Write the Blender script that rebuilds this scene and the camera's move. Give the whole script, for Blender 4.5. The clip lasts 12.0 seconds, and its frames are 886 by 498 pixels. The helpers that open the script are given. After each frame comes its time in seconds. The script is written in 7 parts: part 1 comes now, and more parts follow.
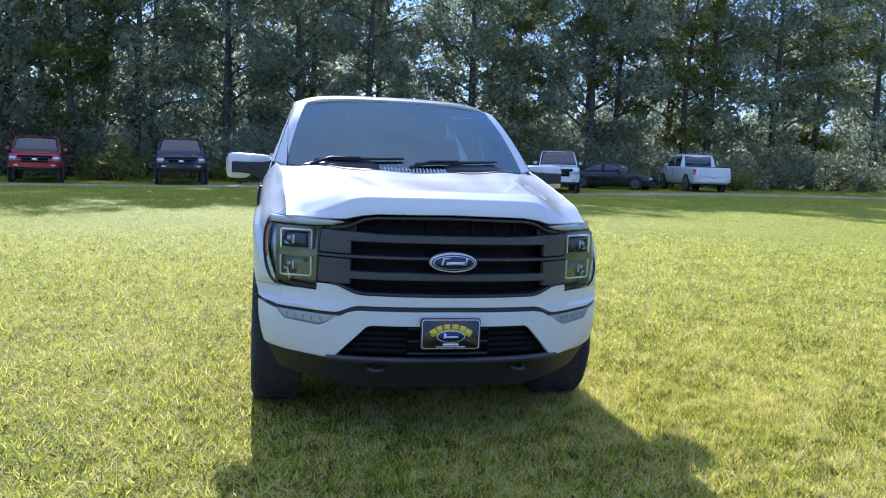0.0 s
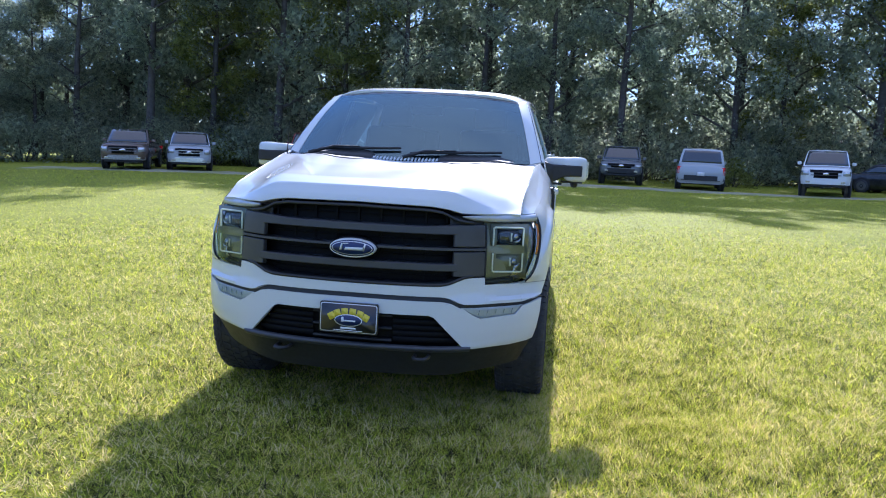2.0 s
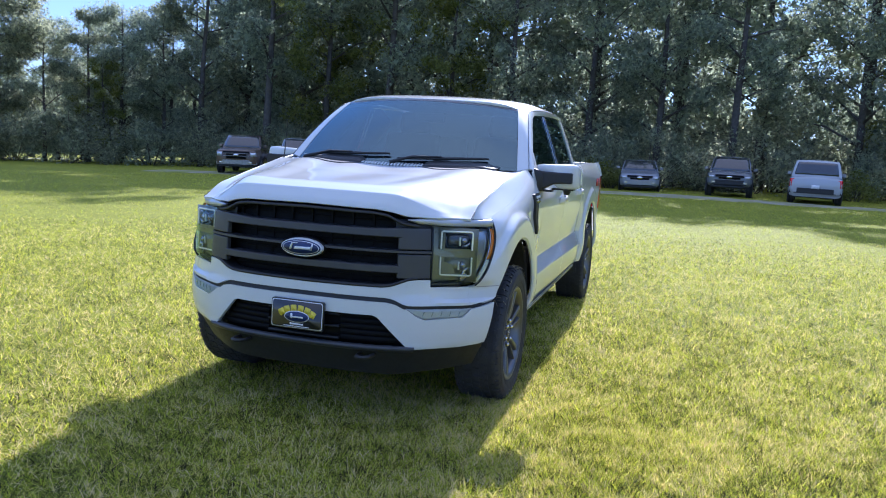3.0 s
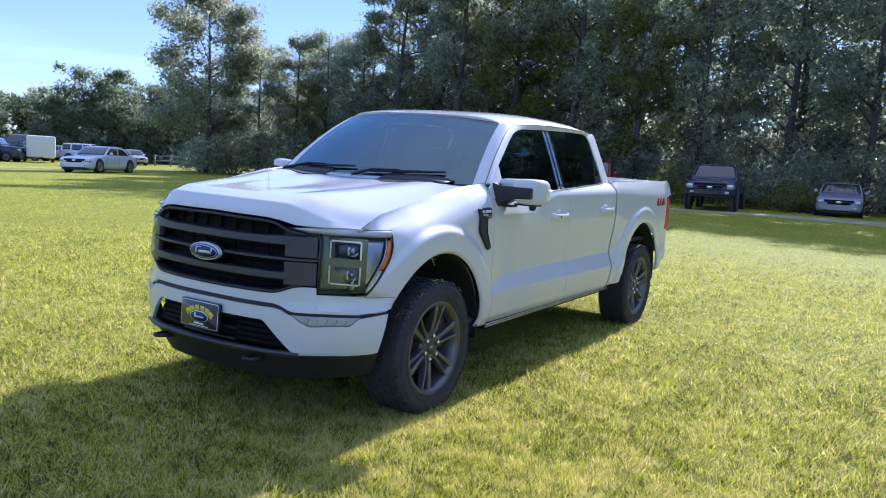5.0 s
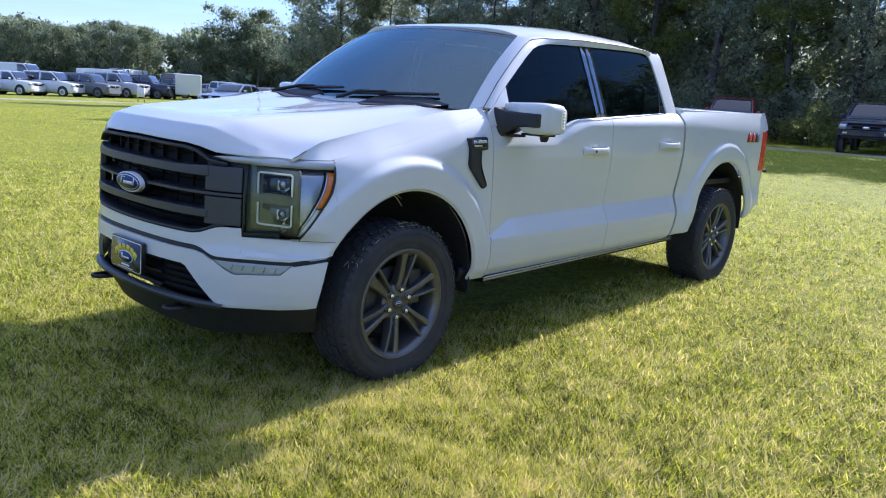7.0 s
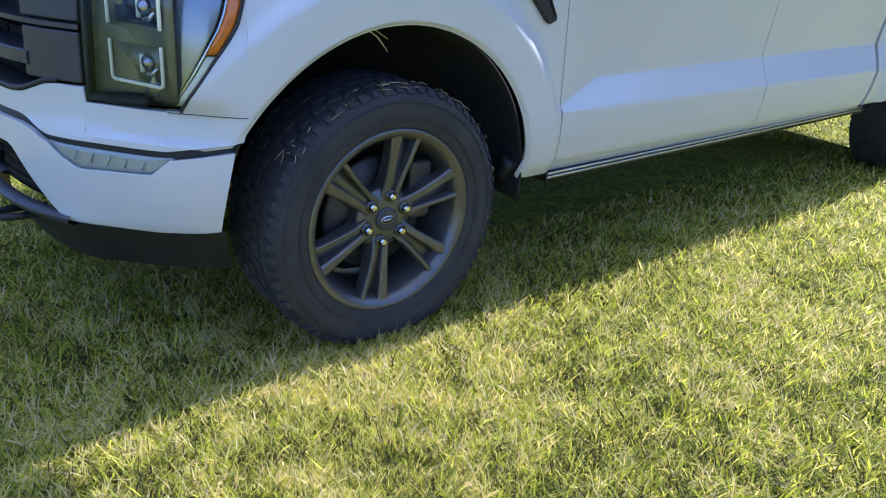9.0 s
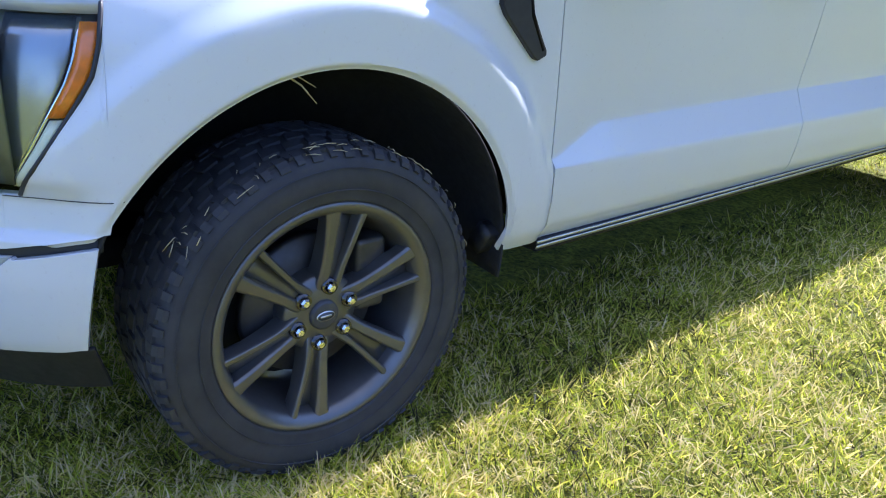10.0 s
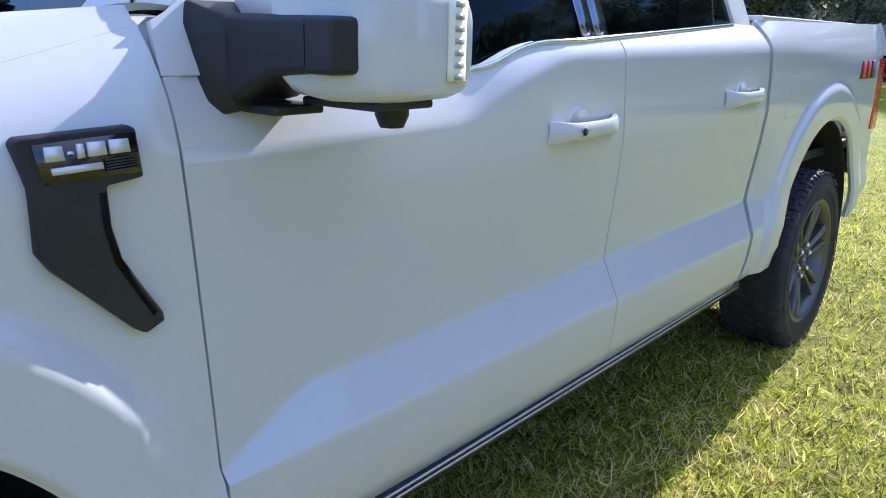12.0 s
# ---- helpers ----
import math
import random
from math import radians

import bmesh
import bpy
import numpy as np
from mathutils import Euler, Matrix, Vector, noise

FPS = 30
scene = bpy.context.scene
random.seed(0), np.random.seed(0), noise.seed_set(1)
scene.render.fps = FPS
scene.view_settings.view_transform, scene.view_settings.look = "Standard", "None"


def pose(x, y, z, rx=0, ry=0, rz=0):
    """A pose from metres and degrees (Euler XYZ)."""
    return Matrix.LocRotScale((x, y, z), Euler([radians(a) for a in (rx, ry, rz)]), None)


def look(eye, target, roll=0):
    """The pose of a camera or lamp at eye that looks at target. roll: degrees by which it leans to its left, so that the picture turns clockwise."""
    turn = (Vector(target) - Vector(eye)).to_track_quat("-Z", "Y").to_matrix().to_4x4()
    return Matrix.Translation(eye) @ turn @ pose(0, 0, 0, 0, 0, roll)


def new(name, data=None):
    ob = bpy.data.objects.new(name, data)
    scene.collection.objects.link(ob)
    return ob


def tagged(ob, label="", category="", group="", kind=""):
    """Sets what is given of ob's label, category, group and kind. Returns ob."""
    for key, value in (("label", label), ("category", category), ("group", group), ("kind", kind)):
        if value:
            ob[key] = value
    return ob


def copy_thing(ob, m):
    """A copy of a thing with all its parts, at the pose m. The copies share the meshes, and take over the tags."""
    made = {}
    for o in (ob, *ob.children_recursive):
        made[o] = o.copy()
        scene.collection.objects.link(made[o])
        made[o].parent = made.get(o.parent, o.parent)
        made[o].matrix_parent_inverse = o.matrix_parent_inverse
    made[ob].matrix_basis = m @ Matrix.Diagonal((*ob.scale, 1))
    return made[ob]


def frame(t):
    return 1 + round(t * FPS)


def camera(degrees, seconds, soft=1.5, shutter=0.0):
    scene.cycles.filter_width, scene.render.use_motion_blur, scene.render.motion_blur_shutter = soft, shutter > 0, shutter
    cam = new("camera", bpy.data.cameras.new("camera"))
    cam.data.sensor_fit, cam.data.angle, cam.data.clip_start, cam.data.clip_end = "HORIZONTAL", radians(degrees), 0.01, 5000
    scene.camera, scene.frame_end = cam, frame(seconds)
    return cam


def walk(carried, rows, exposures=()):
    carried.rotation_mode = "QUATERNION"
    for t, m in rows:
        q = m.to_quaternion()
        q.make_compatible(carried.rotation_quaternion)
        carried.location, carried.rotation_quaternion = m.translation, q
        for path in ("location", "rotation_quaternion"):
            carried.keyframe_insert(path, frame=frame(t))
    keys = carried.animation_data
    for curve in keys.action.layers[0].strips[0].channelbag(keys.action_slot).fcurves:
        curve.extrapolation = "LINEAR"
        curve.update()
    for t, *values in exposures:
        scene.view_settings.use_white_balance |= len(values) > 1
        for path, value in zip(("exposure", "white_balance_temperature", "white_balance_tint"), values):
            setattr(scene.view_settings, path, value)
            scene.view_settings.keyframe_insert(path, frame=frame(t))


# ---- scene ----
cam = camera(58.0, 12.0, soft=1.05)
PATH = [
    (0, (-0.877, -4.783, 1.422), (-0.462, -2.838, 1.21), 2.3),
    (0.5, (-0.387, -4.862, 1.444), (-0.152, -2.889, 1.214), 2.3),
    (1, (0.071, -4.855, 1.454), (0.135, -2.871, 1.211), 2.5),
    (1.5, (0.561, -4.889, 1.458), (0.449, -2.907, 1.21), 2.7),
    (2, (1.004, -4.828, 1.449), (0.729, -2.862, 1.202), 2.9),
    (2.5, (1.452, -4.798, 1.462), (1.032, -2.858, 1.217), 3.2),
    (4.5, (3.091, -4.22, 1.532), (2.152, -2.469, 1.301), 4.1),
    (5, (3.428, -4.01, 1.549), (2.392, -2.315, 1.32), 4.1),
    (5.5, (3.649, -3.75, 1.557), (2.528, -2.112, 1.318), 4.2),
    (6, (3.806, -3.485, 1.56), (2.62, -1.896, 1.298), 4.2),
    (6.5, (3.815, -3.158, 1.543), (2.572, -1.624, 1.226), 4.3),
    (7, (3.667, -2.802, 1.494), (2.376, -1.327, 1.095), 4.2),
    (7.5, (3.492, -2.365, 1.434), (2.156, -0.964, 0.931), 4.1),
    (9.5, (2.548, -1.051, 1.276), (1.136, 0.104, 0.455), 4.4),
    (10, (2.378, -0.838, 1.295), (0.957, 0.329, 0.509), 4.2),
    (10.5, (2.248, -0.676, 1.338), (0.827, 0.543, 0.634), 2.8),
    (11, (2.119, -0.542, 1.356), (0.744, 0.761, 0.715), 1.7),
    (11.5, (2.038, -0.276, 1.35), (0.743, 1.133, 0.77), 1.4),
    (12, (1.929, 0.042, 1.368), (0.694, 1.525, 0.843), 1.5),
]
walk(cam, [(t, look(eye, target, roll)) for t, eye, target, roll in PATH],
     exposures=[(0, 1.69, 5120, 22), (2.5, 1.68, 5120, 23), (5, 1.60, 5220, 25), (6.5, 1.55, 5250, 25), (7.5, 1.55, 5220, 24), (9.5, 2.12, 5050, 25), (10, 2.18, 5050, 25), (10.5, 2.02, 5100, 25), (11, 1.84, 5230, 24), (12, 1.82, 5270, 24)])

# ---- light ----
SUN_ELEV, SUN_AZ = 32.5, -2.4          # degrees: height of the sun, and its bearing from +y towards +x
world = bpy.data.worlds.new("World")
scene.world = world
world.use_nodes = True
wt_ = world.node_tree
wt_.nodes.clear()
w_out = wt_.nodes.new("ShaderNodeOutputWorld")
w_bg = wt_.nodes.new("ShaderNodeBackground")
w_sky = wt_.nodes.new("ShaderNodeTexSky")
w_sky.sky_type = "NISHITA"
w_sky.sun_disc = False
w_sky.sun_elevation = radians(SUN_ELEV)
w_sky.sun_rotation = radians(SUN_AZ)
w_sky.air_density, w_sky.dust_density, w_sky.ozone_density = 0.75, 0.10, 3.0
w_bg.inputs["Strength"].default_value = 0.108
# thin streaks of high cloud
w_tc = wt_.nodes.new("ShaderNodeTexCoord")
w_map = wt_.nodes.new("ShaderNodeMapping")
w_map.inputs["Scale"].default_value = (1.2, 1.2, 9.0)
w_no = wt_.nodes.new("ShaderNodeTexNoise")
w_no.inputs["Scale"].default_value = 1.6
w_no.inputs["Detail"].default_value = 7
w_ra = wt_.nodes.new("ShaderNodeValToRGB")
w_ra.color_ramp.elements[0].position, w_ra.color_ramp.elements[1].position = 0.52, 0.80
w_ra.color_ramp.elements[0].color = (0.68, 0.68, 0.68, 1)
w_ra.color_ramp.elements[1].color = (0.45, 0.45, 0.45, 1)
w_mx = wt_.nodes.new("ShaderNodeMix")
w_mx.data_type = "RGBA"
w_sep = wt_.nodes.new("ShaderNodeSeparateXYZ")
w_high = wt_.nodes.new("ShaderNodeValToRGB")
for w_el, (w_p, w_c) in zip([w_high.color_ramp.elements[0], w_high.color_ramp.elements[1], w_high.color_ramp.elements.new(0.4), w_high.color_ramp.elements.new(0.7)],
                            [(0.0, (0.36, 0.42, 0.50)), (1.0, (0.42, 0.60, 0.96)), (0.20, (0.235, 0.34, 0.54)), (0.60, (0.36, 0.53, 0.87))]):
    w_el.position, w_el.color = w_p, (*w_c, 1)
w_gain = wt_.nodes.new("ShaderNodeMix")
w_gain.data_type, w_gain.blend_type = "RGBA", "MULTIPLY"
w_gain.inputs[0].default_value = 1.0
w_gain.inputs[7].default_value = (3.4, 3.4, 3.4, 1)
wt_.links.new(w_tc.outputs["Generated"], w_sep.inputs[0])
wt_.links.new(w_sep.outputs[2], w_high.inputs[0])
wt_.links.new(w_high.outputs[0], w_gain.inputs[6])
wt_.links.new(w_gain.outputs[2], w_mx.inputs[7])
wt_.links.new(w_tc.outputs["Generated"], w_map.inputs["Vector"])
wt_.links.new(w_map.outputs[0], w_no.inputs["Vector"])
wt_.links.new(w_no.outputs["Fac"], w_ra.inputs[0])
wt_.links.new(w_ra.outputs[0], w_mx.inputs[0])
wt_.links.new(w_sky.outputs[0], w_mx.inputs[6])
wt_.links.new(w_mx.outputs[2], w_bg.inputs["Color"])
wt_.links.new(w_bg.outputs[0], w_out.inputs["Surface"])

sun_data = bpy.data.lights.new("sun", "SUN")
sun_data.energy, sun_data.angle, sun_data.color = 3.1, radians(0.53), (1.0, 0.91, 0.76)
sun = new("sun", sun_data)
se, sa = radians(SUN_ELEV), radians(SUN_AZ)
sun.matrix_world = look((0, 0, 60), (-60 * math.sin(sa) * math.cos(se), -60 * math.cos(sa) * math.cos(se), 60 - 60 * math.sin(se)))

# ---- building helpers ----
def lerp(x, xs, ys):
    return float(np.interp(x, xs, ys))


def step(a, b, x):
    t = min(1.0, max(0.0, (x - a) / (b - a)))
    return t * t * (3 - 2 * t)


PANES = []


def part(name, bm, mat, parent=None, label="", smooth=True, bevel=0.0, thick=0.0):
    """Links a bmesh as one mesh object, under a thing or a part."""
    me = bpy.data.meshes.new(name)
    bm.to_mesh(me)
    bm.free()
    me.polygons.foreach_set("use_smooth", [smooth] * len(me.polygons))
    for m in mat if isinstance(mat, (list, tuple)) else [mat]:
        me.materials.append(m)
    ob = new(name, me)
    if mat in PANES:
        ob.visible_shadow = False
    if parent is not None:
        ob.parent = parent
    if label:
        ob["label"] = label
    if thick and mat not in PANES:
        md = ob.modifiers.new("thickness", "SOLIDIFY")
        md.thickness, md.offset = thick, -1
    if bevel:
        md = ob.modifiers.new("edges", "BEVEL")
        md.width, md.segments, md.limit_method, md.angle_limit, md.harden_normals = bevel, 2, "ANGLE", radians(38), True
    return ob


def mirrored(bm):
    """A copy of a bmesh on the other side of x = 0."""
    b = bm.copy()
    for v in b.verts:
        v.co.x = -v.co.x
    bmesh.ops.reverse_faces(b, faces=b.faces[:])
    return b


def pair(name, bm, mat, parent, label="", **kw):
    other = mirrored(bm)
    return part(name, bm, mat, parent, label, **kw), part(name, other, mat, parent, label, **kw)


def grid(points, ref):
    """A quad sheet over rows of points, its faces turned towards ref."""
    bm = bmesh.new()
    vs = [[bm.verts.new(p) for p in row] for row in points]
    for a, b in zip(vs, vs[1:]):
        for i in range(len(a) - 1):
            q = [a[i], a[i + 1], b[i + 1], b[i]]
            try:
                bm.faces.new(q)
            except ValueError:
                pass
    bmesh.ops.remove_doubles(bm, verts=bm.verts[:], dist=1e-5)
    bm.normal_update()
    tot = Vector((0, 0, 0))
    for f in bm.faces:
        tot += f.normal * f.calc_area()
    if tot.dot(Vector(ref)) < 0:
        bmesh.ops.reverse_faces(bm, faces=bm.faces[:])
    return bm


def columns(us, lo, hi, n, surf, ref):
    """A sheet in columns: at each u from lo(u) to hi(u) on surf(u, z)."""
    pts = []
    for u in us:
        a, b = lo(u), hi(u)
        pts.append([surf(u, a + (b - a) * k / n) for k in range(n + 1)])
    return grid(pts, ref)


def box(bm, cx, cy, cz, sx, sy, sz, m=None):
    geo = bmesh.ops.create_cube(bm, size=1.0)["verts"]
    for v in geo:
        v.co = Vector((v.co.x * sx + cx, v.co.y * sy + cy, v.co.z * sz + cz))
        if m is not None:
            v.co = m @ v.co
    return geo


def boxed(*args, m=None):
    bm = bmesh.new()
    box(bm, *args, m=m)
    return bm


def prism(outline, depth, m=None, taper=1.0):
    """An outline in its own plane (x, y), extruded along z from 0 to depth; m places it."""
    bm = bmesh.new()
    cx, cy = sum(p[0] for p in outline) / len(outline), sum(p[1] for p in outline) / len(outline)
    a = [bm.verts.new((x, y, 0)) for x, y in outline]
    b = [bm.verts.new((cx + (x - cx) * taper, cy + (y - cy) * taper, depth)) for x, y in outline]
    bm.faces.new(a[::-1])
    bm.faces.new(b)
    for i in range(len(a)):
        j = (i + 1) % len(a)
        bm.faces.new((a[i], a[j], b[j], b[i]))
    if m is not None:
        bmesh.ops.transform(bm, matrix=m, verts=bm.verts[:])
    bmesh.ops.recalc_face_normals(bm, faces=bm.faces[:])
    return bm


def tube(points, radii, sides=8, cap=True):
    """A round bar along points."""
    bm = bmesh.new()
    rings = []
    for i, p in enumerate(points):
        p = Vector(p)
        d = (Vector(points[min(i + 1, len(points) - 1)]) - Vector(points[max(i - 1, 0)])).normalized()
        a = d.orthogonal().normalized() if i == 0 else (rings[-1][1] - d * rings[-1][1].dot(d)).normalized()
        b = d.cross(a)
        r = radii[i] if isinstance(radii, (list, tuple)) else radii
        rings.append(([bm.verts.new(p + (a * math.cos(k) + b * math.sin(k)) * r) for k in np.linspace(0, math.tau, sides, endpoint=False)], a))
    for (u, _), (v, _) in zip(rings, rings[1:]):
        for k in range(sides):
            bm.faces.new((u[k], u[(k + 1) % sides], v[(k + 1) % sides], v[k]))
    if cap:
        bm.faces.new(rings[0][0][::-1])
        bm.faces.new(rings[-1][0])
    return bm


def lathe(profile, n, m=None, closed=False):
    """A profile of (radius, along x) turned about the x axis."""
    bm = bmesh.new()
    rows = []
    for k in range(n):
        a = math.tau * k / n
        rows.append([bm.verts.new((x, r * math.cos(a), r * math.sin(a))) for r, x in profile])
    for k in range(n):
        u, v = rows[k], rows[(k + 1) % n]
        for i in range(len(profile) - (0 if closed else 1)):
            j = (i + 1) % len(profile)
            bm.faces.new((u[i], u[j], v[j], v[i]))
    bmesh.ops.remove_doubles(bm, verts=bm.verts[:], dist=1e-6)
    bmesh.ops.recalc_face_normals(bm, faces=bm.faces[:])
    if m is not None:
        bmesh.ops.transform(bm, matrix=m, verts=bm.verts[:])
    return bm


def merge(bms):
    """Several bmeshes as one."""
    out = bmesh.new()
    for b in bms:
        me = bpy.data.meshes.new("merge")
        b.to_mesh(me)
        b.free()
        out.from_mesh(me)
        bpy.data.meshes.remove(me)
    return out


def thing(name, label, category, group="", kind="", at=None):
    """The root of a thing: an Empty at its base."""
    ob = new(name)
    ob.empty_display_size = 0.2
    if at is not None:
        ob.matrix_world = at
    return tagged(ob, label, category, group, kind)


def ground_z(x, y):
    """The field rises gently towards the woods and falls towards the far car park."""
    xx, yy = 110 * math.tanh(x / 110), 70 * math.tanh(y / 70)
    z = 0.0135 * xx + 0.006 * yy - 0.022 * 6 * math.log1p(math.exp(min(30.0, (-xx - 20) / 6)))
    far = step(6, 20, math.hypot(x, y - 2))
    return z + far * 0.05 * (math.sin(x * 0.31 + 1.3) * math.sin(y * 0.23 + 0.4))

# ---- materials ----
def material(name):
    m = bpy.data.materials.new(name)
    m.use_nodes = True
    nt = m.node_tree
    return m, nt, nt.nodes["Principled BSDF"]


def noise_node(nt, scale, detail=4, rough=0.55, stretch=(1, 1, 1)):
    tc = nt.nodes.new("ShaderNodeTexCoord")
    mp = nt.nodes.new("ShaderNodeMapping")
    mp.inputs["Scale"].default_value = stretch
    no = nt.nodes.new("ShaderNodeTexNoise")
    no.inputs["Scale"].default_value, no.inputs["Detail"].default_value, no.inputs["Roughness"].default_value = scale, detail, rough
    nt.links.new(tc.outputs["Object"], mp.inputs["Vector"])
    nt.links.new(mp.outputs[0], no.inputs["Vector"])
    return no.outputs["Fac"]


def ramp(nt, fac, stops):
    r = nt.nodes.new("ShaderNodeValToRGB")
    e = r.color_ramp.elements
    while len(e) < len(stops):
        e.new(0.5)
    for el, (p, c) in zip(e, stops):
        el.position, el.color = p, (*c, 1)
    nt.links.new(fac, r.inputs[0])
    return r.outputs[0]


def bump(nt, bsdf, fac, strength, dist=0.002):
    b = nt.nodes.new("ShaderNodeBump")
    b.inputs["Strength"].default_value, b.inputs["Distance"].default_value = strength, dist
    nt.links.new(fac, b.inputs["Height"])
    nt.links.new(b.outputs[0], bsdf.inputs["Normal"])


def simple(name, col, rough=0.5, metal=0.0, coat=0.0, var=0.12, scale=14.0, bumps=0.0, dist=0.001):
    """A surface with a slight mottling of its colour, uneven gloss and, where asked for, fine relief."""
    m, nt, b = material(name)
    f = noise_node(nt, scale, 5)
    lo, hi = tuple(max(0, c * (1 - var)) for c in col), tuple(min(1, c * (1 + var)) for c in col)
    nt.links.new(ramp(nt, f, [(0.3, lo), (0.7, hi)]), b.inputs["Base Color"])
    f2 = noise_node(nt, scale * 3.1, 3)
    nt.links.new(ramp(nt, f2, [(0.2, (rough * 0.85,) * 3), (0.8, (min(1, rough * 1.15),) * 3)]), b.inputs["Roughness"])
    b.inputs["Metallic"].default_value = metal
    b.inputs["Coat Weight"].default_value = coat
    b.inputs["Coat Roughness"].default_value = 0.03
    if bumps:
        bump(nt, b, noise_node(nt, scale * 8, 4), bumps, dist)
    return m


def paint(name, col, flake=0.04, dust_haze=0.06):
    """Car paint: a clear coat over a base, with a little dust."""
    m, nt, b = material(name)
    f = noise_node(nt, 3.0, 6, 0.6)
    dusty = tuple(c * (1 - dust_haze) + 0.45 * dust_haze for c in col)
    nt.links.new(ramp(nt, f, [(0.35, col), (0.75, dusty)]), b.inputs["Base Color"])
    b.inputs["Roughness"].default_value = 0.45
    b.inputs["Specular IOR Level"].default_value = 0.15
    spots = ramp(nt, noise_node(nt, 75.0, 6, 0.7), [(0.60, (0, 0, 0)), (0.72, (dust_haze * 6,) * 3)])
    mix = nt.nodes.new("ShaderNodeMix")
    mix.data_type = "RGBA"
    mix.inputs[7].default_value = (0.42, 0.40, 0.35, 1)
    nt.links.new(spots, mix.inputs[0])
    nt.links.new(b.inputs["Base Color"].links[0].from_socket, mix.inputs[6])
    nt.links.new(mix.outputs[2], b.inputs["Base Color"])
    b.inputs["Coat Weight"].default_value = 1.0
    b.inputs["Coat IOR"].default_value = 1.5
    nt.links.new(ramp(nt, noise_node(nt, 9.0, 5), [(0.3, (0.015,) * 3), (0.8, (0.05,) * 3)]), b.inputs["Coat Roughness"])
    return m


def glass(name, tint, rough=0.0, ior=1.55, dust_haze=0.0):
    """Tinted pane: lets tinted light through and mirrors by Fresnel, under a pale film of dirt and of sky haze put into
    its colour, which scatters light both ways.
    """
    m, nt, b = material(name)
    nt.nodes.remove(b)
    out = nt.nodes["Material Output"]
    tr = nt.nodes.new("ShaderNodeBsdfTransparent")
    tr.inputs[0].default_value = (*tint, 1)
    gl = nt.nodes.new("ShaderNodeBsdfGlossy")
    gl.inputs["Roughness"].default_value = rough
    # blue mirror tint: part of the sky's reflection put into the colour
    gl.inputs["Color"].default_value = (0.66, 0.92, 1.0, 1)
    fr = nt.nodes.new("ShaderNodeFresnel")
    fr.inputs["IOR"].default_value = ior
    mx = nt.nodes.new("ShaderNodeMixShader")
    nt.links.new(fr.outputs[0], mx.inputs[0])
    nt.links.new(tr.outputs[0], mx.inputs[1])
    nt.links.new(gl.outputs[0], mx.inputs[2])
    top = mx.outputs[0]
    # pale film: a little dirt, and the reflected sky's haze added as colour
    if dust_haze:
        film = nt.nodes.new("ShaderNodeMixShader")
        di, tl = nt.nodes.new("ShaderNodeBsdfDiffuse"), nt.nodes.new("ShaderNodeBsdfTranslucent")
        di.inputs[0].default_value = tl.inputs[0].default_value = (0.55, 0.62, 0.66, 1)
        film.inputs[0].default_value = 0.6
        nt.links.new(di.outputs[0], film.inputs[1])
        nt.links.new(tl.outputs[0], film.inputs[2])
        over = nt.nodes.new("ShaderNodeMixShader")
        nt.links.new(ramp(nt, noise_node(nt, 2.5, 6, 0.6), [(0.3, (dust_haze * 0.6,) * 3), (0.75, (dust_haze * 1.5,) * 3)]), over.inputs[0])
        nt.links.new(top, over.inputs[1])
        nt.links.new(film.outputs[0], over.inputs[2])
        top = over.outputs[0]
    nt.links.new(top, out.inputs["Surface"])
    return m


M_WHITE = paint("pearl_white_paint", (0.60, 0.615, 0.61), dust_haze=0.05)
M_TRIM = simple("black_plastic_trim", (0.018, 0.018, 0.019), 0.55, bumps=0.15)
M_GREY = simple("dark_grey_satin_plastic", (0.045, 0.046, 0.05), 0.42, var=0.08)
M_MESH = simple("black_grille_mesh", (0.006, 0.006, 0.007), 0.6)
M_MESH.node_tree.nodes["Principled BSDF"].inputs["Specular IOR Level"].default_value = 0.12
M_GLOSS = simple("gloss_black", (0.008, 0.008, 0.009), 0.25, coat=1.0)
M_CHROME = simple("chrome", (0.82, 0.83, 0.84), 0.10, 1.0, var=0.03)
M_SILVER = simple("silver_print", (0.70, 0.71, 0.73), 0.42, 0.35, var=0.04)
M_ALU = simple("brushed_aluminium", (0.62, 0.62, 0.60), 0.3, 1.0, var=0.06)
M_RIM = simple("dark_grey_alloy", (0.145, 0.142, 0.135), 0.36, 0.7, var=0.1)
M_TYRE = simple("tyre_rubber", (0.032, 0.032, 0.034), 0.72, var=0.25, scale=9, bumps=0.3, dist=0.0015)
M_STEEL = simple("worn_steel", (0.30, 0.29, 0.28), 0.42, 0.9, var=0.2)
M_DARKSTEEL = simple("dark_cast_steel", (0.10, 0.095, 0.09), 0.55, 0.8, var=0.25)
M_LINER = simple("wheel_arch_liner", (0.016, 0.016, 0.017), 0.9, bumps=0.3)
M_DRL = simple("frosted_light_guide", (0.90, 0.89, 0.70), 0.35, coat=0.6, var=0.04)
M_AMBER = simple("amber_reflector", (0.85, 0.24, 0.01), 0.2, coat=1.0, var=0.15, scale=60)
M_RED = simple("red_lamp_lens", (0.68, 0.006, 0.010), 0.2, coat=1.0, var=0.2, scale=60)
# olive tone: the grass's reflection in the lamp put into the colour
M_LAMP = simple("headlamp_housing", (0.14, 0.14, 0.085), 0.30, 0.2, coat=0.6)
M_LAMPGREY = simple("lamp_grey_inner", (0.42, 0.44, 0.46), 0.35, 0.3, coat=0.6, var=0.08)
M_REFL = simple("lamp_reflector", (0.58, 0.59, 0.61), 0.20, 0.9, var=0.05)
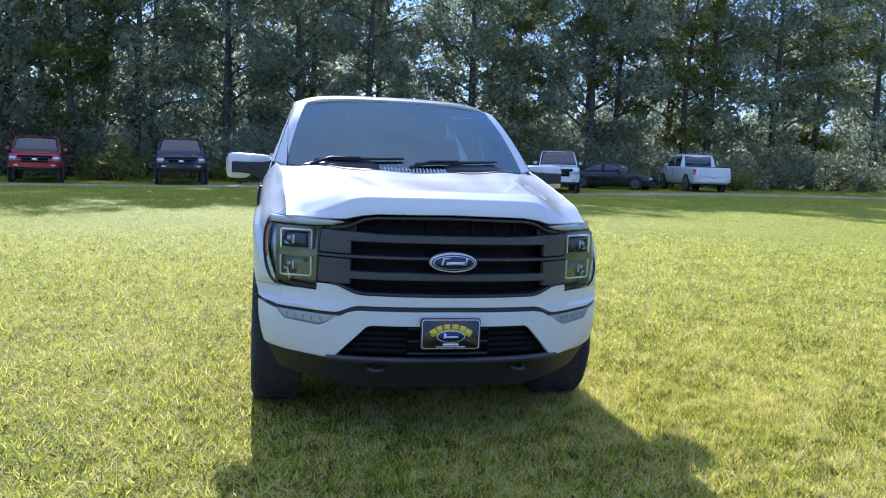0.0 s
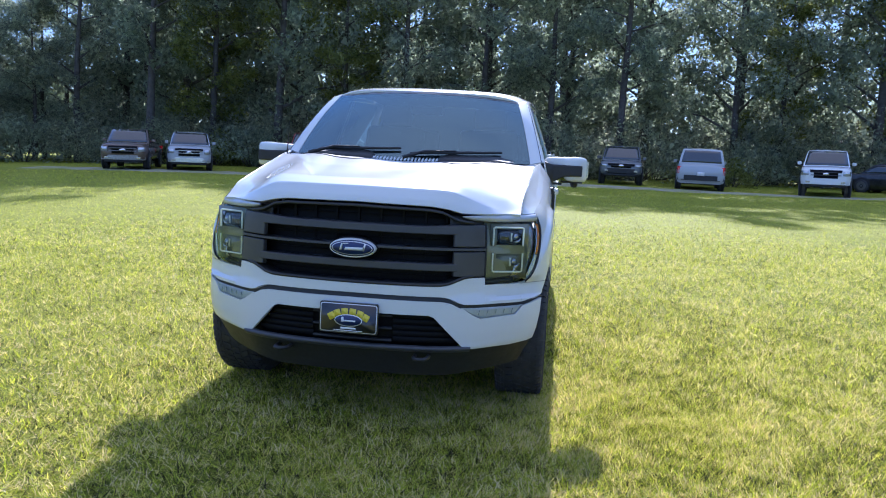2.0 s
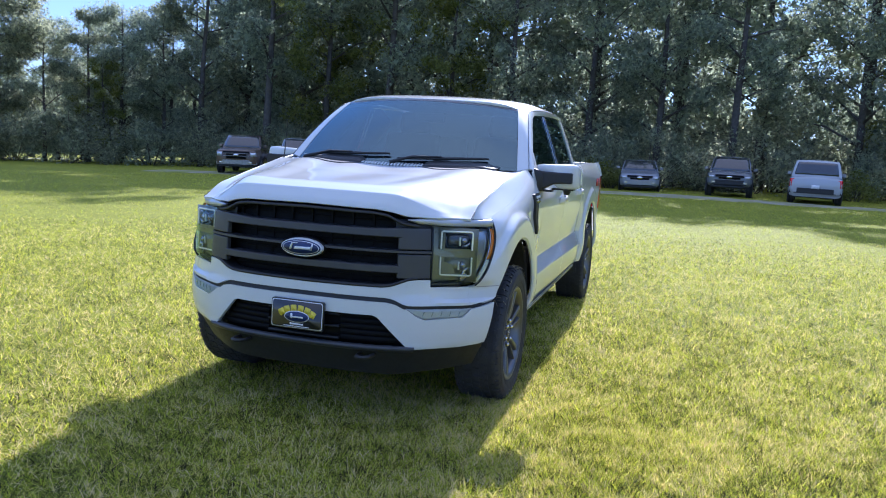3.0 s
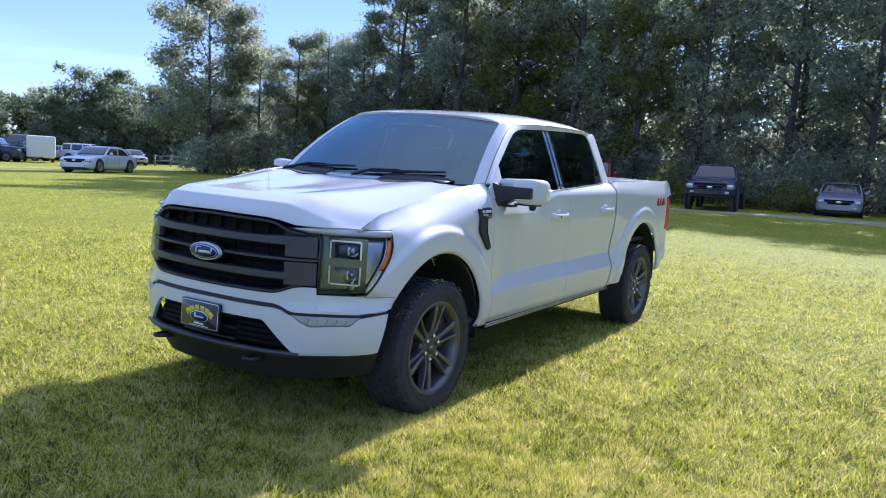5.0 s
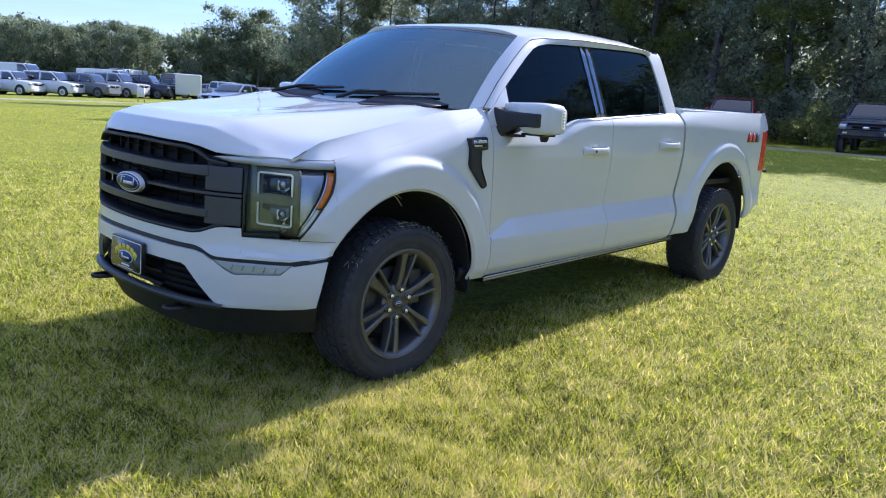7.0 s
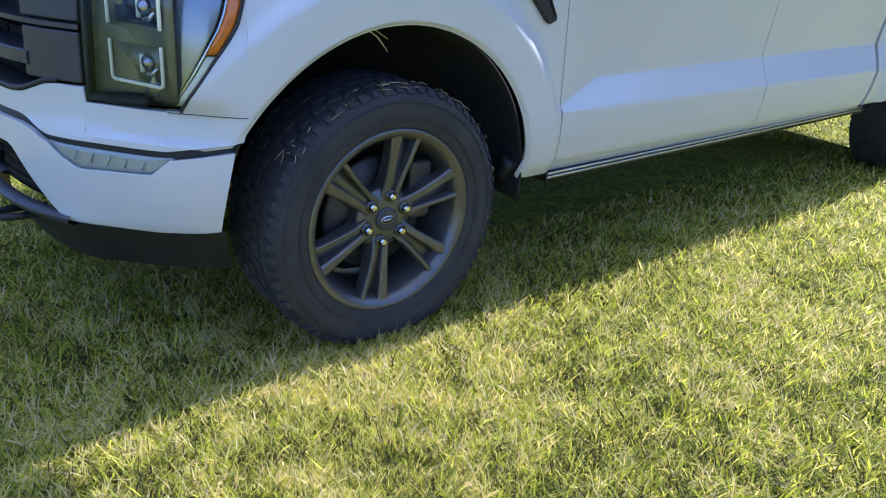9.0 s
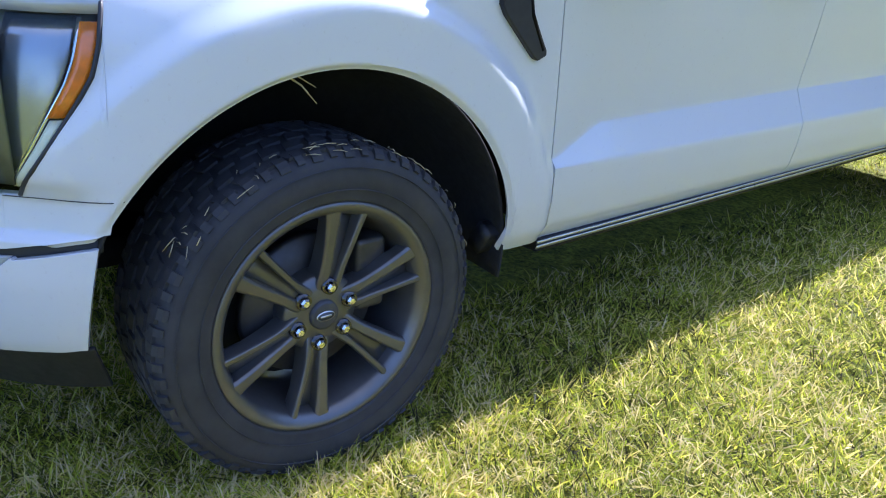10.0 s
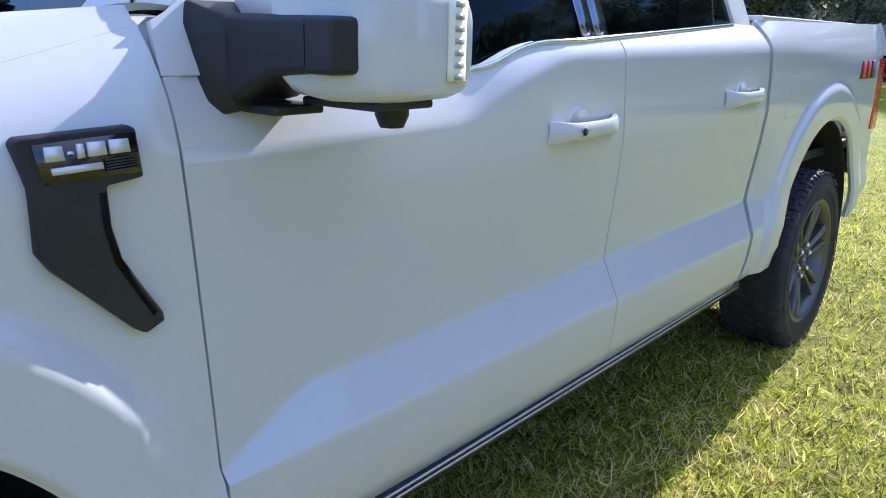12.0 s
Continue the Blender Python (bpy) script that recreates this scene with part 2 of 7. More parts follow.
M_SIDEREFL = simple("lamp_side_reflector", (0.36, 0.37, 0.39), 0.24, 0.85, var=0.06)
M_BLUE = simple("badge_blue_enamel", (0.006, 0.020, 0.09), 0.45, coat=0.15, var=0.1)
M_PLATE = simple("black_plate", (0.012, 0.012, 0.013), 0.35, coat=0.5)
M_YELLOW = simple("yellow_print", (0.62, 0.50, 0.03), 0.45)
M_PRINT = simple("white_print", (0.75, 0.75, 0.75), 0.45)
M_REDPRINT = simple("dark_red_print", (0.30, 0.02, 0.02), 0.4)
M_SEAT = simple("black_leather", (0.03, 0.03, 0.032), 0.5, bumps=0.3)
M_DASH = simple("dark_dashboard", (0.035, 0.034, 0.035), 0.65, bumps=0.3)
M_GLASS = glass("windscreen_glass", (0.22, 0.28, 0.31), ior=2.45, dust_haze=0.022)
M_TINT = glass("tinted_side_glass", (0.08, 0.085, 0.09), ior=1.2)
# black pillars in blue-grey metal: the sky's reflection put into the colour
M_PILLAR = simple("pillar_sky_sheen", (0.26, 0.29, 0.34), 0.12, 1.0, var=0.25, scale=9)
M_LENS = glass("clear_lens", (0.95, 0.96, 0.93), ior=1.28)
PANES += [M_GLASS, M_TINT, M_LENS]

# ---- ground ----
def grass_soil():
    m, nt, b = material("lawn_soil")
    f1 = noise_node(nt, 0.35, 6, 0.6)
    f2 = noise_node(nt, 9.0, 8, 0.7)
    f3 = noise_node(nt, 45.0, 7, 0.75)
    c1 = ramp(nt, f1, [(0.35, (0.30, 0.35, 0.030)), (0.65, (0.44, 0.46, 0.050))])
    c2 = ramp(nt, f2, [(0.36, (0.08, 0.08, 0.022)), (0.55, (0.40, 0.41, 0.040)), (0.8, (0.48, 0.44, 0.09))])
    mx = nt.nodes.new("ShaderNodeMix")
    mx.data_type = "RGBA"
    mx.inputs[0].default_value = 0.5
    nt.links.new(c1, mx.inputs[6])
    nt.links.new(c2, mx.inputs[7])
    mu = nt.nodes.new("ShaderNodeMix")
    mu.data_type, mu.blend_type = "RGBA", "MULTIPLY"
    mu.inputs[0].default_value = 0.8
    nt.links.new(mx.outputs[2], mu.inputs[6])
    # fine dark gaps: the shade between blades put into the ground colour
    nt.links.new(ramp(nt, f3, [(0.38, (0.14, 0.14, 0.11)), (0.60, (1.1, 1.1, 1.0))]), mu.inputs[7])
    nt.links.new(mu.outputs[2], b.inputs["Base Color"])
    b.inputs["Roughness"].default_value = 0.85
    b.inputs["Specular IOR Level"].default_value = 0.15
    bump(nt, b, f3, 0.9, 0.03)
    return m


M_SOIL = grass_soil()
xs = sorted(set([-900, -500, -260, -160] + list(np.linspace(-110, 80, 77)) + [130, 260, 500, 900]))
gys = sorted(set([-900, -400, -150, -70] + list(np.linspace(-40, 110, 61)) + [160, 300, 500, 900]))
part("ground", grid([[(x, y, ground_z(x, y)) for y in gys] for x in xs], (0, 0, 1)), M_SOIL)
tagged(bpy.data.objects["ground"], "sunlit mown grass field with straw patches", "ground", kind="structure")


# sandy tracks: along the wood, and before the car park
M_TRACK, t_nt, t_b = material("worn_sandy_grass")
t_nt.links.new(ramp(t_nt, noise_node(t_nt, 0.9, 6, 0.65), [(0.36, (0.26, 0.28, 0.06)), (0.50, (0.30, 0.28, 0.17)), (0.66, (0.42, 0.39, 0.31))]), t_b.inputs["Base Color"])
t_b.inputs["Roughness"].default_value = 0.95
bump(t_nt, t_b, noise_node(t_nt, 25.0, 5), 0.6, 0.02)


def track(name, label, points, width, seed):
    """A worn strip that lies on the field, with uneven edges."""
    rng = np.random.default_rng(seed)
    rows = []
    for (ax, ay), (bx, by) in zip(points, points[1:]):
        ln = math.hypot(bx - ax, by - ay)
        nx, ny = -(by - ay) / ln, (bx - ax) / ln
        for t in np.linspace(0, 1, max(3, int(ln / 0.8)), endpoint=False):
            w = width * (0.42 + 0.16 * rng.random())
            o = rng.normal(0, 0.08)
            rows.append([(ax + (bx - ax) * t + nx * (w * f + o), ay + (by - ay) * t + ny * (w * f + o)) for f in (-1, -0.5, 0, 0.5, 1)])
    ob = part(name, grid([[(x, y, ground_z(x, y) + (0.012 if abs(i - 2) < 2 else -0.004)) for i, (x, y) in enumerate(r)] for r in rows], (0, 0, 1)), M_TRACK)
    return tagged(ob, label, "track", kind="structure")


WOOD_TRACK = [(-22, 27.5), (-14, 29.2), (-4, 29.9), (6, 29.6), (18, 30.0), (34, 32.4)]
track("track", "pale sandy track along the parked vehicles", WOOD_TRACK, 3.0, 5)
track("track", "pale sandy track before the car park", [(-46.5, -6), (-46.0, 10), (-44.6, 22), (-42.5, 34), (-41.5, 46)], 2.4, 6)

# ---- the white pickup truck ----
PLAN = [(0, -0.915), (0.15, -0.912), (0.3, -0.898), (0.43, -0.872), (0.53, -0.834), (0.62, -0.782), (0.71, -0.708), (0.80, -0.63),
        (0.88, -0.542), (0.935, -0.455), (0.96, -0.36), (0.968, -0.24), (0.968, -0.12), (0.968, 0.0)]


def rounded_plan():
    p = [Vector((-0.15, -0.912))] + [Vector(q) for q in PLAN] + [Vector((0.968, 0.12))]
    out = []
    for i in range(1, len(p) - 2):
        a, b, c, d = p[i - 1:i + 3]
        for k in range(14):
            t = k / 14
            out.append(0.5 * (2 * b + (c - a) * t + (2 * a - 5 * b + 4 * c - d) * t * t + (3 * b - a - 3 * c + d) * t ** 3))
    out += [p[-2], Vector((0.968, 2.5)), Vector((0.968, 5.2))]
    return np.array([tuple(v) for v in out])


PL = rounded_plan()
PS = np.r_[0, np.cumsum(np.hypot(*np.diff(PL, axis=0).T))]
PT = np.gradient(PL, PS, axis=0)
S_SIDE = float(np.interp(0.0, PL[100:, 1], PS[100:]))       # the length along the plan at which y = 0


def s_x(x):
    return float(np.interp(x, PL[:126, 0], PS[:126]))


def s_y(y):
    return float(np.interp(y, PL[60:, 1], PS[60:]))


NOSE_Z = [0.24, 0.34, 0.42, 0.46, 0.52, 0.60, 0.685, 0.70, 0.76, 0.83, 0.95, 1.05, 1.12, 1.2]
NOSE_O = [-0.11, -0.05, 0.000, 0.020, 0.032, 0.038, 0.032, 0.010, 0.002, 0.000, -0.008, -0.025, -0.050, -0.10]
SIDE_Z = [0.38, 0.44, 0.50, 0.58, 0.67, 0.80, 1.2]
SIDE_O = [-0.08, -0.058, -0.022, -0.006, 0.0, 0.0, 0.0]
ARCH_F, ARCH_R, ARCH_Y2, ARCH_Z2 = 0.53, 0.54, 3.79, 0.50


def z_top(y):
    return lerp(y, [-0.62, -0.60, -0.55, -0.45, -0.2, 0.0, 0.374, 0.65, 2.9, 3.0, 4.7], [1.164, 1.168, 1.181, 1.205, 1.255, 1.295, 1.368, 1.395, 1.42, 1.425, 1.45])


def nose_rise(d):
    """Share of the bonnet's height at d behind its front edge: a steep face, a crease, a flat top."""
    return lerp(d / 0.16, [0, 0.06, 0.30, 0.34, 1], [0, 0.28, 0.76, 0.795, 1])


def edge_rise(d):
    """The same at the bonnet's corners, where the nose is round."""
    return 1 - (1 - min(1.0, max(0.0, d / 0.20))) ** 2


def x_edge(y):
    return lerp(y, [-0.6, -0.45, 0.0, 0.374, 0.65, 1.3, 2.9, 3.0, 4.7], [0.815, 0.82, 0.835, 0.845, 0.875, 0.895, 0.895, 0.925, 0.915])


def z_fender(y):
    return lerp(y, [-0.62, -0.42, -0.2, 0.0, 0.374, 0.65], [1.127, 1.135, 1.170, 1.205, 1.300, 1.372])


def x_fender(y):
    return lerp(y, [-0.62, -0.42, -0.2, 0.0, 0.374, 0.65], [0.875, 0.888, 0.905, 0.912, 0.910, 0.890])


def z_crease(y):
    return lerp(y, [0.60, 0.68, 0.88, 1.4, 3.0], [0.685, 0.692, 0.768, 0.776, 0.792])


def body(s, z, extra=0.0, flare=True):
    """The truck's skin: s runs along the plan from the middle of the nose to the side, z up."""
    x, y = float(np.interp(s, PS, PL[:, 0])), float(np.interp(s, PS, PL[:, 1]))
    tx, ty = float(np.interp(s, PS, PT[:, 0])), float(np.interp(s, PS, PT[:, 1]))
    ln = math.hypot(tx, ty)
    nx, ny = ty / ln, -tx / ln
    w = step(-0.56, -0.2, y)
    nose = lerp(z, NOSE_Z, NOSE_O) * (0.35 + 0.65 * step(0.5, 0.85, x)) if z > 0.45 else lerp(z, NOSE_Z, NOSE_O)
    side = lerp(z, SIDE_Z, SIDE_O)
    zs = lerp(y, [-0.6, 0.0, 0.65, 1.28, 1.41, 1.62, 3, 4.7], [0.95, 1.06, 1.188, 1.196, 1.255, 1.315, 1.33, 1.26])
    q = min(1.1, max(0.0, (z - zs) / (z_top(y) - zs)))
    za, xa = z_fender(y), x_fender(y)
    q2 = min(1.1, max(0.0, (z - zs) / (za - zs)))
    k = step(0.60, 0.70, y)
    side -= (0.968 - x_edge(y)) * q ** lerp(y, [1.3, 1.7], [1.12, 1.6]) * k + (0.968 - xa) * q2 ** 2.4 * (1 - k)
    g = max(0.0, min(1.0, (y - 0.60) / 0.27))
    dent = g * (1 - 0.75 * step(2.98, 3.2, y))
    zc = z_crease(y)
    side += dent * lerp(z, [0.58, 0.655, 0.672, zc - 0.002, zc + 0.003, zc + 0.05, 1.0, 1.12], [0.0, 0.003, 0.002, -0.042, -0.0435, -0.039, -0.015, 0.0])
    full = step(0.66, 0.79, x) * (1 - step(0.885, 0.95, x)) * step(0.75, 0.81, z) * (1 - 0.7 * step(1.03, 1.13, z)) if y < -0.4 else 0.0
    off = nose * (1 - w) + side * w + extra + 0.030 * full
    if flare and y > -0.6:
        for cy, cz, rad in ((0.01, 0.45, ARCH_F), (ARCH_Y2, ARCH_Z2, ARCH_R)):
            r = math.hypot(y - cy, z - cz)
            if r < rad + 0.2:
                off += step(-0.56, -0.42, y) * (0.024 * (1 - step(rad + 0.124, rad + 0.172, r)) - 0.012 * (1 - step(rad, rad + 0.014, r)))
    return (x + nx * off, y + ny * off, z)


def skin(us, lo, hi, n, extra=0.0, flare=True, ref=(1, -0.5, 0.1)):
    return columns(us, lo, hi, n, lambda s, z: body(s, z, extra, flare), ref)


def spread(a, b, n):
    return list(np.linspace(a, b, n))


def arch_spread(c, r, n, a0=180, a1=0):
    return [c + r * math.cos(radians(a)) for a in np.linspace(a0, a1, n)]


def z_stripe(x):
    return lerp(x, [0, 0.46, 0.505, 0.54, 0.565, 0.83, 0.92, 0.965], [0.700, 0.698, 0.688, 0.668, 0.660, 0.664, 0.690, 0.705])


def z_fog(x):
    return lerp(x, [0.555, 0.60, 0.64, 0.80, 0.838], [0.648, 0.612, 0.590, 0.604, 0.652])


def z_bump_low(x):
    return lerp(x, [0, 0.395, 0.42, 0.565, 0.59, 0.8, 0.97], [0.608, 0.608, 0.598, 0.442, 0.428, 0.436, 0.458])


def z_grille_low(x):
    return lerp(x, [0, 0.44, 0.485, 0.565, 0.60, 0.665], [0.757, 0.760, 0.768, 0.802, 0.806, 0.806])


def z_grille_top(x):
    return lerp(x, [0, 0.38, 0.45, 0.52, 0.60, 0.67], [1.153, 1.146, 1.136, 1.100, 1.088, 1.084])


def x_of(s):
    return float(np.interp(s, PS, PL[:, 0]))


def y_of(s):
    return float(np.interp(s, PS, PL[:, 1]))


truck = thing("pickup_truck", "pearl white four-door pickup truck with black grille parked on the grass", "pickup truck")


def wide(f, us, lo, hi, n, extra=0.0, flare=False, slant=False):
    """A sheet over both halves of the nose."""
    half = []
    for s in us:
        a, b = lo(x_of(s)), hi(x_of(s))
        zz = [a + (b - a) * k / n for k in range(n + 1)]
        cut = step(us[-1] - 0.10, us[-1], s) if slant else 0.0
        half.append([body(s - cut * 0.19 * max(0.0, 0.70 - z), z, extra, flare) for z in zz])
    left = [[(-x, y, z) for x, y, z in row] for row in half[:0:-1]]
    return grid(left + half, (0, -1, 0.1))


# bumper, band under the grille, dark line between the two
s_end = s_y(-0.465)
us = spread(0, s_x(0.395), 10) + spread(s_x(0.40), s_x(0.59), 12) + spread(s_x(0.60), s_end, 26)
us = sorted(set(us + [s_x(v) for v in (0.553, 0.556, 0.64, 0.80, 0.838, 0.841)]))
part("bumper", wide(None, us, z_bump_low, lambda x: z_fog(x) if 0.555 <= x <= 0.839 else z_stripe(x) - 0.019, 12, slant=True), M_WHITE, truck,
     "white painted front bumper", thick=0.02, bevel=0.006)
us2 = spread(0, s_x(0.66), 30) + spread(s_x(0.662), s_y(-0.602), 10)
part("front_panel", wide(None, us2, lambda x: z_stripe(x) + 0.005, lambda x: z_grille_low(x) - 0.004 if x < 0.661 else 0.764, 6), M_WHITE, truck,
     "white band under the grille", thick=0.02, bevel=0.004)
part("bumper_seam", wide(None, spread(0, s_end, 50), lambda x: z_stripe(x) - 0.03, lambda x: z_stripe(x) + 0.02, 3, extra=-0.016), M_TRIM, truck, thick=0.004)

# fog lamps
us = spread(s_x(0.558), s_x(0.836), 14)
pair("fog_lamp", skin(us, lambda s: z_fog(x_of(s)) + 0.001, lambda s: z_stripe(x_of(s)) - 0.014, 4, extra=-0.009, flare=False), M_LAMPGREY, truck, "grey ribbed fog lamp", thick=0.01)
pair("fog_lens", skin(us, lambda s: z_fog(x_of(s)) + 0.002, lambda s: z_stripe(x_of(s)) - 0.014, 4, extra=-0.004, flare=False), M_LENS, truck, thick=0.003)
us = spread(s_x(0.60), s_x(0.815), 12)
pair("fog_lamp_trim", skin(us, lambda s: z_fog(x_of(s)) + 0.004, lambda s: z_fog(x_of(s)) + 0.016, 2, extra=-0.014, flare=False), M_REFL, truck, thick=0.006)
for k in range(5):
    xk = 0.635 + 0.038 * k
    pair("fog_rib", tube([body(s_x(xk - 0.004), 0.612, -0.006, False), body(s_x(xk + 0.002), 0.636, -0.006, False)], 0.0018, 6), M_REFL, truck)

# lower intake, valance, hooks
us = spread(0, s_x(0.57), 24)
part("intake_back", wide(None, us, lambda x: 0.43, lambda x: z_bump_low(x) + 0.02, 4, extra=-0.075), M_MESH, truck, thick=0.004)
for k in range(5):
    z0 = 0.455 + 0.031 * k
    bar = [[body(s, z, ex, False) for z, ex in ((z0, -0.05), (z0 + 0.003, -0.044), (z0 + 0.025, -0.046), (z0 + 0.028, -0.05))]
           for s in spread(s_x(0.215), s_x(0.555 - 0.17 * (z0 - 0.44) / 0.17), 10)]
    pair("intake_rib", grid(bar, (0.2, -1, 0)), M_MESH, truck)
for z0, h in ((0.455, 0.012), (0.52, 0.010), (0.585, 0.012)):
    bar = [[body(s, z, ex, False) for z, ex in ((z0, -0.06), (z0, -0.03), (z0 + h, -0.03), (z0 + h, -0.06))] for s in spread(0, s_x(0.21), 8)]
    bar = [[(-x, y, z) for x, y, z in r] for r in bar[:0:-1]] + bar
    part("intake_bar", grid(bar, (0, -1, 0)), M_TRIM, truck)
lip = [[body(s, z, ex, False) for z, ex in ((0.446, -0.03), (0.444, 0.010), (0.432, 0.016), (0.418, 0.012), (0.412, -0.03))] for s in spread(0, s_x(0.60), 26)]
lip = [[(-x, y, z) for x, y, z in r] for r in lip[:0:-1]] + lip
part("intake_lip", grid(lip, (0, -1, 0)), M_GREY, truck, "dark grey lower bumper lip")
us = spread(0, s_y(-0.50), 44)
part("valance", wide(None, us, lambda x: lerp(x, [0, 0.5, 0.75, 0.95], [0.265, 0.262, 0.285, 0.315]), lambda x: z_bump_low(x) - 0.004 if x > 0.59 else 0.424, 6, extra=-0.012), M_TRIM, truck,
     "black plastic lower valance", thick=0.01, bevel=0.003)
hook = tube([(0.33, -0.80, 0.385), (0.33, -0.90, 0.39), (0.34, -0.945, 0.392), (0.365, -0.955, 0.392), (0.39, -0.945, 0.392), (0.40, -0.90, 0.39), (0.40, -0.80, 0.385)], 0.011, 8)
pair("tow_hook", hook, M_TRIM, truck)

# grille
us = spread(0, s_x(0.665), 34)
part("grille_back", wide(None, us, lambda x: z_grille_low(x) - 0.01, lambda x: z_grille_top(x) + 0.012, 8, extra=-0.085), M_MESH, truck, thick=0.004)


def bar_x(za, zb, xa, xb, out, deep, n=20):
    """A crossbar of the grille with a rounded face, over both halves where it starts at the middle."""
    f = lambda v, x: v(x) if callable(v) else v
    rows = []
    for s in spread(s_x(xa), s_x(xb), n):
        x = x_of(s)
        a, b = f(za, x), f(zb, x)
        h = b - a
        rows.append([body(s, z, ex, False) for z, ex in ((a, -deep), (a, out - 0.005), (a + h * 0.10, out), (b - h * 0.10, out), (b, out - 0.005), (b, -deep))])
    if xa == 0:
        rows = [[(-x, y, z) for x, y, z in r] for r in rows[:0:-1]] + rows
    return grid(rows, (0.2, -1, 0))


part("grille_bar", bar_x(1.022, lambda x: 1.062 + 0.012 * step(0.3, 0.6, x), 0, 0.52, 0.004, 0.08), M_GREY, truck, "satin dark grey crossbar", smooth=False)
part("grille_bar", bar_x(0.836, 0.874, 0, 0.52, 0.004, 0.08), M_GREY, truck, "satin dark grey crossbar", smooth=False)
part("grille_bar", bar_x(0.941, 0.955, 0, 0.66, 0.002, 0.08), M_GREY, truck, smooth=False)
pair("grille_side_panel", skin(spread(s_x(0.505), s_x(0.658), 12), lambda s: max(0.808, z_grille_low(x_of(s)) + 0.003), lambda s: 0.936, 6, extra=0.0, flare=False), M_GREY, truck, thick=0.03, bevel=0.006)
pair("grille_side_panel", skin(spread(s_x(0.505), s_x(0.658), 12), lambda s: 0.960, lambda s: min(1.074, z_grille_top(x_of(s)) - 0.004), 6, extra=0.0, flare=False), M_GREY, truck, thick=0.03, bevel=0.006)
part("grille_surround", bar_x(lambda x: z_grille_top(x) - 0.012, lambda x: z_grille_top(x) + 0.002, 0, 0.60, 0.006, 0.08, 30), M_TRIM, truck)
part("grille_surround", bar_x(lambda x: z_grille_low(x) - 0.004, lambda x: z_grille_low(x) + 0.012, 0, 0.60, 0.002, 0.08, 30), M_TRIM, truck)
for za, zb, xm in ((1.066, 1.138, 0.50), (0.876, 0.938, 0.48), (0.958, 1.020, 0.48), (0.772, 0.834, 0.50)):
    for k in range(-8, 9):
        x = 0.06 * k
        if k % 2 or abs(x) > xm - 0.015 or (za < 1.02 and za > 0.84 and abs(x) < 0.11):
            continue
        p = body(s_x(abs(x)), 0.95, -0.075, False)
        w = 0.006 if k % 2 else 0.012
        part("grille_fin", boxed(math.copysign(p[0], x) if x else 0.0, p[1] + 0.020, (za + zb) / 2, w, 0.03, zb - za), M_MESH, truck, smooth=False)
    for j in (1,):
        z0 = za + (zb - za) * j / 2
        part("grille_louvre", bar_x(z0 - 0.002, z0 + 0.002, 0, xm, -0.066, 0.08, 16), M_MESH, truck)

pair("grille_corner", skin(spread(s_x(0.49), s_x(0.672), 12), lambda s: 1.055, lambda s: min(1.116, z_grille_top(x_of(s)) + 0.026), 3, extra=-0.034, flare=False), M_TRIM, truck, thick=0.01)

# oval badge: blue field, bright rim, a plain script-like bar
em = Matrix.Translation((0, -0.918, 0.935)) @ pose(0, 0, 0, 90, 0, 0)


def oval(a, b, n=40):
    return [(a * math.cos(t), b * math.sin(t)) for t in np.linspace(0, math.tau, n, endpoint=False)]


badge = part("badge", prism(oval(0.122, 0.050), 0.026, em, 0.96), M_SILVER, truck, "oval chrome-rimmed blue badge", bevel=0.003)
part("badge_field", prism(oval(0.112, 0.041), 0.004, em @ Matrix.Translation((0, 0, 0.0252))), M_BLUE, badge)
part("badge_line", merge([prism(oval(0.105, 0.035), 0.0015, em @ Matrix.Translation((0, 0, 0.0292)))]), M_SILVER, badge)
part("badge_middle", prism(oval(0.101, 0.0315), 0.0015, em @ Matrix.Translation((0, 0, 0.0300))), M_BLUE, badge)
part("badge_script", merge([prism([(-0.066, -0.012), (-0.054, -0.012), (-0.046, 0.018), (-0.020, 0.020), (-0.018, 0.026), (-0.056, 0.022)], 0.002, em @ Matrix.Translation((0, 0, 0.0312))),
                            prism([(-0.040, -0.010), (0.058, -0.010), (0.064, 0.006), (-0.034, 0.004)], 0.002, em @ Matrix.Translation((0, 0, 0.0312))),
                            prism([(0.052, -0.012), (0.062, -0.012), (0.072, 0.026), (0.064, 0.026)], 0.002, em @ Matrix.Translation((0, 0, 0.0312)))]), M_SILVER, badge)
part("badge_base", prism(oval(0.126, 0.056), 0.05, Matrix.Translation((0, -0.872, 0.935)) @ pose(0, 0, 0, 90, 0, 0)), M_MESH, truck)

# dealer plate in its frame on the bumper
pm = Matrix.Translation((-0.003, -0.935, 0.577)) @ pose(0, 0, 0, 88, 0, 0)


def rect(w, h, r=0.012, n=4):
    out = []
    for cx, cy, a0 in ((w / 2 - r, h / 2 - r, 0), (-w / 2 + r, h / 2 - r, 90), (-w / 2 + r, -h / 2 + r, 180), (w / 2 - r, -h / 2 + r, 270)):
        out += [(cx + r * math.cos(radians(a0 + 90 * k / n)), cy + r * math.sin(radians(a0 + 90 * k / n))) for k in range(n + 1)]
    return out


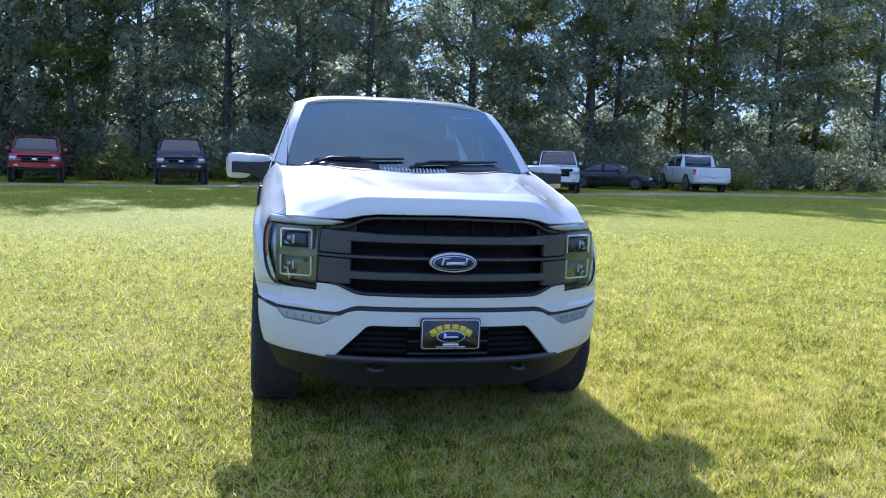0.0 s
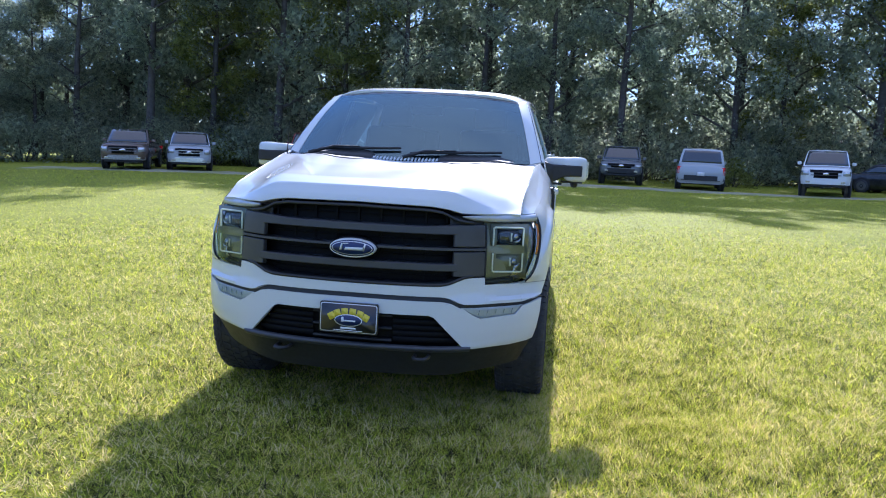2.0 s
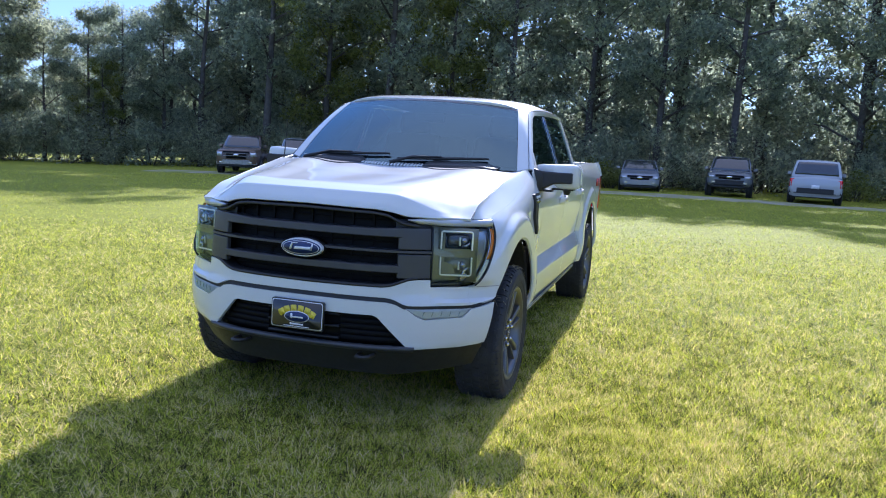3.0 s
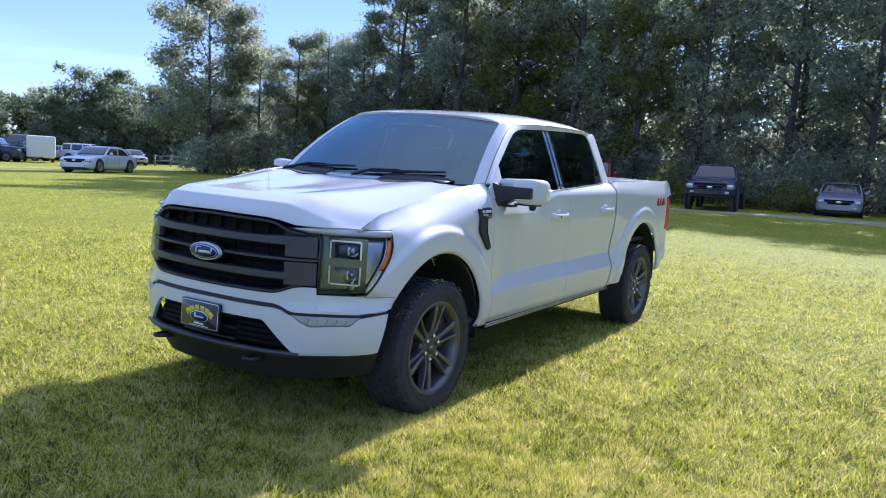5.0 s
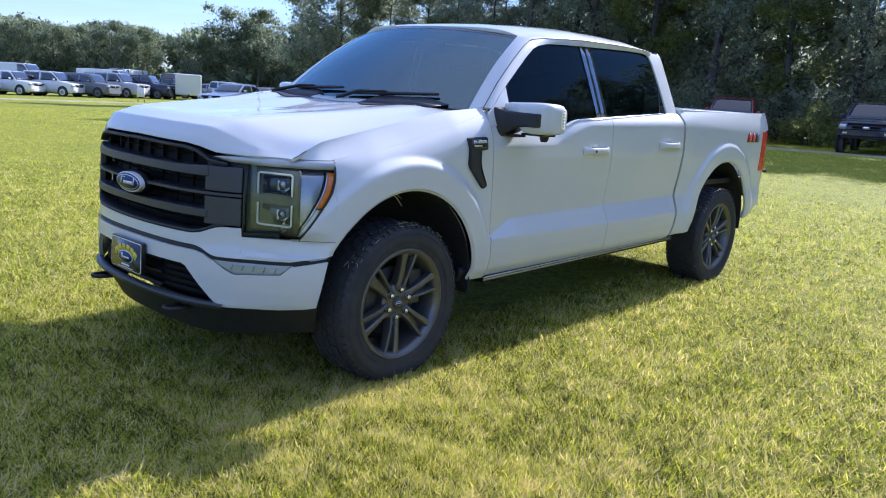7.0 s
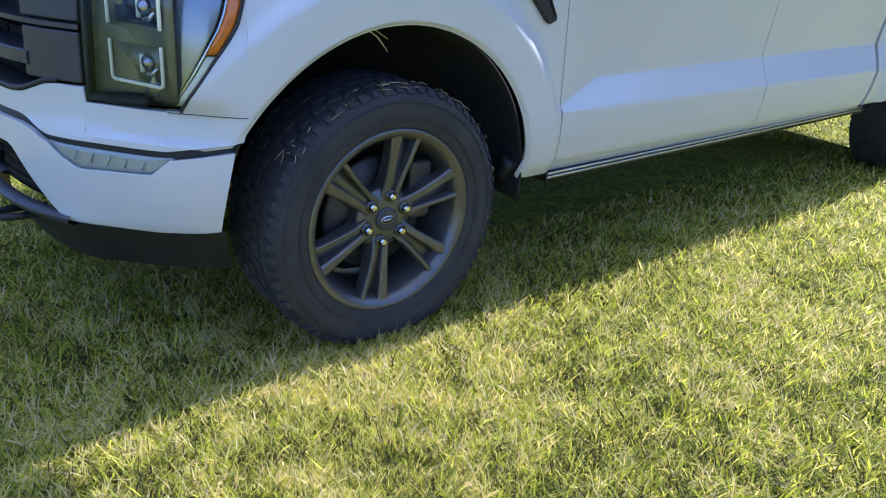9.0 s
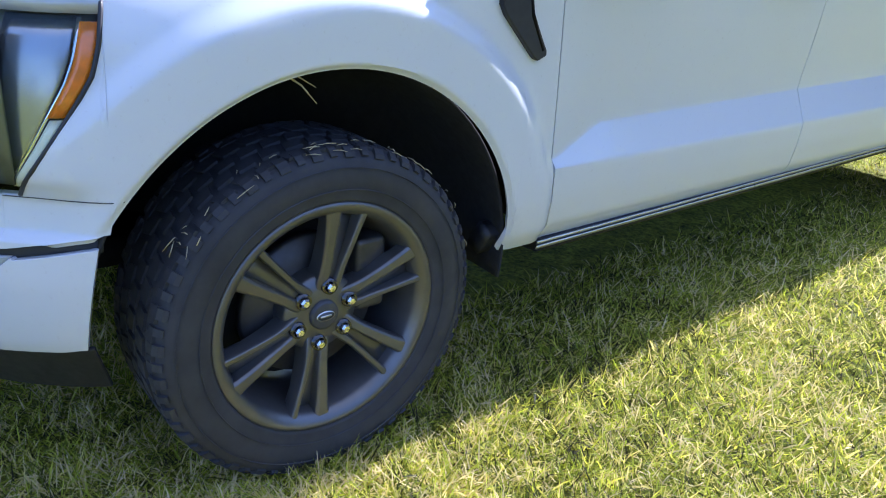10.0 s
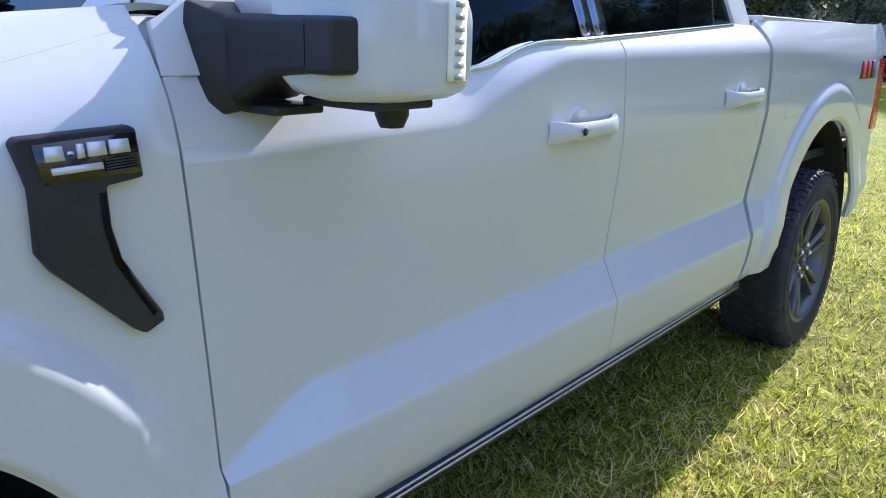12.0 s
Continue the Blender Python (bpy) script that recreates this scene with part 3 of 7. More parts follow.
plate = part("licence_plate", prism(rect(0.305, 0.158), 0.02, pm), M_PLATE, truck, "black dealer plate with yellow and blue print", bevel=0.002)
part("plate_rim", prism(rect(0.294, 0.146), 0.0015, pm @ Matrix.Translation((0, 0, 0.0202))), M_PRINT, plate)
part("plate_field", prism(rect(0.287, 0.139), 0.0012, pm @ Matrix.Translation((0, 0, 0.0212))), M_PLATE, plate)
arc = []
for k in range(6):
    a = radians(143 - 21.2 * k)
    arc.append(prism(rect(0.034, 0.036, 0.005), 0.001, pm @ Matrix.Translation((0.112 * math.cos(a) * 1.0, 0.066 * math.sin(a) - 0.033, 0.0225)) @ pose(0, 0, 0, 0, 0, (math.degrees(a) - 90) * 0.55)))
part("plate_arch_print", merge(arc), M_YELLOW, plate)
part("plate_oval", prism(oval(0.072, 0.031), 0.001, pm @ Matrix.Translation((0, -0.012, 0.0238))), M_PRINT, plate)
part("plate_oval_field", prism(oval(0.068, 0.027), 0.001, pm @ Matrix.Translation((0, -0.012, 0.0248))), M_BLUE, plate)
part("plate_oval_bar", merge([prism(rect(0.075, 0.008, 0.003), 0.001, pm @ Matrix.Translation((0, -0.014, 0.0258))), prism(rect(0.012, 0.026, 0.003), 0.001, pm @ Matrix.Translation((-0.03, -0.008, 0.0259)))]), M_PRINT, plate)
part("plate_bar", merge([prism(rect(0.08, 0.010, 0.003), 0.001, pm @ Matrix.Translation((0, -0.052, 0.0225))), prism(rect(0.15, 0.004, 0.001), 0.001, pm @ Matrix.Translation((0, -0.064, 0.0225)))]), M_PRINT, plate)

# headlamps
s_in = s_x(0.662)
y_out = [(0.768, -0.575), (0.80, -0.558), (0.86, -0.524), (0.93, -0.487), (0.985, -0.458), (1.035, -0.444), (1.10, -0.436), (1.125, -0.435)]


def s_lamp(z):
    return s_y(lerp(z, [p[0] for p in y_out], [p[1] for p in y_out]))


def lamp_sheet(za, zb, fa, fb, n, m, extra):
    """A sheet over the lamp from share fa to fb of its width."""
    rows = []
    for z in np.linspace(za, zb, n + 1):
        a, b = s_in, s_lamp(z)
        rows.append([body(a + (b - a) * f, z, extra, False) for f in np.linspace(fa, fb, m + 1)])
    return grid(rows, (0.5, -1, 0.1))


for sgn in (1, -1):
    lamp = part("headlamp", lamp_sheet(0.768, 1.122, 0.0, 1.0, 10, 14, -0.045) if sgn > 0 else mirrored(lamp_sheet(0.768, 1.122, 0.0, 1.0, 10, 14, -0.045)), M_LAMP, truck,
                "headlamp with pale light guides and chrome brow", thick=0.02)

    def lp(name, bm, mat, label="", **kw):
        return part(name, bm if sgn > 0 else mirrored(bm), mat, lamp, label, **kw)

    lp("lens", lamp_sheet(0.769, 1.084, 0.0, 0.995, 10, 16, -0.004), M_LENS, thick=0.003)
    lp("bezel", lamp_sheet(0.768, 0.785, 0.0, 0.66, 1, 8, -0.008), M_TRIM, thick=0.03)
    lp("bezel", lamp_sheet(0.785, 1.08, 0.0, 0.03, 6, 1, -0.008), M_TRIM, thick=0.03)
    # bright brow along the top
    rows = []
    for s in spread(s_x(0.545), s_lamp(1.11), 26):
        f = (s - s_x(0.545)) / (s_lamp(1.11) - s_x(0.545))
        lo = lerp(f, [0, 0.12, 0.35, 1], [1.112, 1.096, 1.088, 1.086])
        hi = lerp(f, [0, 0.12, 1], [1.116, 1.120, 1.124])
        rows.append([body(s, z, ex, False) for z, ex in ((lo, -0.03), (lo, -0.004), (lo + (hi - lo) * 0.7, 0.006), (hi, 0.0), (hi, -0.03))])
    lp("brow", grid(rows, (0.4, -1, 0)), M_LAMPGREY, "bright brow strip")
    # a dark upright plate with two open brackets of light guide before it, bright fittings between them
    def on_plate(u, z, back=0.0):
        """u from 0 at the inner leg of the guides to 1 at the outer one."""
        return (0.688 + 0.152 * u + 0.43 * back, -0.684 + 0.072 * u + 0.90 * back, z)
    lp("lamp_plate", grid([[on_plate(u, z, 0.016) for z in spread(0.79, 1.078, 5)] for u in spread(-0.16, 1.12, 6)], (0.4, -1, 0)), M_LAMP, thick=0.004)
    for z0, z1, open_low in ((0.958, 1.060, True), (0.826, 0.930, False)):
        path = [(0, z0), (0, z1), (1, z1), (1, z0)] if open_low else [(0, z1), (0, z0), (1, z0), (1, z1)]
        pts = []
        for (u0, za), (u1, zb) in zip(path, path[1:]):
            for t in np.linspace(0.05, 0.95, 8):
                pts.append(on_plate(u0 + (u1 - u0) * t, za + (zb - za) * t))
        lp("light_guide", tube(pts, 0.0052, 6), M_DRL, "pale frosted light guide")
        # upper bowl black, lower one olive, as if it mirrored the grass
        lp("lamp_bowl", grid([[on_plate(u, z, 0.010) for z in spread(z0 + 0.010, z1 - 0.010, 3)] for u in spread(0.08, 0.92, 4)], (0.4, -1, 0)), M_GLOSS if open_low else M_LAMP, thick=0.004)
        zm = (z0 + z1) / 2
        lp("lamp_lens_bar", tube([on_plate(0.58, z, 0.004) for z in (zm - 0.022, zm, zm + 0.022)], 0.0055, 8), M_DRL)
        lp("projector", lathe([(0.001, 0.012), (0.010, 0.010), (0.018, 0.004), (0.020, -0.004), (0.020, -0.014)], 16, Matrix.Translation(on_plate(0.70, zm + 0.004, 0.002)) @ pose(0, 0, 0, 0, 0, -65)), M_SIDEREFL)
        lp("lamp_fitting", tube([on_plate(u, z, 0.002) for u, z in ((0.66, zm - 0.026), (0.80, zm - 0.022), (0.90, zm - 0.006))], [0.004, 0.008, 0.003], 8), M_REFL)
    lp("side_reflector", lamp_sheet(0.785, 1.08, 0.58, 0.90, 8, 8, -0.030), M_SIDEREFL, "silver side reflector", thick=0.004)
    lp("reflector_fin", lamp_sheet(0.79, 1.08, 0.895, 0.915, 8, 2, -0.012), M_CHROME, thick=0.004)
    lp("amber_marker", lamp_sheet(0.915, 1.074, 0.912, 0.994, 6, 3, -0.006), M_AMBER, "amber side marker", thick=0.006)
    lp("lamp_foot", lamp_sheet(0.785, 0.91, 0.925, 0.985, 5, 3, -0.010), M_DRL, thick=0.006)

    lp("gasket", tube([body(s_lamp(z), z, 0.0, False) for z in spread(0.77, 1.12, 14)], 0.0045, 6), M_TRIM)

# fenders
us = [s_y(v) for v in spread(-0.602, -0.462, 20)] + [S_SIDE + v for v in arch_spread(0.01, 0.4685, 34, 180, 60)] + [S_SIDE + v for v in arch_spread(0.01, ARCH_F, 26, 62, 0)]
us += [S_SIDE + v for v in spread(0.545, 0.668, 8)]
us = sorted(us + [s_y(v) for v in (-0.4475, -0.4395, -0.4385, -0.4365)])


def fender_low(s):
    y = y_of(s)
    if y < -0.448:
        return z_stripe(x_of(s)) + 0.005
    if y < 0.5395:
        return 0.45 + math.sqrt(max(0.0, ARCH_F ** 2 - (y - 0.01) ** 2))
    return 0.452


def fender_high(s):
    y = y_of(s)
    if y < -0.438:
        zs = [p[0] for p in y_out[:7]]
        ys = [p[1] for p in y_out[:7]]
        return lerp(y, ys, zs) - 0.002
    return z_fender(y)


def skin_mixed(us, lo, hi, n, bias=1.0):
    pts = []
    for s in us:
        a, b = lo(s), hi(s)
        row = []
        for k in range(n + 1):
            z = a + (b - a) * (k / n) ** bias
            f = max(0.0, (s - S_SIDE - 0.545) / 0.123)
            row.append(body(s + f * (DOOR1(z) - 0.0025 - 0.668), z))
        pts.append(row)
    return grid(pts, (1, -0.1, 0.1))


DOOR1 = lambda z: lerp(z, [0.45, 0.68, 1.18, 1.40], [0.706, 0.684, 0.640, 0.632])
pair("fender", skin_mixed(us, fender_low, fender_high, 34, 1.25), M_WHITE, truck, "white front fender", thick=0.012, bevel=0.004)
pair("panel_seam", tube([body(s_y(y), 0.764, 0.0004) for y in spread(-0.600, -0.425, 10)], 0.0014, 5), M_GREY, truck)
# strip of the fender above the headlamp, up to the bonnet's edge
rows = []
for y in spread(-0.60, -0.40, 14) + spread(-0.37, 0.628, 24):
    a = Vector(body(s_y(y), z_fender(y) if y > -0.446 else 1.127, 0.0, False))
    yb = max(y, a.y)
    b = Vector((x_edge(yb) - 0.001, yb, 1.129 + (z_top(yb) - 1.129) * edge_rise(yb + 0.602)))
    tilt = 2.4 * (0.968 - x_fender(y)) / (z_fender(y) - lerp(y, [-0.6, 0.0, 0.65], [0.95, 1.06, 1.15]))
    h = min(0.88 * (b.z - a.z), 0.85 * (a.x - b.x) / tilt)
    c = Vector((a.x - tilt * h, (a.y + b.y) / 2, a.z + h))
    rows.append([tuple(a * (1 - t) ** 2 + c * 2 * t * (1 - t) + b * t * t) for t in np.linspace(0, 1, 7)])
pair("fender_top", grid(rows, (0.5, -0.5, 1)), M_WHITE, truck, thick=0.01, bevel=0.002)

pair("cowl_side", grid([[(0.79, y, z_top(y) - 0.014), (x_edge(y) - 0.012, y, z_top(y) - 0.018), (0.902, y, 1.33), (0.915, y, 1.28)] for y in spread(0.55, 0.70, 6)], (0.7, 0, 0.7)), M_WHITE, truck, thick=0.006)

# doors and bed side
DOOR1 = lambda z: lerp(z, [0.45, 0.68, 1.18, 1.40], [0.706, 0.684, 0.640, 0.632])


def belt(y):
    return lerp(y, [0.6, 1.28, 1.36, 1.46, 1.54, 1.7, 2.75], [1.300, 1.296, 1.306, 1.338, 1.352, 1.358, 1.415])


def door_skin(y0, y1, lo, hi, n, m, z_bias=1.0):
    """Columns whose ends follow the slanting shut lines y0(z), y1(z)."""
    pts = []
    for f in np.linspace(0, 1, m + 1):
        row = []
        for k in range(n + 1):
            yy = y0(0.9) + (y1(0.9) - y0(0.9)) * f
            zc = z_crease(yy)
            z = lerp(k, [0, 12, 14, 30, 32, n], [lo(yy), 0.652, 0.668, zc - 0.003, zc + 0.004, hi(yy)])
            y = y0(z) + (y1(z) - y0(z)) * f
            row.append(body(S_SIDE + y, z))
        pts.append(row)
    return grid(pts, (1, 0, 0))


DOOR2 = lambda z: lerp(z, [0.45, 0.77, 0.95, 1.31, 1.40], [1.965, 1.935, 1.922, 1.885, 1.872])
BED0 = lambda z: lerp(z, [0.45, 0.55, 0.80, 1.0, 1.25, 1.42], [2.965, 2.985, 2.995, 2.99, 2.972, 2.935])
low1 = lambda y: lerp(y, [0.7, 3.0], [0.450, 0.468])
door_f = pair("front_door", door_skin(lambda z: DOOR1(z) + 0.002, lambda z: DOOR2(z) - 0.003, low1, lambda y: belt(y), 72, 34), M_WHITE, truck, "white front door with chrome-lined belt", thick=0.012, bevel=0.003)
door_r = pair("rear_door", door_skin(lambda z: DOOR2(z) + 0.003, lambda z: BED0(z) - 0.030, low1, lambda y: belt(min(y, 2.75)), 72, 26), M_WHITE, truck, "white rear door", thick=0.012, bevel=0.003)


def bed_low(y):
    if abs(y - ARCH_Y2) < ARCH_R:
        return ARCH_Z2 + math.sqrt(max(0, ARCH_R ** 2 - (y - ARCH_Y2) ** 2))
    return lerp(y, [2.9, 3.24, 4.33, 4.7], [0.478, 0.50, 0.52, 0.66])


ys = spread(0, 1, 8)
bed_pts = []
for y in spread(2.99, 3.245, 10) + [v for v in arch_spread(ARCH_Y2, ARCH_R, 50)] + spread(4.34, 4.62, 14):
    lo, hi = bed_low(y), z_top(y) + 0.008
    row = []
    for k in range(37):
        z = lo + (hi - lo) * (k / 36) ** 1.1
        yy = y + (BED0(z) - 2.99 if y < 3.0 else 0) + (-0.05 * (z - 0.95) * 1.2 if y > 4.61 else 0)
        row.append(body(S_SIDE + yy, z))
    bed_pts.append(row)
pair("bed_side", grid(bed_pts, (1, 0, 0)), M_WHITE, truck, "white pickup bed side", thick=0.02, bevel=0.004)
pair("bed_rail", merge([boxed(0.880, 3.79, 1.440, 0.07, 1.64, 0.022)]), M_WHITE, truck, bevel=0.006)

# dark body core, arches and underside
part("underbody", merge([boxed(0, 1.85, 0.43, 1.45, 1.7, 0.10), boxed(0, 1.4, 0.62, 1.62, 1.3, 0.34), boxed(0, 2.4, 0.62, 1.62, 0.95, 0.34), boxed(0, -0.15, 0.75, 1.0, 1.1, 0.50), boxed(0, 4.0, 0.62, 1.0, 1.3, 0.2)]), M_LINER, truck, smooth=False)
part("frame_rail", boxed(0.45, 1.9, 0.50, 0.10, 5.2, 0.14), M_LINER, truck, smooth=False)
part("frame_rail", boxed(-0.45, 1.9, 0.50, 0.10, 5.2, 0.14), M_LINER, truck, smooth=False)
part("axle", tube([(-0.8, 0, 0.40), (0.8, 0, 0.40)], 0.045, 10), M_LINER, truck)
part("axle", tube([(-0.8, 3.79, 0.40), (-0.1, 3.79, 0.40), (0, 3.79, 0.40), (0.1, 3.79, 0.40), (0.8, 3.79, 0.40)], [0.05, 0.05, 0.13, 0.05, 0.05], 12), M_LINER, truck)
for cy, cz, rad in ((0.01, 0.45, ARCH_F), (ARCH_Y2, ARCH_Z2, ARCH_R)):
    rows = []
    for a in np.linspace(-8, 158, 40):
        c, s = math.cos(radians(a)), math.sin(radians(a))
        rows.append([(x, cy + (rad + 0.004 + d) * c, cz + (rad + 0.004 + d) * s) for x, d in ((0.945, 0.004), (0.93, 0.006), (0.80, 0.012), (0.55, 0.0), (0.50, -0.25))])
    pair("arch_liner", grid(rows, (0, 0, -1)), M_LINER if cy < 1 else M_LINER, truck, thick=-0.006)
flap = skin([S_SIDE + v for v in spread(0.505, 0.556, 5)], lambda s: 0.432, lambda s: 0.50, 3, extra=-0.03)
pair("mud_flap", flap, M_TRIM, truck, thick=0.05)

# side rail along the sill
rail = [[(0.90 + dx, y, lerp(y, [0.66, 3.05], [0.432, 0.462]) + dz) for dx, dz in ((-0.06, 0.02), (0.015, 0.016), (0.03, 0.0), (0.025, -0.022), (-0.06, -0.03))] for y in spread(0.70, 3.03, 16)]
pair("side_rail", grid(rail, (1, 0, 0.2)), M_TRIM, truck, "black retracted running board", thick=0.008)
for up, metal in ((0.008, M_ALU), (-0.006, M_ALU)):
    rail = [[(0.932 + dx, y, lerp(y, [0.66, 3.05], [0.432, 0.462]) + up + dz) for dx, dz in ((-0.002, 0.007), (0.003, 0.006), (0.0, 0.0), (-0.003, -0.005))] for y in spread(0.69, 3.0, 16)]
    pair("rail_strip", grid(rail, (1, 0, 0.2)), metal, truck, "thin aluminium strip", thick=0.003)

# bonnet
def bonnet(u, v):
    """u from -1 to 1 across, v from 0 at the nose to 1 at the screen."""
    a = abs(u)
    xf = 0.818 * a
    sf = s_x(xf)
    _, yf, _ = body(sf, 1.12, 0.0, False)
    yf = max(yf, -0.905) + 0.012
    yf = lerp(a, [0.86, 1.0], [yf, -0.602]) if a > 0.86 else yf
    yr = 0.315 + 0.075 * a * a + 0.16 * step(0.74, 1.0, a)
    y = yf + (yr - yf) * v
    xe = x_edge(y) - 0.004
    x = xf + (a * xe - xf) * min(1, v * 1.5)
    zf = lerp(xf, [0, 0.38, 0.46, 0.53, 0.65, 0.82], [1.168, 1.161, 1.150, 1.132, 1.129, 1.129])
    d = y - yf
    zc = lerp(y, [-0.9, -0.5, -0.1, 0.33], [1.262, 1.292, 1.325, 1.372])
    brink = lerp(y, [-0.85, -0.3, 0.35], [0.44, 0.52, 0.62])
    k = 0.25 * a ** 2.4 + 0.75 * step(brink, brink + 0.27, x)
    z = zc * (1 - k) + min(z_top(y), 1.368) * k
    z += 0.010 * step(brink - 0.20, brink - 0.04, x) * (1 - step(brink, brink + 0.14, x)) * step(0.05, 0.3, v) - 0.010 * (1 - step(0.0, 0.30, x)) * step(0.1, 0.6, v)
    round_off = step(0.50, 0.95, a)
    nose = nose_rise(d) * (1 - round_off) + edge_rise(d) * round_off
    return (math.copysign(x, u), y, zf + (z - zf) * nose)


vs = [0, 0.003, 0.007, 0.013, 0.02, 0.028, 0.036, 0.042, 0.048, 0.06, 0.08, 0.11, 0.14] + spread(0.18, 1.0, 22)
part("bonnet", grid([[bonnet(u, v) for v in vs] for u in spread(-1, 1, 97)], (0, -0.2, 1)), M_WHITE, truck, "white bonnet with a raised centre", thick=0.015, bevel=0.003)
# dark notches at the back of the bonnet
def on_bonnet(x, y):
    u = x / (x_edge(y) - 0.004)
    ya, yb = bonnet(u, 0.0)[1], bonnet(u, 1.0)[1]
    return bonnet(u, min(1.0, (y - ya) / (yb - ya)))[2]


rows = []
for x in spread(0.20, 0.63, 22):
    deep = lerp(x, [0.20, 0.33, 0.36, 0.63], [0.004, 0.105, 0.10, 0.012])
    yb = 0.322 + 0.075 * (x / 0.84) ** 2
    rows.append([(x, yb - deep * t, on_bonnet(x, min(yb - deep * t, yb - 0.012)) + 0.0035) for t in np.linspace(0, 1, 5)])
nb = grid(rows, (0, 0, 1))
pair("bonnet_notch", nb, M_TRIM, truck, "dark notch at the back of the bonnet", thick=0.006)
for va, vb in ((0.006, 0.07), (0.88, 1.0)):
    pair("bonnet_shut_line", tube([tuple(Vector(bonnet(1.0, v)) + Vector((0.002, 0, 0.0005))) for v in spread(va, vb, 9)], 0.0018, 5), M_TRIM, truck)

# windscreen, cowl, wipers
def screen(u, v, extra=0.0):
    b = Vector((0.805 * u, 0.375 + 0.215 * u * u, 1.368 + 0.010 * u * u))
    t = Vector((0.665 * u, 1.03 + 0.13 * u * u, 1.858 - 0.040 * u * u))
    p = b.lerp(t, v)
    n = Vector((0.12 * u, -0.6, 0.78)).normalized()
    return p + n * (0.028 * math.sin(math.pi * v) + extra)


part("windscreen", grid([[screen(u, v) for v in spread(0, 1, 13)] for u in spread(-1, 1, 31)], (0, -1, 0.6)), M_GLASS, truck, "large tinted windscreen", thick=0.005)
part("screen_border", merge([grid([[screen(u, v, 0.001) for v in (0.965, 0.985, 1.0)] for u in spread(-1, 1, 31)], (0, -1, 0.6)),
                             grid([[screen(u, v, -0.008) for v in (0.0, 0.03, 0.06)] for u in spread(-1, 1, 31)], (0, -1, 0.6))]), M_GLOSS, truck)
part("cowl", grid([[(0.80 * u, 0.30 + 0.075 * u * u + t * (0.10 + 0.13 * u * u), 1.345 + 0.02 * t - 0.0 * u) for t in (0, 0.3, 0.6, 1.0)] for u in spread(-1, 1, 31)], (0, 0, 1)), M_TRIM, truck, "black slatted cowl panel", thick=0.02)
rows = []
for x in spread(0.22, 0.70, 18):
    u = x / 0.805
    foot = Vector((x, 0.318 + 0.075 * (x / 0.84) ** 2, on_bonnet(x, 0.30 + 0.07 * (x / 0.84) ** 2) + 0.004))
    top = screen(u, lerp(x, [0.22, 0.27, 0.60, 0.70], [0.045, 0.085, 0.075, 0.03]), 0.006)
    rows.append([tuple(foot.lerp(top, t)) for t in (0, 0.5, 1)])
pair("cowl_panel", grid(rows, (0, -1, 1)), M_TRIM, truck, "black panel at the foot of the windscreen", thick=0.004)
for k in range(19):
    u = -0.26 + 0.52 * k / 18
    a = Vector((0.805 * u, 0.322, on_bonnet(0.805 * abs(u), 0.30) + 0.003))
    part("cowl_slat", tube([a, a.lerp(screen(u, 0.03, 0.006), 0.7)], 0.0075, 5), M_WHITE, truck)
for x0, x1 in ((0.62, 0.02), (-0.05, -0.62)):
    wu = [screen((x0 + (x1 - x0) * t) / 0.80, 0.060 + 0.050 * (1 - t), 0.018) for t in np.linspace(0, 1, 7)]
    wiper = part("wiper", tube(wu, [0.007, 0.009, 0.010, 0.011, 0.010, 0.009, 0.006], 6), M_TRIM, truck, "black wiper blade")
    part("wiper_arm", tube([(x1 - 0.04, 0.36, 1.385), tuple(wu[5] + Vector((0, -0.01, 0.012))), tuple(wu[3] + Vector((0, -0.008, 0.010)))], [0.013, 0.009, 0.006], 6), M_TRIM, wiper)

# cabin sides
def side(y, z, extra=0.0):
    x = lerp(z, [1.28, 1.34, 1.42, 1.60, 1.75, 1.81, 1.85, 1.875], [0.935, 0.916, 0.894, 0.832, 0.776, 0.752, 0.732, 0.712])
    return (x + extra, y, z)


WIN_T = [(0.76, 1.47), (0.842, 1.523), (1.00, 1.632), (1.10, 1.700), (1.18, 1.748), (1.25, 1.773), (1.35, 1.790), (1.74, 1.808), (2.30, 1.824), (2.58, 1.826), (2.64, 1.808)]


def win_top(y):
    return lerp(y, [p[0] for p in WIN_T], [p[1] for p in WIN_T])


def roof_z(u, y):
    c = lerp(y, [1.03, 1.15, 1.3, 1.5, 1.75, 2.1, 2.45, 2.70, 2.80], [1.862, 1.884, 1.903, 1.918, 1.930, 1.932, 1.926, 1.905, 1.880])
    return c - 0.022 * u * u - 0.045 * abs(u) ** 7


def roof_x(y):
    return lerp(y, [1.0, 1.16, 1.4, 1.8, 2.9], [0.655, 0.672, 0.714, 0.732, 0.735])


ys = spread(0, 1, 27)
part("roof", grid([[(roof_x(1.03 + 0.13 * u * u + (1.80 - 0.13 * u * u) * t) * u, 1.03 + 0.13 * u * u + (1.80 - 0.13 * u * u) * t, roof_z(u, 1.03 + 0.13 * u * u + (1.80 - 0.13 * u * u) * t)) for t in ys]
                   for u in spread(-1, 1, 41)], (0, 0, 1)), M_WHITE, truck, "white roof", thick=0.03, bevel=0.006)
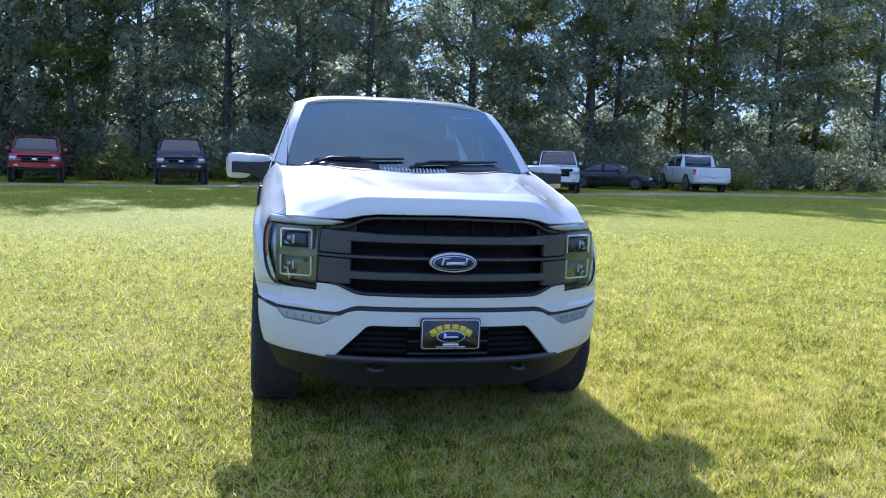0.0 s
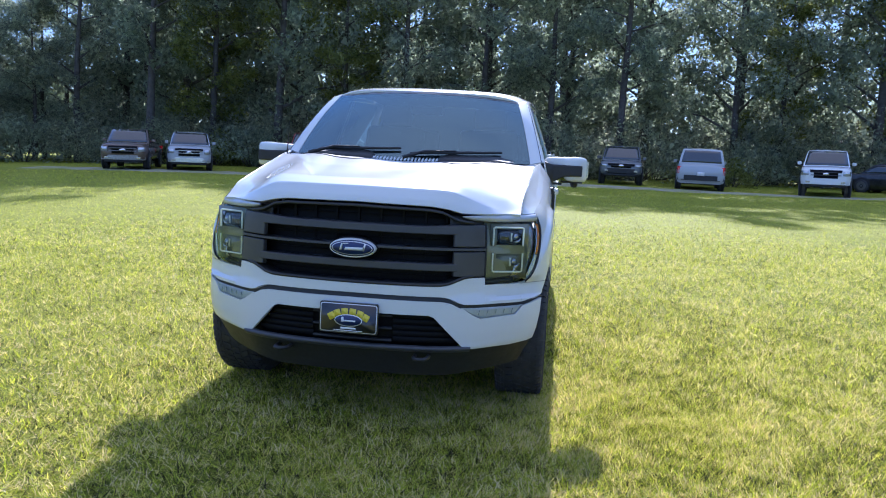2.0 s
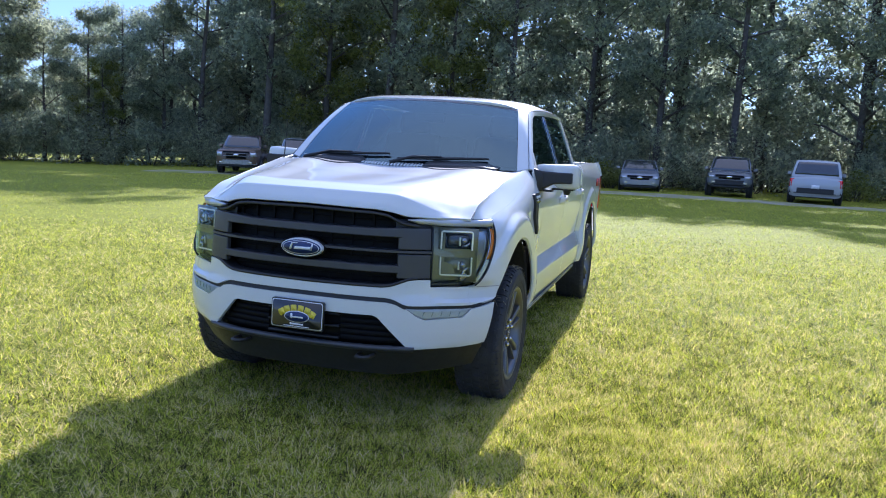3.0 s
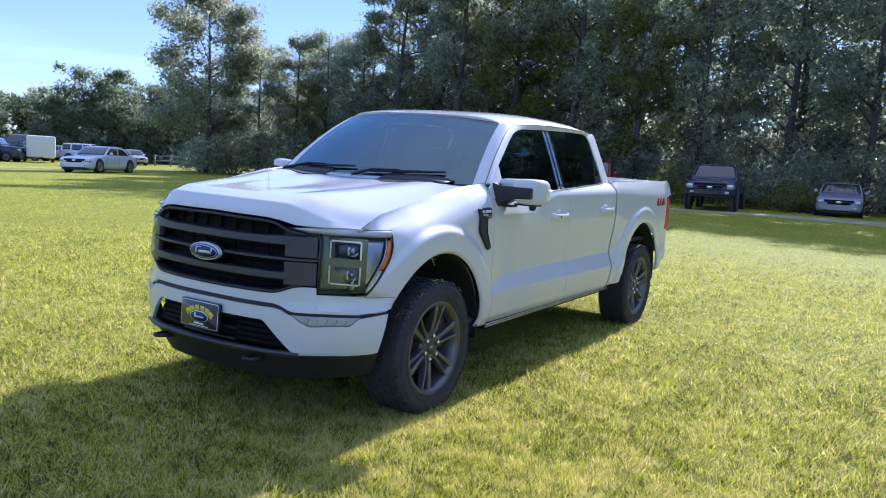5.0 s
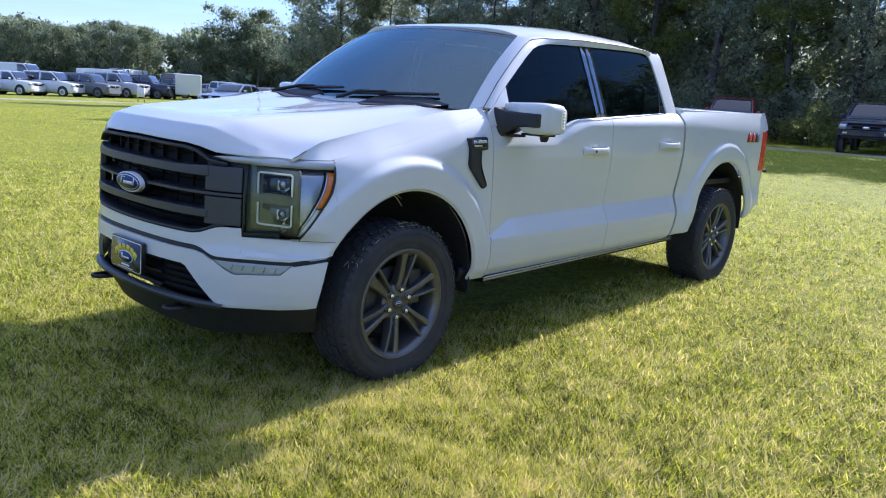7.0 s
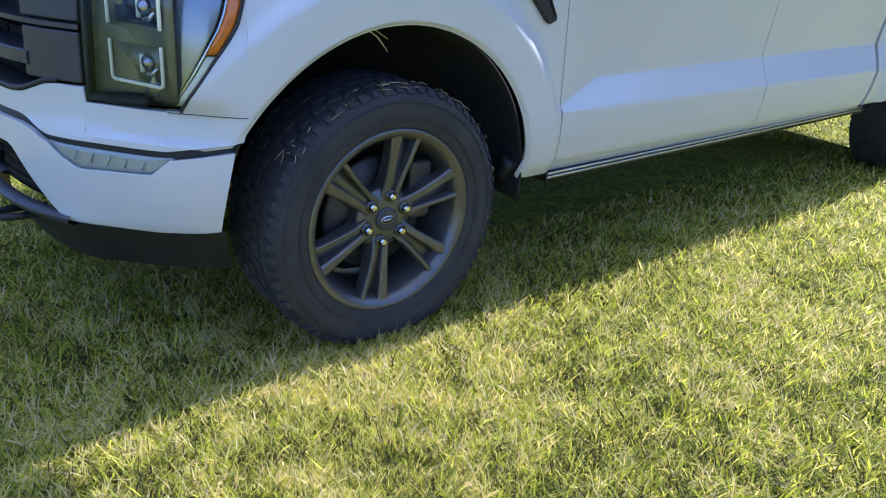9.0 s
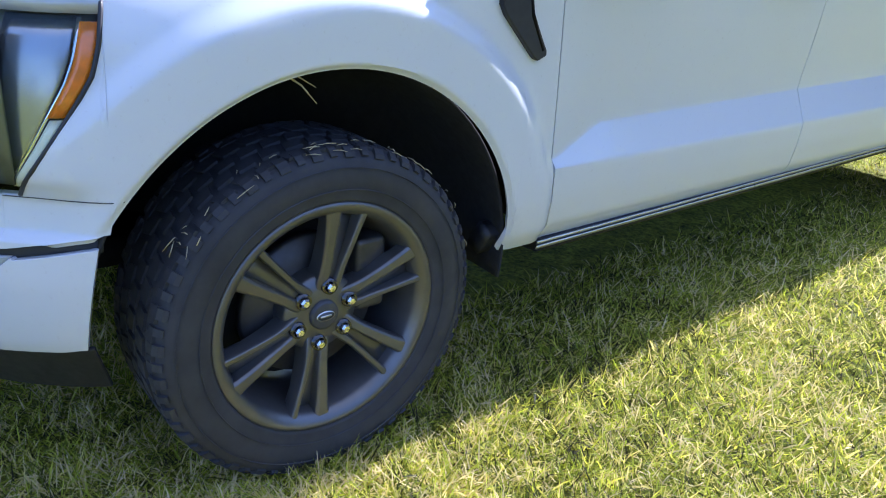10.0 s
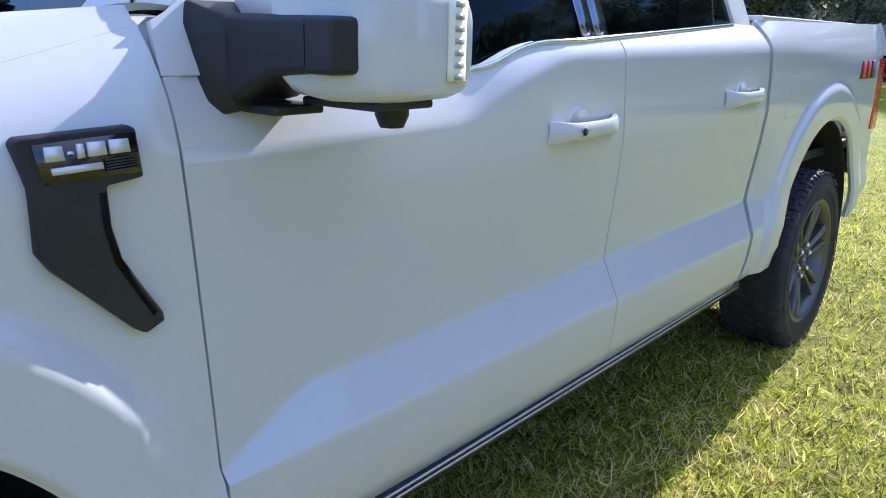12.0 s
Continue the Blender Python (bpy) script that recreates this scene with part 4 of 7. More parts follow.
# frame of the cab: windscreen pillar and roof rail in one strip, from the screen's and roof's edge to the side windows
FRAME_OUT = [(0.685, 1.392), (0.842, 1.523), (1.00, 1.632), (1.10, 1.700), (1.18, 1.748), (1.25, 1.773), (1.35, 1.790), (1.74, 1.808), (2.30, 1.824), (2.58, 1.826), (2.64, 1.808)]


def frame_point(q, t):
    """q from 0 at the foot of the pillar over 1 at the roof's front corner to 2 at the back; t from the inner edge to the window."""
    if q < 1:
        a = screen(1.0, q) + Vector((0.003, 0.0, 0.002))
        yb = 0.685 + (1.235 - 0.685) * q
    else:
        y = 1.16 + (2.70 - 1.16) * (q - 1)
        a = Vector((roof_x(y) + 0.001, y, roof_z(1.0, y) + 0.001))
        yb = 1.235 + (2.64 - 1.235) * (q - 1)
    b = Vector(side(yb, lerp(yb, [p[0] for p in FRAME_OUT], [p[1] for p in FRAME_OUT])))
    k = 1 - step(0.75, 1.15, q)
    bulge = Vector((0.022, -0.012, 0.010)) * k + Vector((0.016, 0, 0.012)) * (1 - k)
    return a.lerp(b, t) + bulge * math.sin(math.pi * t) * 0.9


qs = spread(0, 0.9, 18) + spread(0.93, 1.12, 10) + spread(1.16, 2.0, 22)
pair("cab_frame", grid([[tuple(frame_point(q, t)) for t in np.linspace(0, 1, 8)] for q in qs], (1, -0.2, 0.4)), M_WHITE, truck, "white windscreen pillar and roof rail", thick=0.015, bevel=0.003)
pair("door_shut_line", tube([tuple(frame_point(q, 0.55) + Vector((0.0006, -0.0003, 0.0003))) for q in spread(0.0, 1.98, 50)], 0.0024, 5), M_TRIM, truck)
rows = []
for t in np.linspace(0, 1, 18):
    z = 1.40 + 0.432 * t
    ya = lerp(z, [1.40, 1.44, 1.60, 1.72, 1.78, 1.81, 1.826], [2.765, 2.752, 2.715, 2.685, 2.665, 2.645, 2.62])
    yb = lerp(z, [1.38, 1.45, 1.72, 1.80, 1.835, 1.866], [2.945, 2.93, 2.875, 2.862, 2.848, 2.81])
    rows.append([side(ya + (yb - ya) * f, z, -0.012 * f * f) for f in np.linspace(0, 1, 6)])
pair("rear_pillar", grid(rows, (1, 0, 0.2)), M_WHITE, truck, "white rear pillar", thick=0.015, bevel=0.003)


def win_front(y):
    return min(win_top(y), lerp(y, [0.70, 0.76], [1.40, 1.47])) if y < 0.76 else win_top(y)


pair("front_side_window", columns(spread(0.71, 1.815, 40), lambda y: belt(y) - 0.01, win_front, 10, lambda y, z: side(y, z, -0.012), (1, 0, 0)), M_TINT, truck, "dark tinted side window", thick=0.004)
rear_hi = lambda y: min(win_top(min(y, 2.64)), lerp(y, [2.62, 2.665, 2.715, 2.752, 2.77], [1.826, 1.79, 1.61, 1.45, 1.40]))
pair("rear_side_window", columns(spread(1.865, 2.768, 40), lambda y: belt(y) - 0.01, lambda y: max(belt(y), rear_hi(y)), 10, lambda y, z: side(y, z, -0.012), (1, 0, 0)), M_TINT, truck, "dark tinted side window", thick=0.004)
for k, (ya, yb) in enumerate((((1.780, 1.720), (1.838, 1.778)), ((1.845, 1.785), (1.905, 1.845)))):
    rows = [[side(ya[0] + (ya[1] - ya[0]) * t + (yb[0] - ya[0]) * f, 1.335 + 0.475 * t, -0.004) for f in (0, 0.5, 1)] for t in np.linspace(0, 1, 8)]
    pair("door_pillar", grid(rows, (1, 0, 0.1)), M_PILLAR, truck, "gloss black door pillar", thick=0.01)
bright = [body(S_SIDE + y, belt(y) - 0.001, 0.002) for y in spread(1.30, 2.72, 40)]
pair("belt_moulding", tube(bright, 0.006, 6), M_CHROME, truck, "thin chrome belt moulding")
sail = [[side(y, z, 0.002) for z in spread(1.30, hi, 4)] for y, hi in ((0.6385, 1.372), (0.665, 1.385), (0.72, 1.425), (0.78, 1.478), (0.835, 1.512))]
pair("window_sail", grid(sail, (1, 0, 0.1)), M_WHITE, truck, thick=0.01, bevel=0.002)

# back of the cab, bed, tailgate
part("cab_back", grid([[(u * lerp(t, [0, 1], [0.88, 0.72]), 2.945 - 0.10 * t, 0.60 + 1.245 * t if t > 0 else 0.60) for t in np.linspace(0, 1, 8)] for u in spread(-1, 1, 9)], (0, 1, 0)), M_WHITE, truck, thick=0.02)
part("back_window", grid([[(u * lerp(t, [0, 1], [0.74, 0.64]), 2.90 - 0.06 * t + 0.03, 1.43 + 0.34 * t) for t in np.linspace(0, 1, 5)] for u in spread(-1, 1, 9)], (0, 1, 0)), M_TINT, truck, thick=0.004)
part("bed_floor", boxed(0, 3.80, 0.86, 1.72, 1.66, 0.04), M_TRIM, truck, smooth=False)
part("bed_front", boxed(0, 2.985, 1.14, 1.72, 0.04, 0.58), M_WHITE, truck, smooth=False)
part("tailgate", boxed(0, 4.655, 1.14, 1.62, 0.07, 0.62), M_WHITE, truck, bevel=0.015)
tl = [[(x, y, z) for x, y in ((0.968, 4.515 + 0.06 * (1.3 - z)), (0.978, 4.59 + 0.06 * (1.3 - z)), (0.958, 4.668 + 0.09 * (1.3 - z)), (0.86, 4.70 + 0.08 * (1.3 - z)))] for z in spread(0.945, 1.295, 8)]
lamps = pair("tail_lamp", grid(tl, (1, 0.5, 0)), M_RED, truck, "tall red tail lamp", thick=0.03, bevel=0.006)
rb = [[(x, y, z) for z in (0.66, 0.70, 0.90, 0.94)] for x, y in [(-0.93, 4.74), (-0.90, 4.86), (-0.80, 4.93), (0, 4.97), (0.80, 4.93), (0.90, 4.86), (0.93, 4.74)]]
part("rear_bumper", grid(rb, (0, 1, 0)), M_CHROME, truck, "chrome rear bumper", thick=0.05, bevel=0.01)
part("bumper_step", boxed(0, 4.82, 0.925, 1.8, 0.24, 0.03), M_TRIM, truck, smooth=False)

# dark strip set behind the cab and bed gap, for the gap's shade
pair("shut_gap", grid([[body(S_SIDE + BED0(z) - 0.015 + d, z, -0.045) for d in (-0.03, 0, 0.03)] for z in spread(0.47, 1.40, 16)], (1, 0, 0)), M_MESH, truck, thick=0.004)

# dark strips behind the door gaps stand in for the shade inside them
for dd in (DOOR1, DOOR2):
    pair("door_gap_backing", grid([[body(S_SIDE + dd(z) + d, z, -0.016) for d in (-0.02, 0, 0.02)] for z in spread(0.47, 1.29, 24)], (1, 0, 0)), M_LINER, truck, thick=0.003)

# fuel door, handles
fd = skin([S_SIDE + v for v in spread(3.17, 3.325, 8)], lambda s: 1.085, lambda s: 1.25, 8, extra=0.0015)
part("fuel_door", mirrored(mirrored(fd)), M_WHITE, truck, thick=0.006, bevel=0.003)
fd.free()


def handle(y0, y1, z, key):
    """A pull handle over a shallow cup."""
    x0 = body(S_SIDE + (y0 + y1) / 2, z)[0]
    rows = []
    for t in np.linspace(0, 1, 14):
        y = y0 + (y1 - y0) * t
        lift = 0.034 * (1 - abs(2 * t - 1) ** 6) + 0.006
        h = 0.0185 + 0.009 * abs(2 * t - 1) ** 3
        rows.append([(x0 + lift - 0.022, y, z + h * 0.92), (x0 + lift - 0.006, y, z + h), (x0 + lift, y, z + h * 0.5), (x0 + lift, y, z - h * 0.5), (x0 + lift - 0.006, y, z - h), (x0 + lift - 0.022, y, z - h * 0.92)])
    h1 = grid(rows, (1, 0, 0))
    for sgn in (1, -1):
        hb = part("door_handle", h1.copy() if sgn > 0 else mirrored(h1), M_WHITE, truck, "white pull handle", thick=0.012, bevel=0.002)
        cup = lathe([(0.001, 0.0012), (0.036, 0.0012), (0.041, 0.005), (0.047, 0.005), (0.053, -0.004)], 28, Matrix.Translation((x0 + 0.0005, (y0 + y1) / 2 - 0.02, z + 0.010)) @ Matrix.Diagonal((1, 1.15, 0.85, 1)))
        part("handle_cup", cup if sgn > 0 else mirrored(cup), M_WHITE, hb)
        if key and sgn > 0:
            part("key_hole", lathe([(0.001, 0.003), (0.008, 0.003), (0.010, 0.0)], 12, Matrix.Translation((x0 + 0.044, y0 + 0.09, z))), M_TRIM, hb)
    h1.free()


handle(1.545, 1.845, 1.158, True)
handle(2.555, 2.865, 1.186, False)

# fender badge and vent
def side_plate(outline, depth, base=0.0, at_y=None):
    """A flat outline in (y, z) laid on the fender, outwards by depth."""
    bm = bmesh.new()
    a = [bm.verts.new((body(S_SIDE + y, z)[0] + base - 0.004, y, z)) for y, z in outline]
    b = [bm.verts.new((body(S_SIDE + y, z)[0] + base + depth, y, z)) for y, z in outline]
    bm.faces.new(a)
    bm.faces.new(b)
    for i in range(len(a)):
        j = (i + 1) % len(a)
        bm.faces.new((a[i], a[j], b[j], b[i]))
    bmesh.ops.recalc_face_normals(bm, faces=bm.faces[:])
    return bm


for sgn in (1, -1):
    def sp(name, bm, mat, parent, label="", **kw):
        return part(name, bm if sgn > 0 else mirrored(bm), mat, parent, label, **kw)
    vent = sp("fender_vent", side_plate([(0.420, 1.232), (0.432, 1.178), (0.432, 1.10), (0.448, 1.075), (0.548, 0.975), (0.562, 0.966), (0.590, 0.978), (0.588, 0.992), (0.537, 1.075), (0.526, 1.12), (0.524, 1.172), (0.574, 1.178), (0.571, 1.240), (0.562, 1.244), (0.428, 1.238)], 0.016), M_TRIM, truck,
              "black fender vent with a name plate", bevel=0.004)
    sp("name_plate", side_plate([(0.441, 1.229), (0.446, 1.182), (0.570, 1.186), (0.566, 1.236)], 0.0045, 0.014), M_GLOSS, vent, "gloss black plate with silver lettering bars")
    for y0, w, z0, h in ((0.452, 0.022, 1.209, 0.017), (0.478, 0.008, 1.215, 0.004), (0.490, 0.009, 1.210, 0.017), (0.503, 0.023, 1.211, 0.017), (0.530, 0.026, 1.212, 0.017)):
        sp("lettering_bar", side_plate([(y0, z0), (y0 + w, z0 + 0.001), (y0 + w - 0.001, z0 + h), (y0 + 0.001, z0 + h)], 0.003, 0.0185), M_SILVER, vent)
    sp("lettering_line", side_plate([(0.458, 1.193), (0.520, 1.195), (0.519, 1.203), (0.457, 1.201)], 0.0015, 0.0185), M_SILVER, vent)
    for k in range(5):
        sp("plate_line", side_plate([(0.524, 1.190 + 0.0035 * k), (0.567, 1.192 + 0.0035 * k), (0.567, 1.1935 + 0.0035 * k), (0.524, 1.1915 + 0.0035 * k)], 0.001, 0.0185), M_GREY, vent)
    sp("vent_slot", side_plate([(0.512, 1.165), (0.520, 1.165), (0.522, 1.12), (0.532, 1.08), (0.580, 0.995), (0.572, 0.99), (0.525, 1.072), (0.514, 1.12)], 0.002, 0.0155), M_MESH, vent)
    # decal on the bed side: plain bars in red and grey
    for y0, w, mat in ((4.18, 0.085, M_REDPRINT), (4.275, 0.075, M_REDPRINT), (4.36, 0.085, M_GREY)):
        sp("bed_decal", side_plate([(y0, 1.205), (y0 + w, 1.205), (y0 + w - 0.012, 1.285), (y0 + 0.012, 1.285)], 0.0012, 0.004), mat, truck, "bed side decal bar")

# door mirrors
for sgn in (1, -1):
    def mp(name, bm, mat, parent, label="", **kw):
        return part(name, bm if sgn > 0 else mirrored(bm), mat, parent, label, **kw)
    secs = []
    for x, y0, y1, z0, z1 in ((0.900, 0.80, 0.90, 1.385, 1.420), (0.912, 0.775, 0.91, 1.372, 1.430), (0.96, 0.752, 0.92, 1.372, 1.436), (1.030, 0.748, 0.925, 1.368, 1.438), (1.040, 0.746, 0.93, 1.290, 1.439), (1.06, 0.745, 0.935, 1.276, 1.440),
                              (1.10, 0.755, 0.95, 1.270, 1.443), (1.160, 0.785, 0.965, 1.270, 1.441), (1.182, 0.815, 0.972, 1.275, 1.434), (1.193, 0.845, 0.975, 1.282, 1.420), (1.197, 0.88, 0.975, 1.300, 1.404)):
        ring = []
        for k in range(24):
            a = math.tau * k / 24
            c, s = math.cos(a), math.sin(a)
            e = 0.40
            ring.append((x, (y0 + y1) / 2 + (y1 - y0) / 2 * math.copysign(abs(c) ** e, c), (z0 + z1) / 2 + (z1 - z0) / 2 * math.copysign(abs(s) ** e, s)))
        secs.append(ring + [ring[0]])
    shell = grid(secs, (1, -1, 0))
    bmesh.ops.remove_doubles(shell, verts=shell.verts[:], dist=1e-5)
    bmesh.ops.holes_fill(shell, edges=[e for e in shell.edges if e.is_boundary])
    bmesh.ops.recalc_face_normals(shell, faces=shell.faces[:])
    mirror = mp("door_mirror", shell, M_WHITE, truck, "large white door mirror on a black arm", bevel=0.003)
    arm = grid([[(x, y, z) for y, z in ((0.84, z1), (0.745 + dy, z1), (0.735 + dy, z1 - 0.008), (0.735 + dy, z0 + 0.008), (0.745 + dy, z0), (0.84, z0))]
                for x, dy, z0, z1 in ((0.90, -0.03, 1.252, 1.386), (0.97, -0.012, 1.268, 1.386), (1.03, -0.002, 1.302, 1.385), (1.106, 0.004, 1.310, 1.384))], (0, -1, 0))
    mp("mirror_arm", arm, M_TRIM, mirror, "black mirror arm", bevel=0.004)
    mp("mirror_front_inset", boxed(1.124, 0.805, 1.347, 0.070, 0.130, 0.074), M_TRIM, mirror, "black inset", bevel=0.008)
    foot = []
    for x, y0, y1, z0, z1 in ((0.86, 0.686, 0.82, 1.236, 1.402), (0.905, 0.688, 0.82, 1.238, 1.402), (0.935, 0.698, 0.82, 1.242, 1.392), (0.965, 0.718, 0.82, 1.250, 1.380)):
        foot.append([(x, y1, z1), (x, y0 + 0.012, z1), (x, y0, z1 - 0.03), (x, y0 + 0.004, z0 + 0.02), (x, y0 + 0.018, z0), (x, y1, z0 + 0.012), (x, y1, z1)])
    fb = grid(foot, (0.5, -1, 0))
    bmesh.ops.holes_fill(fb, edges=[e for e in fb.edges if e.is_boundary])
    bmesh.ops.recalc_face_normals(fb, faces=fb.faces[:])
    mp("mirror_foot", fb, M_TRIM, mirror, "black mirror base on the door", bevel=0.004)
    mp("mirror_foot_plate", boxed(0.965, 0.80, 1.254, 0.12, 0.09, 0.014), M_TRIM, mirror, bevel=0.004)
    mp("mirror_glass", boxed(1.085, 0.966, 1.36, 0.18, 0.012, 0.125, m=None), M_CHROME, mirror, "mirror glass", bevel=0.004)
    mp("mirror_underside", boxed(1.09, 0.87, 1.267, 0.15, 0.12, 0.012), M_TRIM, mirror, bevel=0.004)
    mp("mirror_camera", lathe([(0.001, 0.02), (0.018, 0.018), (0.026, 0.0), (0.026, -0.012)], 12, Matrix.Translation((1.11, 0.90, 1.248)) @ pose(0, 0, 0, 0, 90, 0)), M_TRIM, mirror)
    ind = mp("mirror_indicator", grid([[(1.1925 + dx, 0.93 + dy, z) for dx, dy in ((0.008, -0.012), (0.0115, 0.008), (0.004, 0.034))] for z in spread(1.300, 1.410, 8)], (1, 0.2, 0)), M_DRL, mirror, "ribbed clear indicator", thick=0.004)
    for k in range(7):
        mp("indicator_rib", boxed(1.2025, 0.938, 1.306 + 0.0165 * k, 0.005, 0.018, 0.008), M_LAMPGREY, mirror)

# cabin
part("dashboard", merge([boxed(0, 0.80, 1.16, 1.60, 0.50, 0.26), boxed(0, 0.62, 1.27, 1.50, 0.32, 0.10)]), M_DASH, truck, "dark dashboard", bevel=0.03)
wheel_pts = [(0.38 + 0.185 * math.cos(a), 1.12 + 0.07 * math.sin(a), 1.27 + 0.17 * math.sin(a)) for a in np.linspace(0, math.tau, 25)]
sw = part("steering_wheel", tube(wheel_pts, 0.016, 8), M_SEAT, truck, "dark steering wheel")
part("steering_hub", boxed(0.38, 1.11, 1.26, 0.16, 0.06, 0.10), M_SEAT, sw, bevel=0.02)
for sgn in (1, -1):
    for yb, zz in ((1.62, 0.0), (2.55, 0.0)):
        st = part("seat", boxed(0.40 * sgn, yb - 0.10, 0.98, 0.52, 0.52, 0.18), M_SEAT, truck, "black leather seat", bevel=0.05)
        part("seat_back", boxed(0.40 * sgn, 0, 0.33, 0.50, 0.13, 0.66, m=Matrix.Translation((0, yb + 0.18, 0.98)) @ pose(0, 0, 0, -14, 0, 0)), M_SEAT, st, bevel=0.05)
        part("head_rest", boxed(0.40 * sgn, 0, 0.75, 0.28, 0.11, 0.19, m=Matrix.Translation((0, yb + 0.18, 0.98)) @ pose(0, 0, 0, -14, 0, 0)), M_SEAT, st, bevel=0.045)
part("cabin_floor", boxed(0, 1.75, 0.84, 1.66, 2.2, 0.05), M_DASH, truck, smooth=False)
part("head_lining", grid([[(0.66 * u, y, roof_z(u * 0.9, y) - 0.05) for y in spread(1.12, 2.74, 8)] for u in spread(-1, 1, 9)], (0, 0, -1)), M_DASH, truck, thick=0.01)
pair("door_lining", grid([[(0.855 if z < 1.2 else 0.845, y, z) for z in (0.86, 1.0, 1.2, 1.28)] for y in spread(0.75, 2.85, 4)], (-1, 0, 0)), M_DASH, truck, thick=0.03)
part("rear_view_mirror", boxed(0, 1.12, 1.73, 0.24, 0.03, 0.07), M_TRIM, truck, bevel=0.012)
part("aerial", tube([(-0.80, 0.34, 1.37), (-0.80, 0.36, 1.52), (-0.80, 0.38, 1.66)], [0.005, 0.0016, 0.0012], 6), M_TRIM, truck, "thin whip aerial")
# drops on the roof's edge and the top of the windscreen are left to the paint

# ---- the truck's wheels ----
M_STRAW = simple("dry_straw", (0.42, 0.36, 0.20), 0.8, var=0.3, scale=30)
R_TYRE, R_RIM = 0.412, 0.272


def make_tyre():
    prof = [(0.262, -0.105), (0.268, -0.118), (0.285, -0.128), (0.32, -0.140), (0.352, -0.141), (0.378, -0.136), (0.394, -0.126), (0.402, -0.112), (0.4035, -0.09), (0.405, 0.0),
            (0.4035, 0.09), (0.402, 0.112), (0.394, 0.126), (0.378, 0.136), (0.352, 0.141), (0.325, 0.140), (0.297, 0.131), (0.291, 0.132), (0.286, 0.124), (0.276, 0.118), (0.262, 0.105)]
    return lathe(prof, 96)


def tread_block(k, n, row):
    """One block of the tread."""
    a = math.tau * (k + (0.5 if row % 2 else 0)) / n
    x0, w, r = [(-0.098, 0.034, 0.402), (-0.049, 0.040, 0.4045), (0.0, 0.036, 0.405), (0.049, 0.040, 0.4045), (0.098, 0.034, 0.402)][row]
    span = math.tau / n * 0.72
    skew = [0.012, -0.012, 0.010, 0.012, -0.012][row]
    bm = bmesh.new()
    vs = []
    for rr in (r - 0.002, r + 0.0065):
        for xx, aa in ((x0 - w / 2, a - span / 2 - skew), (x0 + w / 2, a - span / 2 + skew), (x0 + w / 2, a + span / 2 + skew), (x0 - w / 2, a + span / 2 - skew)):
            vs.append(bm.verts.new((xx, rr * math.cos(aa), rr * math.sin(aa))))
    for f in ((4, 5, 6, 7), (0, 1, 5, 4), (1, 2, 6, 5), (2, 3, 7, 6), (3, 0, 4, 7)):
        bm.faces.new([vs[i] for i in f])
    bmesh.ops.recalc_face_normals(bm, faces=bm.faces[:])
    return bm


def shoulder_block(k, n, sgn):
    """A lug on the tyre's shoulder."""
    a = math.tau * k / n
    span = math.tau / n * (0.62 if k % 2 else 0.44)
    bm = bmesh.new()
    prof = [(0.411, 0.100), (0.4085, 0.119), (0.400, 0.130), (0.390 if k % 2 else 0.394, 0.1345)]
    rows = []
    for aa in (a - span / 2, a + span / 2):
        rows.append([bm.verts.new((sgn * x, r * math.cos(aa), r * math.sin(aa))) for r, x in prof] + [bm.verts.new((sgn * (x - 0.008), (r - 0.005) * math.cos(aa), (r - 0.006) * math.sin(aa))) for r, x in prof[::-1]])
    u, v = rows
    for i in range(len(u)):
        j = (i + 1) % len(u)
        bm.faces.new((u[i], u[j], v[j], v[i]))
    bm.faces.new(u)
    bm.faces.new(v[::-1])
    bmesh.ops.recalc_face_normals(bm, faces=bm.faces[:])
    return bm


def make_rim_barrel():
    prof = [(0.266, 0.124), (0.274, 0.131), (0.284, 0.131), (0.289, 0.124), (0.287, 0.116), (0.272, 0.108), (0.262, 0.098), (0.254, 0.06), (0.236, 0.0), (0.236, -0.09), (0.270, -0.11), (0.262, -0.12), (0.225, -0.10), (0.225, 0.0), (0.242, 0.06), (0.250, 0.10), (0.258, 0.118)]
    return lathe(prof, 72, closed=True)


def spoke(sgn):
    """One half of a double spoke, along +z from the hub to the rim; x is outwards."""
    rows = []
    for t in np.linspace(0, 1, 12):
        r = 0.058 + (0.283 - 0.058) * t
        c = sgn * lerp(t, [0, 0.3, 0.7, 1], [0.017, 0.020, 0.031, 0.040] if sgn < 0 else [0.020, 0.023, 0.036, 0.047])
        w = lerp(t, [0, 0.25, 0.7, 0.9, 1.0], [0.030, 0.027, 0.033, 0.042, 0.052] if sgn < 0 else [0.026, 0.017, 0.017, 0.020, 0.026])
        x = lerp(t, [0, 0.15, 0.5, 0.85, 1], [0.088, 0.098, 0.110, 0.118, 0.121])
        d = lerp(t, [0, 0.5, 1], [0.06, 0.045, 0.035])
        q = 0.35
        rows.append([(x - d, c - w / 2, r), (x - 0.006, c - w / 2, r), (x, c - w / 2 + w * 0.18, r), (x + 0.001, c + w * 0.5 - w * 0.18, r), (x - 0.006, c + w / 2, r), (x - d, c + w / 2, r)])
    return grid(rows, (1, 0, 0))


